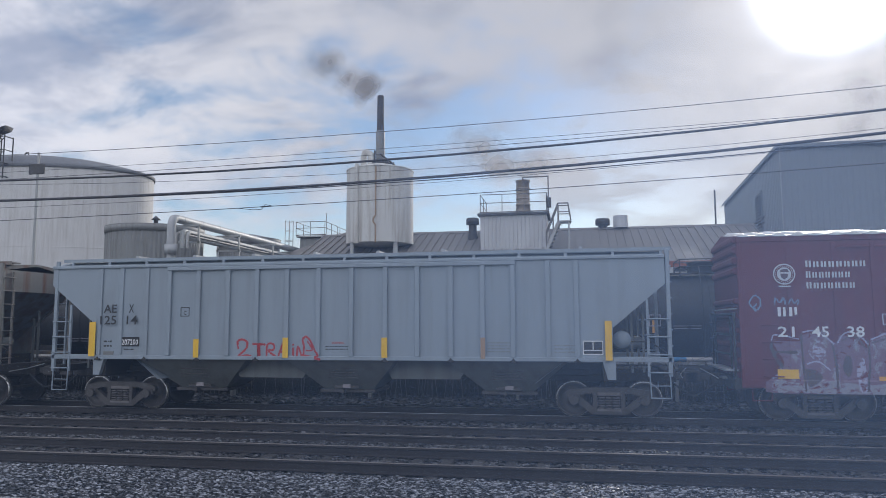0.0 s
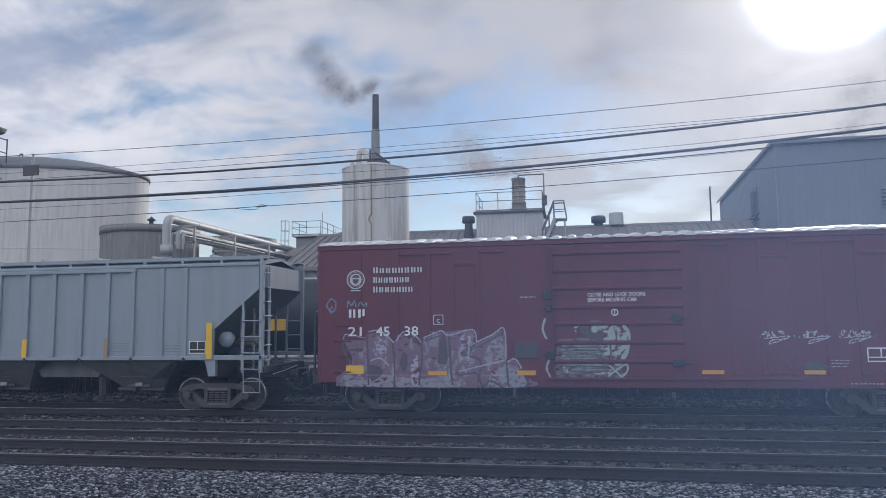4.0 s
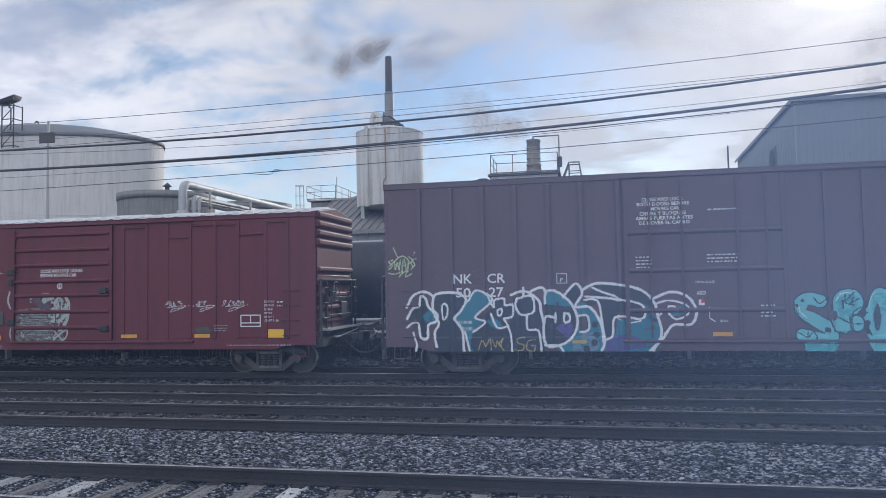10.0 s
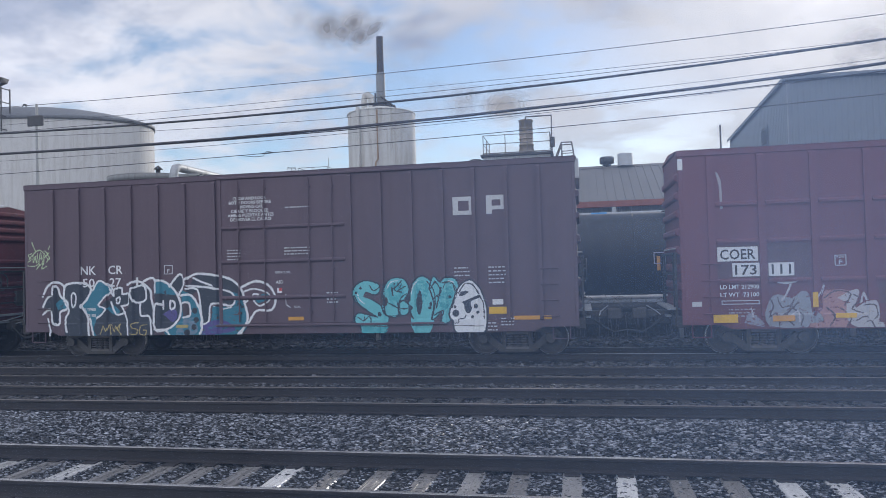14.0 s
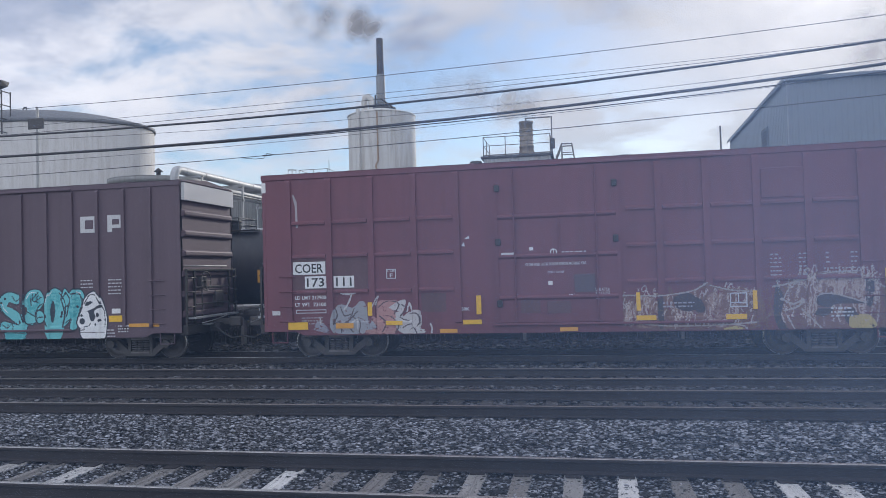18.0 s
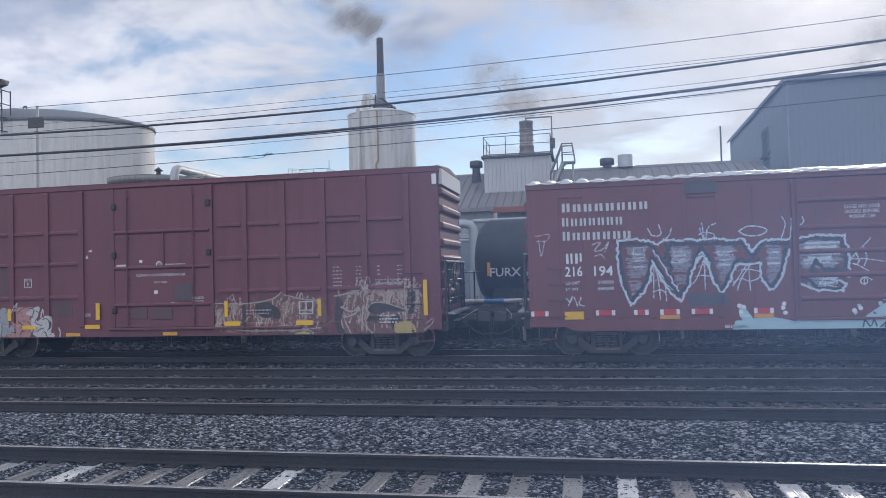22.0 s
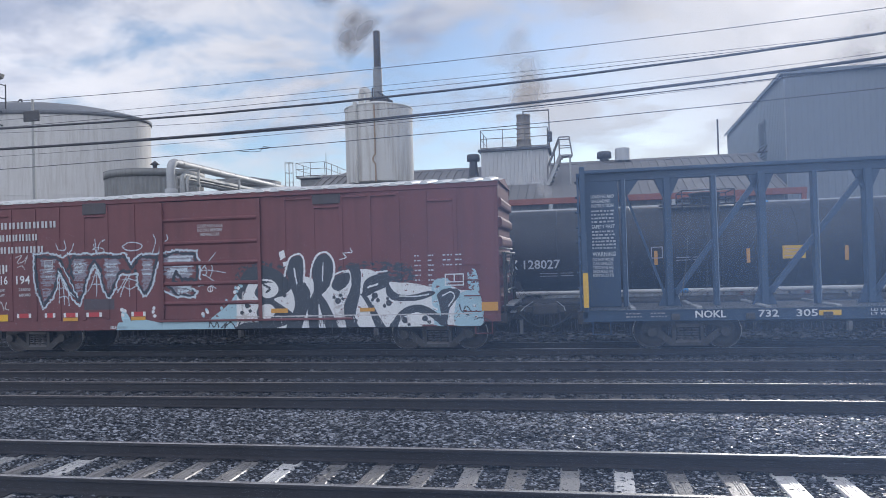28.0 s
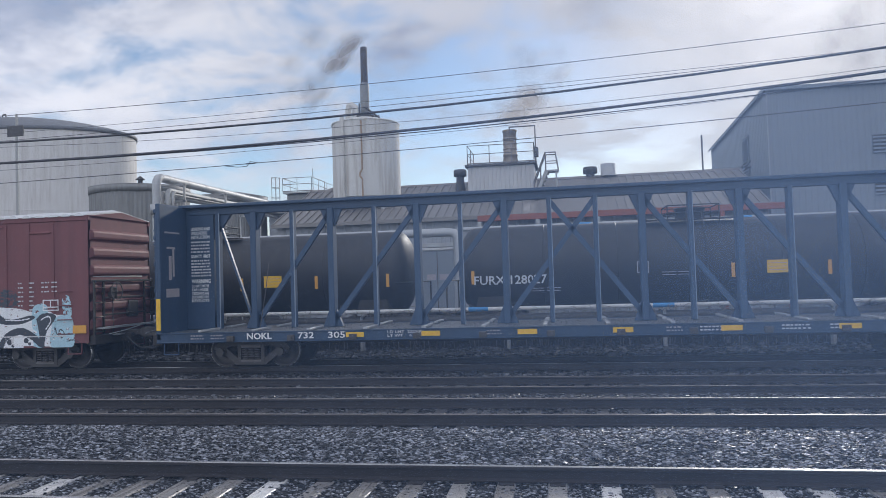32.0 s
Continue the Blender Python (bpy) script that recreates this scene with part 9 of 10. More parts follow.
streaks(g, -2.26, -2.03, 1.66, 1.96, 6, 0.045, 2)
streaks(g, -1.56, -0.59, 2.04, 2.68, 22, 0.076, 2)
streaks(g, -1.47, -0.62, 2.1, 2.62, 9, 0.045, 1)
streaks(g, -1.47, -0.78, 1.6, 1.85, 7, 0.061, 2)
g.fill([(-5.54, 1.31), (-5.39, 1.61), (-5.12, 1.72), (-5.31, 1.48)], 2, None, 0, True, 0.5)
ragged(g, [(-5.73, 2.75), (-5.72, 2.38), (-5.67, 1.84), (-5.55, 1.49), (-5.48, 1.3), (-5.15, 1.69), (-5.03, 2.06), (-4.96, 2.39), (-4.7, 1.93), (-4.49, 1.59), (-4.3, 1.41), (-4.13, 1.7), (-4.03, 2.06), (-3.87, 2.36), (-3.73, 2.47), (-3.57, 2.2), (-3.47, 1.79), (-3.33, 1.57), (-3.18, 1.77), (-3.05, 2.1), (-2.9, 2.27), (-2.64, 2.24)], 0.083, 3)
ragged(g, [(-2.45, 2.26), (-2.38, 1.84), (-2.24, 1.63), (-2.14, 1.6), (-1.98, 1.84), (-1.89, 2.16), (-1.79, 2.54), (-1.78, 2.64), (-2.33, 2.64), (-2.58, 2.32), (-2.78, 2.66), (-3.66, 2.68), (-4.47, 2.71), (-4.66, 2.35)], 0.083, 3)
ragged(g, [(-5.73, 2.75), (-5.03, 2.72), (-4.91, 2.63), (-4.61, 2.11), (-4.34, 1.5)], 0.076, 3)
ragged(g, [(-3.98, 2.33), (-3.76, 2.6), (-3.55, 2.29)], 0.076, 3)
ragged(g, [(-4.62, 2.7), (-4.57, 2.35), (-4.48, 2.07)], 0.076, 3)
ragged(g, [(-1.55, 2.65), (-1.25, 2.73), (-0.57, 2.68), (-0.5, 2.24), (-0.53, 2.01)], 0.076, 3)
ragged(g, [(-0.51, 1.98), (-0.98, 1.96), (-1.19, 2.2), (-1.25, 1.94), (-1.06, 1.79), (-0.57, 1.63), (-0.63, 1.51), (-1.14, 1.55), (-1.47, 1.82), (-1.58, 1.97), (-1.58, 1.61)], 0.076, 3)
g.line([(-1.16, 2.2), (-1.26, 1.97), (-1.18, 1.82)], 0.091, 3)
ragged(g, [(-5.79, 2.84), (-5.78, 2.38), (-5.75, 1.83), (-5.62, 1.43), (-5.48, 1.18), (-5.09, 1.62), (-4.98, 1.98), (-4.95, 2.3), (-4.74, 1.82), (-4.5, 1.47), (-4.29, 1.28), (-4.09, 1.63), (-3.99, 2), (-3.84, 2.28), (-3.73, 2.37), (-3.61, 2.17), (-3.53, 1.75), (-3.33, 1.46), (-3.14, 1.71), (-3.01, 2.04), (-2.89, 2.17), (-2.59, 2.15), (-2.4, 2.17)], 0.052, 1)
ragged(g, [(-5.77, 2.84), (-5.36, 2.86), (-5.03, 2.8), (-4.81, 2.72), (-4.65, 2.82), (-4.11, 2.79), (-3.64, 2.79), (-2.78, 2.76), (-2.58, 2.46), (-2.36, 2.73), (-1.74, 2.73)], 0.052, 1)
ragged(g, [(-2.42, 2.17), (-2.42, 1.82), (-2.24, 1.53), (-2.13, 1.51), (-1.94, 1.79), (-1.84, 2.13), (-1.73, 2.49)], 0.052, 1)
ragged(g, [(-4.91, 2.54), (-4.62, 2.05), (-4.34, 1.53)], 0.038, 1)
ragged(g, [(-3.95, 2.21), (-3.75, 2.46), (-3.58, 2.2)], 0.038, 1)
ragged(g, [(-1.62, 2.71), (-1.25, 2.8), (-0.51, 2.78), (-0.43, 2.45), (-0.42, 1.97)], 0.052, 1)
ragged(g, [(-1.64, 1.86), (-1.53, 1.65), (-1.16, 1.47), (-0.58, 1.46), (-0.52, 1.63), (-0.99, 1.81)], 0.052, 1)
streaks(g, -1.13, -0.69, 1.57, 1.86, 9, 0.030, 1)
g.line([(-4.92, 2.17), (-4.83, 1.9), (-4.78, 1.32)], 0.023, 1)
g.line([(-4.89, 2.17), (-4.68, 1.82), (-4.63, 1.29)], 0.023, 1)
g.line([(-4.92, 2.11), (-4.94, 1.37)], 0.023, 1)
g.line([(-4.99, 1.78), (-4.83, 1.81), (-4.65, 1.71), (-4.46, 1.56)], 0.023, 1)
g.line([(-4.97, 1.51), (-4.78, 1.57), (-4.62, 1.47)], 0.023, 1)
g.line([(-3.7, 2.35), (-3.87, 1.88), (-4, 1.7)], 0.023, 1)
g.line([(-3.7, 2.35), (-3.71, 1.57)], 0.023, 1)
g.line([(-3.7, 2.35), (-3.53, 1.87)], 0.023, 1)
g.line([(-3.83, 2.12), (-3.69, 2.17), (-3.57, 2.08)], 0.023, 1)
g.line([(-3.93, 1.88), (-3.7, 1.9), (-3.5, 1.84)], 0.023, 1)
g.line([(-2.71, 2.15), (-3.05, 1.64)], 0.023, 1)
g.line([(-2.68, 2.15), (-2.66, 1.5)], 0.023, 1)
g.line([(-2.62, 2.15), (-2.83, 1.85), (-2.96, 1.53)], 0.023, 1)
g.line([(-2.91, 2), (-2.68, 2.03), (-2.44, 1.96)], 0.023, 1)
g.line([(-3.05, 1.71), (-2.84, 1.8), (-2.66, 1.73), (-2.42, 1.82)], 0.023, 1)
g.line([(-5.03, 3.12), (-4.93, 2.93), (-4.71, 2.96), (-4.77, 3.2)], 0.023, 1)
g.line([(-4.65, 2.8), (-4.52, 2.92), (-4.46, 3.1)], 0.023, 1)
g.line([(-3.79, 3.08), (-3.69, 2.77), (-3.74, 3.2)], 0.023, 1)
g.line([(-3.66, 2.77), (-3.59, 3.07), (-3.4, 3.18)], 0.023, 1)
g.line([(-3.45, 2.77), (-3.47, 2.92), (-3.72, 2.96), (-3.81, 2.9)], 0.023, 1)
g.line([(-1.91, 2.75), (-1.81, 3.08), (-1.87, 3.28)], 0.023, 1)
g.line([(-1.7, 2.77), (-1.66, 3.23)], 0.023, 1)
g.line([(-1.52, 3.03), (-1.4, 3.14), (-1.43, 3.26)], 0.023, 1)
g.line([(-2.88, 2.96), (-2.68, 3.07), (-2.41, 3.06), (-2.23, 2.97), (-2.39, 2.85), (-2.69, 2.85), (-2.88, 2.96)], 0.030, 1)
g.line([(-0.38, 2.23), (-0.18, 2.43), (0.06, 2.69)], 0.023, 1)
g.line([(-0.38, 2.21), (-0.04, 2.2), (0.35, 2.13)], 0.023, 1)
g.line([(-0.41, 2.12), (-0.19, 2.03), (-0.02, 1.91)], 0.023, 1)
g.line([(-0.29, 2.38), (-0.21, 2.17), (-0.3, 2.06)], 0.023, 1)
g.line([(-0.12, 2.52), (-0.04, 2.23), (-0.13, 2)], 0.023, 1)
g.line([(-0.48, 1.77), (-0.19, 1.82), (0.06, 1.7)], 0.023, 1)
g.fill([(-4.13, 1.48), (-3.15, 1.46), (-3.16, 1.15), (-4.13, 1.16)], 4, None, 0, False, 0)
g.put(car_d, "graffiti_piece", ("ice", "silver", "navy", "dusk"), posts=D_FIT, label="ragged black and silver graffiti letters with webs")
g = Spray(-3.3, 8, 0.56, 2.85)
g.fill([(-0.45, 0.53), (-0.23, 0.76), (0.06, 0.98), (0.38, 1.21), (0.62, 1.49), (0.82, 1.7), (1, 1.77), (1.05, 1.2), (1, 0.51)], 2, None, 0, True, 0.2)
g.fill([(-3.1, 0.55), (-3.04, 0.77), (-2.71, 0.81), (-2.26, 0.87), (-1.75, 0.77), (-1.09, 0.77), (-0.44, 0.79), (0.62, 0.83), (1.04, 0.83), (1.03, 0.51)], 2, None, 0, False, 0)
g.fill([(-2.88, 1.19), (-2.95, 0.94), (-2.79, 0.73), (-2.57, 0.69), (-2.71, 0.96)], 2, None, 0, True, 0)
g.fill([(0.62, 1.67), (0.73, 2.23), (1.37, 2.44), (2.08, 2.24), (2.22, 1.78)], 3, None, 0, True, 1.15)
g.fill([(3.51, 1.82), (3.72, 2.23), (4.38, 2.33), (5.17, 2.29), (5.67, 2.17), (5.73, 1.66), (4.22, 1.67)], 3, None, 0, True, 1.1)
g.fill([(5.17, 1.68), (5.20, 2.16), (5.57, 2.18), (5.67, 1.66)], 3, None, 0, True, 0.8)
g.fill([(0.66, 0.46), (0.69, 1.59), (0.92, 1.97), (1.55, 1.89), (2.08, 1.79), (2.58, 1.98), (3.15, 1.83), (3.60, 1.94), (3.95, 2.09), (4.57, 2.10), (5.01, 1.79), (5.72, 1.71), (6.30, 1.59), (6.74, 1.62), (6.97, 1.51), (7.36, 1.38), (7.46, 0.59), (6.74, 0.59), (5.92, 0.60), (5.87, 0.40)], 1, None, 0, True, 0.12)
g.fill([(3.51, 1.50), (3.90, 1.61), (3.90, 0.84), (3.54, 0.85)], 4, None, 0, True, 1.1)
g.fill([(0.66, 0.91), (1.19, 0.96), (1.28, 0.46), (0.66, 0.46)], 4, None, 0, True, 1.1)
g.fill([(6.27, 0.60), (6.23, 1.63), (6.52, 1.83), (6.74, 1.70), (6.70, 1.09), (6.58, 0.59)], 2, None, 0, True, 0.35)
g.fill([(6.92, 1.39), (7.24, 1.50), (7.52, 1.34), (7.55, 0.59), (6.83, 0.60)], 2, None, 0, True, 0.25)
g.fill([(7.18, 1.96), (7.40, 2.04), (7.49, 1.49), (7.24, 1.47)], 2, None, 0, True, 0.9)
g.fill([(0.78, 1.89), (1.01, 2.22), (1.55, 2.28), (2.01, 2.07), (2.28, 1.70), (2.05, 1.46), (1.76, 1.35), (2.12, 1.11), (2.37, 0.87), (2.12, 0.65), (1.62, 0.54), (1.37, 0.62), (1.26, 1.03), (1.40, 1.26), (1.21, 1.53), (1.32, 1.80), (1.05, 1.81), (0.82, 1.38), (0.66, 1.59)], 3, None, 0, True, 0)
g.fill([(1.37, 1.76), (1.69, 1.82), (1.90, 1.68), (1.83, 1.48), (1.55, 1.39), (1.33, 1.56)], 1, None, 0, True, 0)
g.fill([(1.33, 1.19), (1.65, 1.22), (1.81, 1.02), (1.58, 0.79), (1.40, 0.89)], 1, None, 0, True, 0)
g.line([(1.44, 1.90), (1.73, 1.85), (1.87, 1.65), (1.73, 1.45), (1.51, 1.52), (1.55, 1.69), (1.69, 1.65)], 0.050, 1)
g.line([(1.48, 1.76), (1.65, 1.65), (1.55, 1.56)], 0.060, 3)
g.fill([(0.51, 0.48), (0.83, 0.70), (1.40, 0.72), (1.76, 0.55), (1.19, 0.44)], 3, None, 0, True, 0)
g.fill([(2.14, 2.10), (2.26, 2.44), (2.53, 2.54), (2.65, 2.34), (2.67, 1.85), (2.83, 1.48), (2.67, 0.87), (2.47, 0.44), (2.08, 0.45), (2.37, 1.17), (2.26, 1.70)], 3, None, 0, True, 0)
g.line([(2.10, 2.00), (2.22, 2.43), (2.40, 2.57), (2.58, 2.56), (2.67, 2.34), (2.65, 1.82)], 0.055, 1)
g.line([(2.37, 2.19), (2.44, 1.78)], 0.040, 1)
g.fill([(2.80, 0.44), (2.74, 1.19), (2.94, 1.58), (2.90, 2.17), (3.06, 2.49), (3.33, 2.55), (3.51, 2.30), (3.47, 1.82), (3.29, 1.57), (3.08, 1.31), (3.04, 0.44)], 3, None, 0, True, 0)
g.fill([(3.04, 1.58), (3.33, 1.21), (3.65, 0.43), (3.33, 0.43), (3.12, 1.02)], 3, None, 0, True, 0)
g.line([(2.83, 1.81), (2.90, 2.25), (3.10, 2.57), (3.37, 2.58), (3.54, 2.27), (3.49, 1.82)], 0.055, 1)
g.line([(3.22, 2.32), (3.19, 1.83)], 0.030, 1)
g.fill([(3.44, 1.69), (3.58, 1.95), (3.94, 2.03), (3.94, 1.77), (3.69, 1.56), (3.51, 1.59)], 3, None, 0, True, 0)
g.line([(3.40, 1.63), (3.54, 1.98), (3.90, 2.09), (4.01, 1.99)], 0.045, 1)
g.fill([(3.94, 2.25), (4.26, 2.14), (4.24, 1.47), (4.10, 0.84), (4.26, 0.42), (3.90, 0.43), (3.79, 1.13), (4.01, 1.71)], 3, None, 0, True, 0)
g.fill([(4.30, 1.44), (4.38, 1.79), (4.66, 1.95), (5.04, 1.98), (5.04, 1.67), (4.70, 1.52), (4.46, 1.40)], 3, None, 0, True, 0)
g.line([(4.27, 1.41), (4.35, 1.79), (4.63, 2.00), (5.01, 2.05)], 0.045, 1)
g.line([(4.48, 1.63), (4.73, 1.71)], 0.050, 1)
g.fill([(4.22, 1.48), (4.44, 1.15), (4.73, 0.42), (5.01, 0.41), (4.76, 0.86), (4.48, 1.34)], 3, None, 0, True, 0)
g.fill([(5.01, 1.79), (5.23, 1.47), (5.64, 1.40), (6.17, 1.50), (6.30, 1.41), (5.83, 1.25), (5.17, 1.27), (4.96, 1.51)], 3, None, 0, True, 0)
g.line([(5.35, 1.38), (5.79, 1.36), (6.14, 1.41)], 0.030, 1)
g.fill([(4.98, 0.41), (5.17, 0.82), (5.48, 1.06), (5.89, 1.14), (6.30, 0.96), (6.64, 0.61), (6.45, 0.59), (6.19, 0.80), (5.79, 0.93), (5.40, 0.78), (5.20, 0.41)], 3, None, 0, True, 0)
g.line([(5.07, 0.66), (5.42, 1.05), (5.89, 1.21), (6.36, 1.01)], 0.040, 1)
g.fill([(6.36, 1.38), (6.55, 1.54), (6.92, 1.53), (6.96, 1.36), (6.70, 1.02), (6.61, 0.61), (6.50, 0.61), (6.44, 1.02)], 3, None, 0, True, 0)
g.line([(6.52, 1.37), (6.74, 1.46), (6.83, 1.33), (6.67, 1.09)], 0.035, 1)
g.line([(0.87, 1.58), (0.83, 1.16), (0.98, 0.73)], 0.040, 4)
g.dot(0.98, 1.19, 0.070, 3)
g.dot(0.82, 1.00, 0.055, 3)
g.dot(1.07, 1.05, 0.050, 3)
g.dot(2.58, 1.34, 0.085, 3)
g.dot(2.46, 1.48, 0.050, 3)
g.dot(2.72, 1.41, 0.045, 3)
g.dot(3.62, 1.28, 0.085, 3)
g.dot(3.70, 1.43, 0.050, 3)
g.dot(3.51, 1.38, 0.050, 3)
g.dot(3.76, 1.33, 0.040, 3)
g.dot(4.66, 1.40, 0.085, 3)
g.dot(4.74, 1.28, 0.055, 3)
g.dot(4.59, 1.29, 0.045, 3)
g.dot(5.04, 1.20, 0.080, 3)
g.dot(4.92, 1.12, 0.050, 3)
g.dot(5.01, 1.32, 0.045, 3)
g.dot(5.48, 0.73, 0.085, 3)
g.dot(5.59, 0.62, 0.050, 3)
g.dot(6.03, 0.77, 0.080, 3)
g.dot(6.14, 0.68, 0.050, 3)
g.dot(4.11, 0.74, 0.050, 3)
g.dot(4.01, 0.68, 0.045, 3)
g.dot(2.08, 1.46, 0.060, 3)
g.dot(1.98, 1.56, 0.040, 3)
g.dot(1.16, 0.64, 0.050, 3)
g.dot(6.34, 0.80, 0.050, 3)
g.line([(2.83, 0.62), (2.90, 0.76), (2.97, 0.62), (3.04, 0.76), (3.12, 0.60)], 0.026, 3)
g.line([(3.19, 0.76), (3.19, 0.60)], 0.026, 3)
g.line([(3.29, 0.60), (3.31, 0.76), (3.44, 0.75), (3.29, 0.68)], 0.026, 3)
g.line([(3.47, 0.59), (3.51, 0.75), (3.62, 0.69), (3.49, 0.64)], 0.026, 3)
g.line([(6.96, 1.12), (7.03, 0.93), (7.14, 1.08), (7.27, 0.93)], 0.026, 3)
g.line([(6.92, 0.85), (7.05, 0.90), (7.21, 0.84)], 0.026, 3)
g.line([(7.36, 0.73), (7.55, 0.77), (7.77, 0.69)], 0.026, 3)
for q in range(26):
    x = 1.0 + 5.9 * tag_rng.random()
    g.line([(x, 0.88), (x + 0.01, 0.88 - 0.3 * tag_rng.random())], 0.014, 4, False)
g.line([(0.6, 0.885), (7.3, 0.885)], 0.030, 4, False)
for q in [(0.65, 1.7), (0.77, 1.8), (0.68, 1.6), (0.82, 1.74), (0.36, 1.35), (0.3, 1.27), (0.21, 1.14), (-0.34, 0.93), (-0.25, 1.1)]:
    g.dot(*q, 0.045, 2)
for q in [(-2.93, 1.14), (-2.89, 0.99), (-2.82, 1.11), (-1.9, 1.17), (-1.88, 0.95), (-1.93, 1.07), (0.73, 1.69), (0.62, 1.58), (-0.36, 0.99), (-0.22, 1.04)]:
    g.dot(*q, 0.053, 1)
g.line([(-0.18, 0.61), (-0.14, 0.75), (-0.03, 0.61), (0.06, 0.75), (0.11, 0.61)], 0.038, 3)
g.line([(0.19, 0.58), (0.34, 0.72), (0.28, 0.58), (0.48, 0.75), (0.64, 0.57), (0.76, 0.74)], 0.038, 3)
g.fill([(1.93, 2.65), (2.1, 2.71), (2.14, 2.51), (1.98, 2.43)], 1, None, 0, False, 0)
g.fill([(2.06, 2.37), (2.17, 2.39), (2.19, 2.28), (2.08, 2.25)], 1, None, 0, False, 0)
g.line([(3.69, 2.4), (3.88, 2.45), (3.81, 2.57), (4.04, 2.59), (3.99, 2.7)], 0.023, 1)
g.put(car_d, "graffiti_piece", ("white", "pale", "slate_black", "chalk"), posts=D_FIT, label="black, white and sky-blue graffiti letters")
g = Spray(-7.95, -5.9, 1.15, 3.2)
g.line([(-6.4, 2.75), (-6.2, 2.8), (-6.35, 2.6), (-6.15, 2.62), (-6.0, 2.8), (-6.1, 2.55)], 0.025, 1).line([(-6.35, 2.45), (-6.2, 2.5), (-6.1, 2.38)], 0.025, 1)
g.line([(-7.1, 1.4), (-7.0, 1.3), (-6.95, 1.45), (-7.05, 1.2)], 0.03, 1).line([(-6.9, 1.42), (-6.82, 1.2)], 0.03, 1).line([(-6.72, 1.42), (-6.78, 1.25), (-6.66, 1.2)], 0.03, 1)
g.line([(-7.85, 3.0), (-7.5, 3.05), (-7.55, 2.9), (-7.8, 2.88)], 0.018, 1).line([(-7.75, 2.9), (-7.7, 2.5), (-7.6, 2.88)], 0.018, 1)
g.put(car_d, "graffiti_tag", ("chalk",), posts=D_FIT, label="small white marker tags")


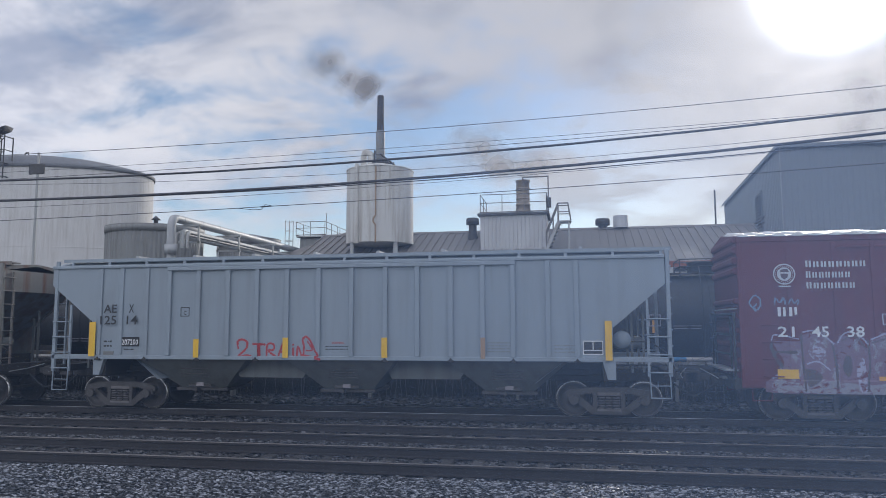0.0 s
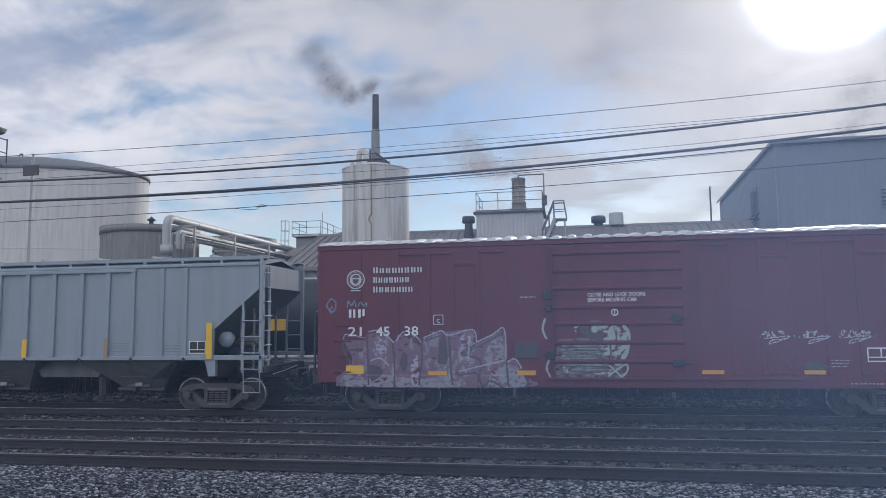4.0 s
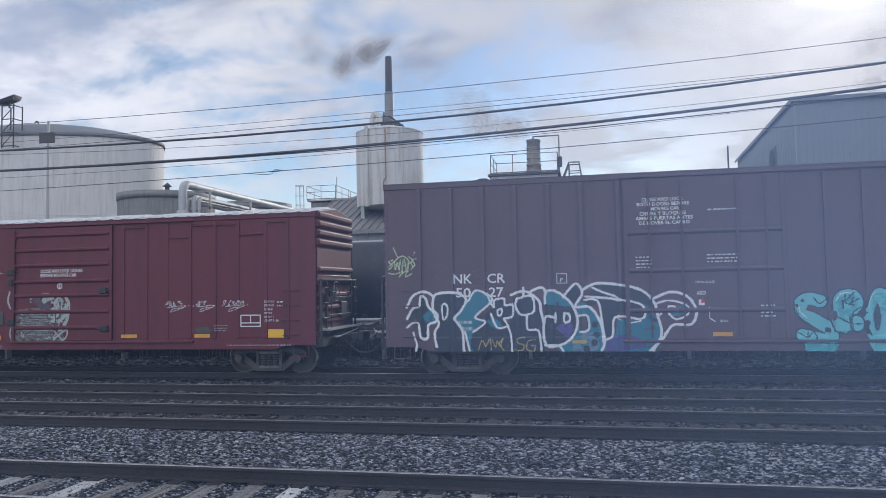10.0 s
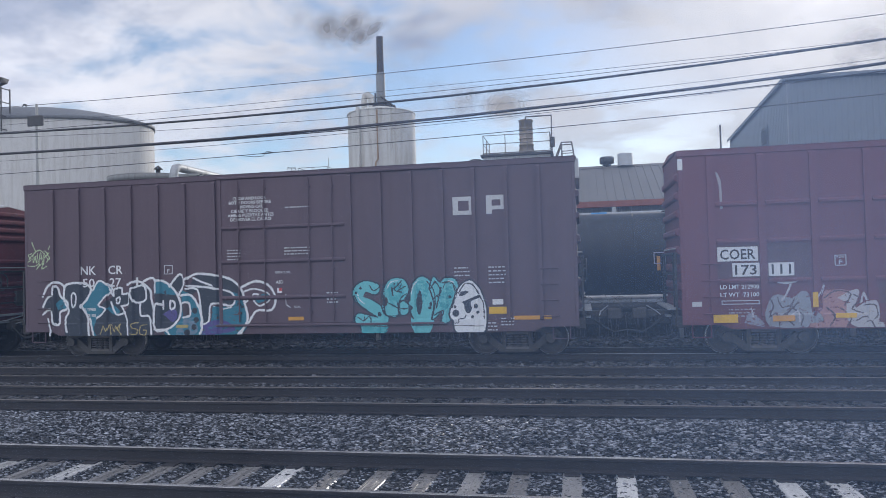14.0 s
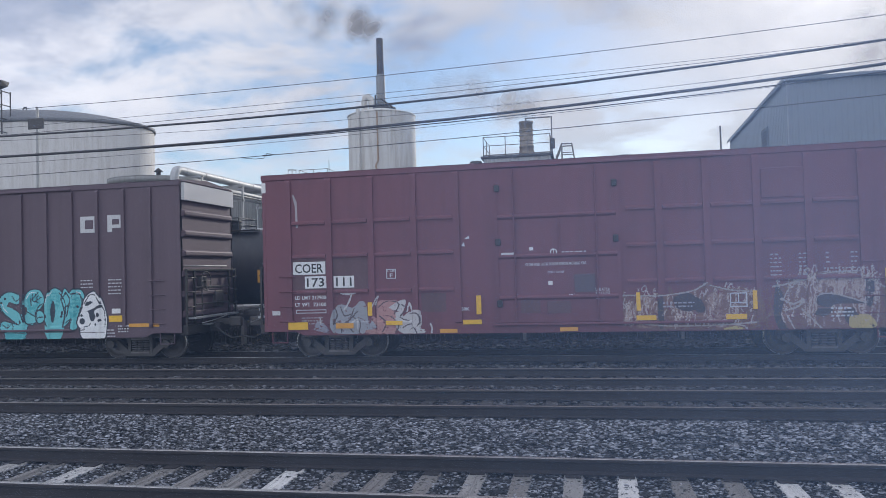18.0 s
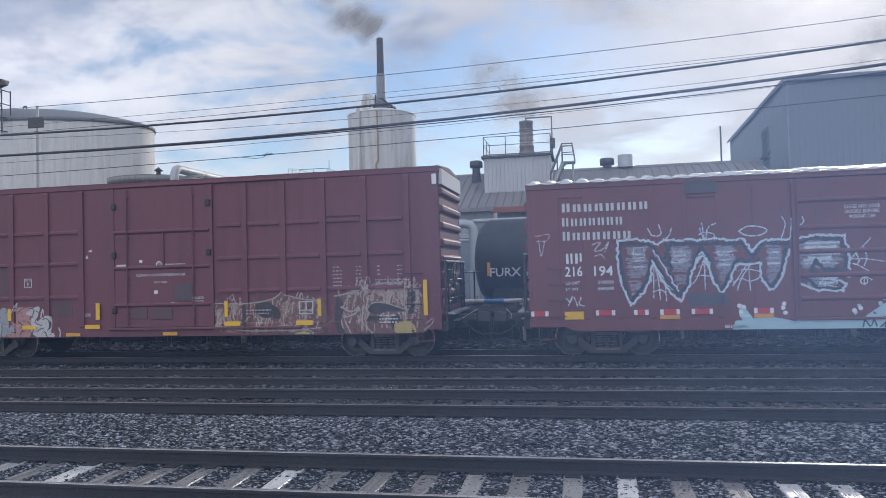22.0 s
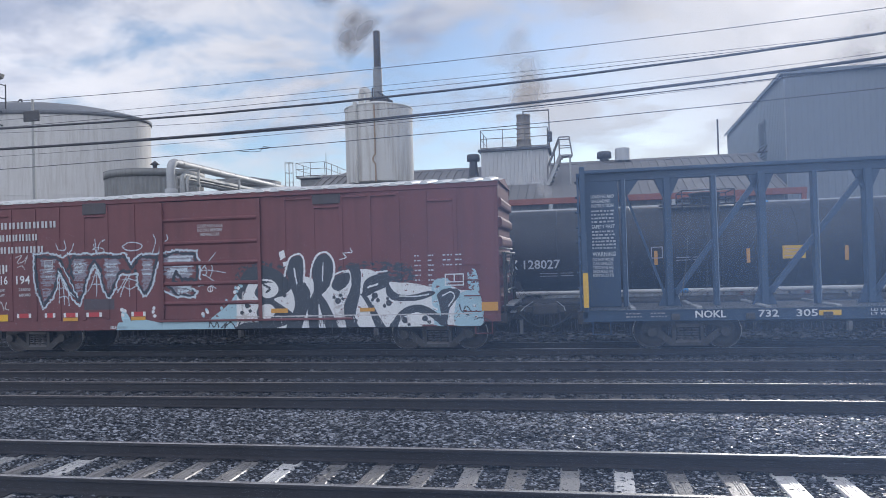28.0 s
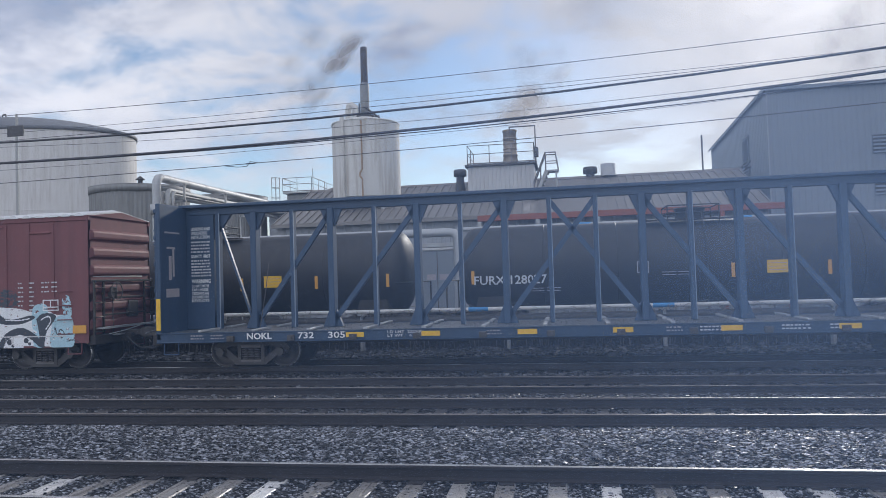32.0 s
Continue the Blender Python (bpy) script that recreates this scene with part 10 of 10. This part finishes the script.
# ---- centre-beam lumber car ----
def beam_car(start):
    half, deck = 11.65, 0.90
    car = railcar("centrebeam_flatcar", "empty blue centre-beam lumber car with a trussed middle wall", start)
    for sgn in (-1, 1):
        y = sgn * SIDE
        part("side_sill", Shape().box(-half, half, y, y - sgn * 0.10, 0.64, deck, 0.012).box(-half, half, y + sgn * 0.03, y - sgn * 0.12, deck - 0.03, deck, 0.008).box(-half, half, y + sgn * 0.03, y - sgn * 0.12, 0.62, 0.65, 0.008), "blue", car)
        riser = Shape().box(-0.06, 0.06, -0.55, 0.55, 0, 0.06, 0.01).mesh("deck_riser")
        for k in range(14):
            q = part("deck_riser", riser, "galv", car)
            q.location = (-10.4 + 1.6 * k, sgn * 0.9, deck)
        winch = Shape().box(-0.1, 0.1, -0.05, 0.05, -0.16, 0.0, 0.01).tube((0, -0.08, -0.08), (0, 0.08, -0.08), 0.05, 8).mesh("strap_winch")
        for k in range(12):
            q = part("strap_winch", winch, "iron", car)
            q.location = (-9.4 + 1.75 * k, sgn * (SIDE + 0.06), 0.80)
    part("deck_plate", Shape().box(-half, half, -SIDE + 0.1, SIDE - 0.1, deck - 0.06, deck - 0.01), "deck", car, "worn pale deck plating")
    part("centre_sill", Shape().box(-half + 0.3, half - 0.3, -0.25, 0.25, 0.45, 0.84, 0.02), "under", car)
    part("top_chord", Shape().box(-half, half, -0.30, 0.30, 4.54, 4.63, 0.015).box(-half, half, -0.12, 0.12, 4.33, 4.54, 0.01), "blue", car)
    for e in (-1, 1):
        part("bulkhead", Shape().box(e * half, e * (half - 0.14), -SIDE, SIDE, deck - 0.2, 4.58, 0.02), "blue", car, "full-width blue end bulkhead")
        for k in range(5):
            part("bulkhead_rib", Shape().box(e * half, e * (half + 0.08), -SIDE + 0.02, SIDE - 0.02, 1.3 + 0.75 * k, 1.42 + 0.75 * k, 0.015), "blue", car)
        part("instruction_panel", Shape().box(e * (half - 0.14), e * 10.62, -0.1, 0.1, deck, 4.38, 0.01), "blue", car)
        part("end_gusset", Shape().prism([(e * 10.6, 4.36), (e * 10.05, 4.36), (e * 10.6, 3.6)], -0.05, 0.05), "blue", car)
        st = part("end_strut", Shape().box(-0.03, 0.03, -0.05, 0.05, 0, 3.0), "blue", car)
        st.location, st.rotation_euler = (e * 10.42, 0, 3.98), (0, math.pi + e * 0.33, 0)
        end_ladder(car, e * (half + 0.02), e, -1.45, -1.05, 0.9, 4.4, 9, "blue")
        part("end_sill", Shape().box(e * (half - 0.15), e * (half + 0.15), -1.5, 1.5, 0.55, 0.86, 0.02).box(e * half, e * (half + 0.5), -0.3, 0.3, 0.6, 0.95, 0.02), "under", car)
    wide, slim = (1.87, 4.38, 6.95, 9.34), (0.63, 3.13, 5.65, 8.15, 10.5)
    for e in (-1, 1):
        for x in wide:
            part("column", Shape().box(e * x - 0.09, e * x + 0.09, -0.17, 0.17, deck, 4.38, 0.015), "blue", car)
            part("foot_gusset", Shape().prism([(e * x - 0.30, deck), (e * x + 0.30, deck), (e * x + 0.11, deck + 0.5), (e * x - 0.11, deck + 0.5)], -0.06, 0.06), "blue", car)
            part("head_gusset", Shape().prism([(e * x - 0.34, 4.36), (e * x - 0.11, 3.84), (e * x + 0.11, 3.84), (e * x + 0.34, 4.36)], -0.06, 0.06), "blue", car)
        for x in slim:
            part("post", Shape().box(e * x - 0.055, e * x + 0.055, -0.13, 0.13, deck, 4.38, 0.01), "blue", car)
            part("post_edge", Shape().box(e * x + 0.055, e * x + 0.075, -0.14, -0.10, deck, 4.36), "pale_blue", car, "pale strip along one edge")
        for a, b in ((9.34, 6.95), (6.95, 4.38), (4.38, 1.87), (1.87, -0.63)):
            p, q = Vector((e * a, 0, deck + 0.12)), Vector((e * b, 0, 4.30))
            d = (q - p)
            nrm = Vector((-d.z, 0, d.x)).normalized() * 0.07
            part("diagonal", Shape().prism([(p.x - nrm.x, p.z - nrm.z), (p.x + nrm.x, p.z + nrm.z), (q.x + nrm.x, q.z + nrm.z), (q.x - nrm.x, q.z - nrm.z)], -0.06, 0.06), "blue", car)
        part("hanging_strap", Shape().pipe([(e * 9.1, -0.3, 0.95), (e * 8.9, -0.25, 2.2), (e * 8.85, -0.2, 2.8)], 0.012, 5), "iron", car)
    y = -SIDE - 0.034
    lettering(car, "NOKL", -8.93, 0.70, 0.165, y, "white", 0.72, name="reporting_mark", bold=0.006)
    lettering(car, "732", -7.46, 0.70, 0.165, y, "white", 0.46, name="car_number")
    lettering(car, "305", -6.60, 0.70, 0.165, y, "white", 0.48, name="car_number")
    lettering(car, "LD LMT  222900", -4.95, 0.80, 0.07, y, "offwhite", 0.95)
    lettering(car, "LT WT    63100", -4.95, 0.70, 0.07, y, "offwhite", 0.95)
    for x0 in (-6.10, -4.03, -1.5, 0.9, 3.5, 6.2, 8.9):
        patch(car, x0, x0 + 0.5, 0.71, 0.84, y, "yellow", "yellow_reflector")
    patch(car, -11.63, -11.50, 0.98, 1.87, y - 0.002, "yellow", "yellow_reflector")
    for x0 in (-10.6, -10.0, -2.3, 2.2):
        bars(car, x0, x0 + 0.4, 0.80, 2, 0.08, y, "dim", 0.045, 60)
    for x0 in (3.0, 4.9, 6.0, 7.5):
        bars(car, x0, x0 + 0.7, 0.80, 2, 0.08, y, "offwhite", 0.045, 61)
    yt = -0.108

    def row(z):
        return 3.92 - (3.92 - z) * 0.78

    z = 3.86
    for w, h, wd in (("LOADING AND", 0.11, 0.62), ("UNLOADING", 0.11, 0.52), ("INSTRUCTION", 0.11, 0.60)):
        lettering(car, w, -11.35, row(z), 0.85 * h, yt, "white", wd)
        z -= 0.16
    bars(car, -11.35, -10.72, row(z), 4, 0.098, yt, "offwhite", 0.06, 62)
    z -= 0.58
    lettering(car, "SAFETY FIRST", -11.35, row(z), 0.095, yt, "white", 0.62)
    bars(car, -11.35, -10.72, row(z - 0.14), 6, 0.09, yt, "offwhite", 0.06, 63)
    z -= 0.98
    lettering(car, "WARNING", -11.35, row(z), 0.12, yt, "white", 0.62)
    for k, w in enumerate(("DO NOT MOVE", "CAR UNLESS", "TIEDOWNS ARE", "SECURED IN", "KEYSLOTS")):
        lettering(car, w, -11.35, row(z - 0.16 - 0.14 * k), 0.082, yt, "white", 0.56 - 0.03 * (k % 2))
    part("diagram", Shape().box(-11.512, -11.505, -1.3, -0.5, 3.75, 3.8).box(-11.512, -11.505, -0.9, -0.8, 2.5, 3.3).box(-11.512, -11.505, -1.2, -0.75, 3.3, 3.36).box(-11.512, -11.505, -1.1, -0.95, 2.4, 3.1).box(-11.512, -11.505, -1.25, -0.55, 1.9, 2.15), "dim", car, "worn white loading diagram")
    trucks(car, (-9.05, 9.05))
    couplers(car, half + 0.4)
    side_steps(car, half, 0.66, "blue")
    return car


MAT["deck"] = weathered("worn_deck_steel", (0.24, 0.25, 0.265), (0.075, 0.07, 0.07), 0.30, 0.5, streak=0.3, spots=0.7)
MAT["pale_blue"] = weathered("paler_blue_paint", (0.24, 0.29, 0.36), (0.08, 0.12, 0.18), 0.45, 0.2)
beam_car(88.75)


# ---- smoke ----
def smoke_material(name, colour, mouth, reach, density, sink=0.0):
    """Thin smoke: it thickens at the mouth and thins out with the way from it."""
    m, nt, b = node_material(name)
    nt.nodes.remove(b)
    front, through_it, clear, body, mix = (nt.nodes.new("ShaderNode" + n) for n in ("BsdfDiffuse", "BsdfTranslucent", "BsdfTransparent", "MixShader", "MixShader"))
    front.inputs[0].default_value = through_it.inputs[0].default_value = (*colour, 1)
    nt.links.new(front.outputs[0], body.inputs[1])
    nt.links.new(through_it.outputs[0], body.inputs[2])
    nt.links.new(clear.outputs[0], mix.inputs[1])
    nt.links.new(body.outputs[0], mix.inputs[2])
    nt.links.new(mix.outputs[0], nt.nodes["Material Output"].inputs[0])
    co = nt.nodes.new("ShaderNodeTexCoord")
    flat = nt.nodes.new("ShaderNodeVectorMath")
    flat.operation = "MULTIPLY"
    flat.inputs[1].default_value = (1, 0, 1)
    nt.links.new(co.outputs["Object"], flat.inputs[0])
    ln = nt.nodes.new("ShaderNodeVectorMath")
    ln.operation = "LENGTH"
    nt.links.new(flat.outputs[0], ln.inputs[0])
    rim = ranged(nt, ln.outputs["Value"], 0.80, 0.0, 0.0, 1.15)
    wisps = ranged(nt, noise_out(nt, 0.9, 2, (1, 1, 1), 0.45), 0.25, 0.70)
    geo = nt.nodes.new("ShaderNodeNewGeometry")
    off = nt.nodes.new("ShaderNodeVectorMath")
    off.operation = "DISTANCE"
    off.inputs[1].default_value = mouth
    nt.links.new(geo.outputs["Position"], off.inputs[0])
    thin = ranged(nt, off.outputs["Value"], reach, 0.3, 0.0, density)
    sep = nt.nodes.new("ShaderNodeSeparateXYZ")
    nt.links.new(geo.outputs["Position"], sep.inputs[0])
    # it leaves the mouth upwards and may sink only downwind
    wind = nt.nodes.new("ShaderNodeMath")
    wind.operation = "MULTIPLY_ADD"
    wind.inputs[1].default_value = -sink
    nt.links.new(sep.outputs[0], wind.inputs[0])
    nt.links.new(sep.outputs[2], wind.inputs[2])
    level = mouth[2] - sink * mouth[0]
    above = ranged(nt, wind.outputs[0], level - 0.15, level + 0.45)
    a = None
    for q in (rim, wisps, thin, above):
        if a is None:
            a = q
            continue
        n = nt.nodes.new("ShaderNodeMath")
        n.operation = "MULTIPLY"
        nt.links.new(a, n.inputs[0])
        nt.links.new(q, n.inputs[1])
        a = n.outputs[0]
    nt.links.new(a, mix.inputs[0])
    return m


def puff_mesh(seed):
    bm = bmesh.new()
    bmesh.ops.create_icosphere(bm, subdivisions=3, radius=1.0)
    for v in bm.verts:
        v.co *= 1.0 + 0.16 * noise.noise(v.co * 1.7 + Vector((seed, 0, 0)))
        v.co.y *= 0.45
    bmesh.ops.delete(bm, geom=[v for v in bm.verts if v.co.y > 0.08], context="VERTS")
    me = bpy.data.meshes.new("puff")
    bm.to_mesh(me)
    bm.free()
    me.polygons.foreach_set("use_smooth", [True] * len(me.polygons))
    return me


PUFFS = [puff_mesh(k * 3.7) for k in range(4)]
SMOKE = []


def plume(label, mouth, park, winds, reach, density, colour, size, gap, seed, sink=0.0):
    """winds: the drift of what leaves the mouth, from given times on."""
    p = thing("smoke_plume", label, "smoke", (0, 0, 0), kind="stuff")
    mat = smoke_material("drifting_smoke", colour, mouth, reach, density, sink)
    rng = random.Random(seed)
    meshes = [q.copy() for q in PUFFS]
    t = -reach / Vector(winds[0][1]).length
    while t < 31.5:
        me = meshes[rng.randrange(4)]
        ob = part("puff", me, mat, p)
        ob.scale = (size * rng.uniform(0.75, 1.2),) * 3
        ob.visible_shadow = False
        drift = winds[0][1]
        for (a, u), (b, v) in zip(winds, winds[1:]):
            if t > a:
                drift = Vector(u).lerp(Vector(v), min(1.0, (t - a) / (b - a)))
        d = Vector(drift) * rng.uniform(0.8, 1.2) + Vector((rng.uniform(-0.16, 0.16), rng.uniform(-0.3, 0.3), rng.uniform(-0.16, 0.18)))
        SMOKE.append((ob, t, Vector(mouth), Vector(park), d, rng.uniform(0, 360), rng.uniform(-9, 9), reach / Vector(drift).length))
        t += gap * rng.uniform(0.75, 1.25)


plume("dark grey smoke drifting from the tall stack", (-11.41, 41.0, 15.96), (-11.41, 41.0, 9.2), ((0, (-0.95, 0.2, 0.55)), (5, (-1.1, 0.2, -0.1)), (9, (-1.1, 0.2, 0.2)), (14, (-1.0, 0.2, 0.45)), (18, (-0.75, 0.2, 0.7)), (23, (-0.65, 0.2, 0.6)), (26, (-0.75, 0.2, -0.6)), (32, (-0.75, 0.2, -0.5))), 6.5, 1.35, (0.29, 0.285, 0.295), 1.5, 0.66, 1, 0.9)
plume("brownish smoke drifting from the short flue", (-3.0, 41.6, 10.57), (-3.0, 41.6, 3.0), ((0, (-0.9, 0.3, 0.65)), (8, (-1.1, 0.3, 0.4)), (14, (-1.0, 0.3, 0.55)), (19, (-0.7, 0.3, 0.85)), (23, (-0.2, 0.3, 1.05)), (28, (0.6, 0.3, 0.75)), (32, (0.45, 0.3, 0.85))), 6.5, 1.05, (0.46, 0.43, 0.40), 1.7, 0.70, 2)
plume("brown smoke rising behind the large hall", (21.5, 66.0, 13.5), (21.5, 66.0, 1.0), ((0, (0.5, 0.2, 1.3)), (32, (0.5, 0.2, 1.3))), 18.0, 0.55, (0.46, 0.42, 0.40), 2.6, 1.3, 3)
plume("white steam escaping beside the tank cars", (6.3, 36.5, 4.9), (6.3, 40.5, 2.0), ((0, (-0.8, 0.0, 0.55)), (32, (-0.8, 0.0, 0.55))), 3.0, 0.35, (0.9, 0.9, 0.9), 0.75, 0.75, 4)
plume("white steam from a roof vent over the hall", (-1.2, 36.6, 5.3), (-1.2, 40.5, 2.0), ((0, (-0.7, 0.0, 0.5)), (32, (-0.7, 0.0, 0.5))), 2.4, 0.45, (0.9, 0.9, 0.9), 0.6, 0.75, 5)


def travelled(t):
    """How far the train has gone at t seconds."""
    for (a, p), (b, q) in zip(RUN, RUN[1:]):
        if t <= b:
            return p + (q - p) * (t - a) / (b - a)
    return RUN[-1][1]


def motions():
    for car, start in TRAIN:
        walk(car, [(t, pose(start + s, LINE, 0)) for t, s in RUN])
    turn = math.degrees(1 / 0.457)
    for w, dx in ROLLING:
        walk(w, [(0.2 * k, pose(dx, 0, 0.457, 0, travelled(0.2 * k) * turn, 0)) for k in range(161)])
    for ob, t0, mouth, park, d, a, spin, life in SMOKE:
        rows = []
        if t0 > 0.6:
            rows += [(0.0, pose(*park)), (t0 - 0.5, pose(*park)), (t0, pose(*mouth))]
        first = max(0.0, t0 + 0.6)
        for k in range(6):
            t = first + (32.0 - first) * (k / 5) ** 1.5
            if rows and t <= rows[-1][0] + 0.15:
                continue
            # once thinned out, the wind aloft carries it up and away
            age = t - t0
            late = max(0.0, age - life)
            q = mouth + d * age + Vector((0.25 * math.sin(t * 0.9 + a), 0.8 * late * math.sin(a), 0.2 * math.sin(t * 0.7 + 2 * a) + 2.5 * late))
            rows.append((t, pose(*q, 0, max(-80, min(80, spin * (t - first))), 0)))
        walk(ob, rows)


motions()
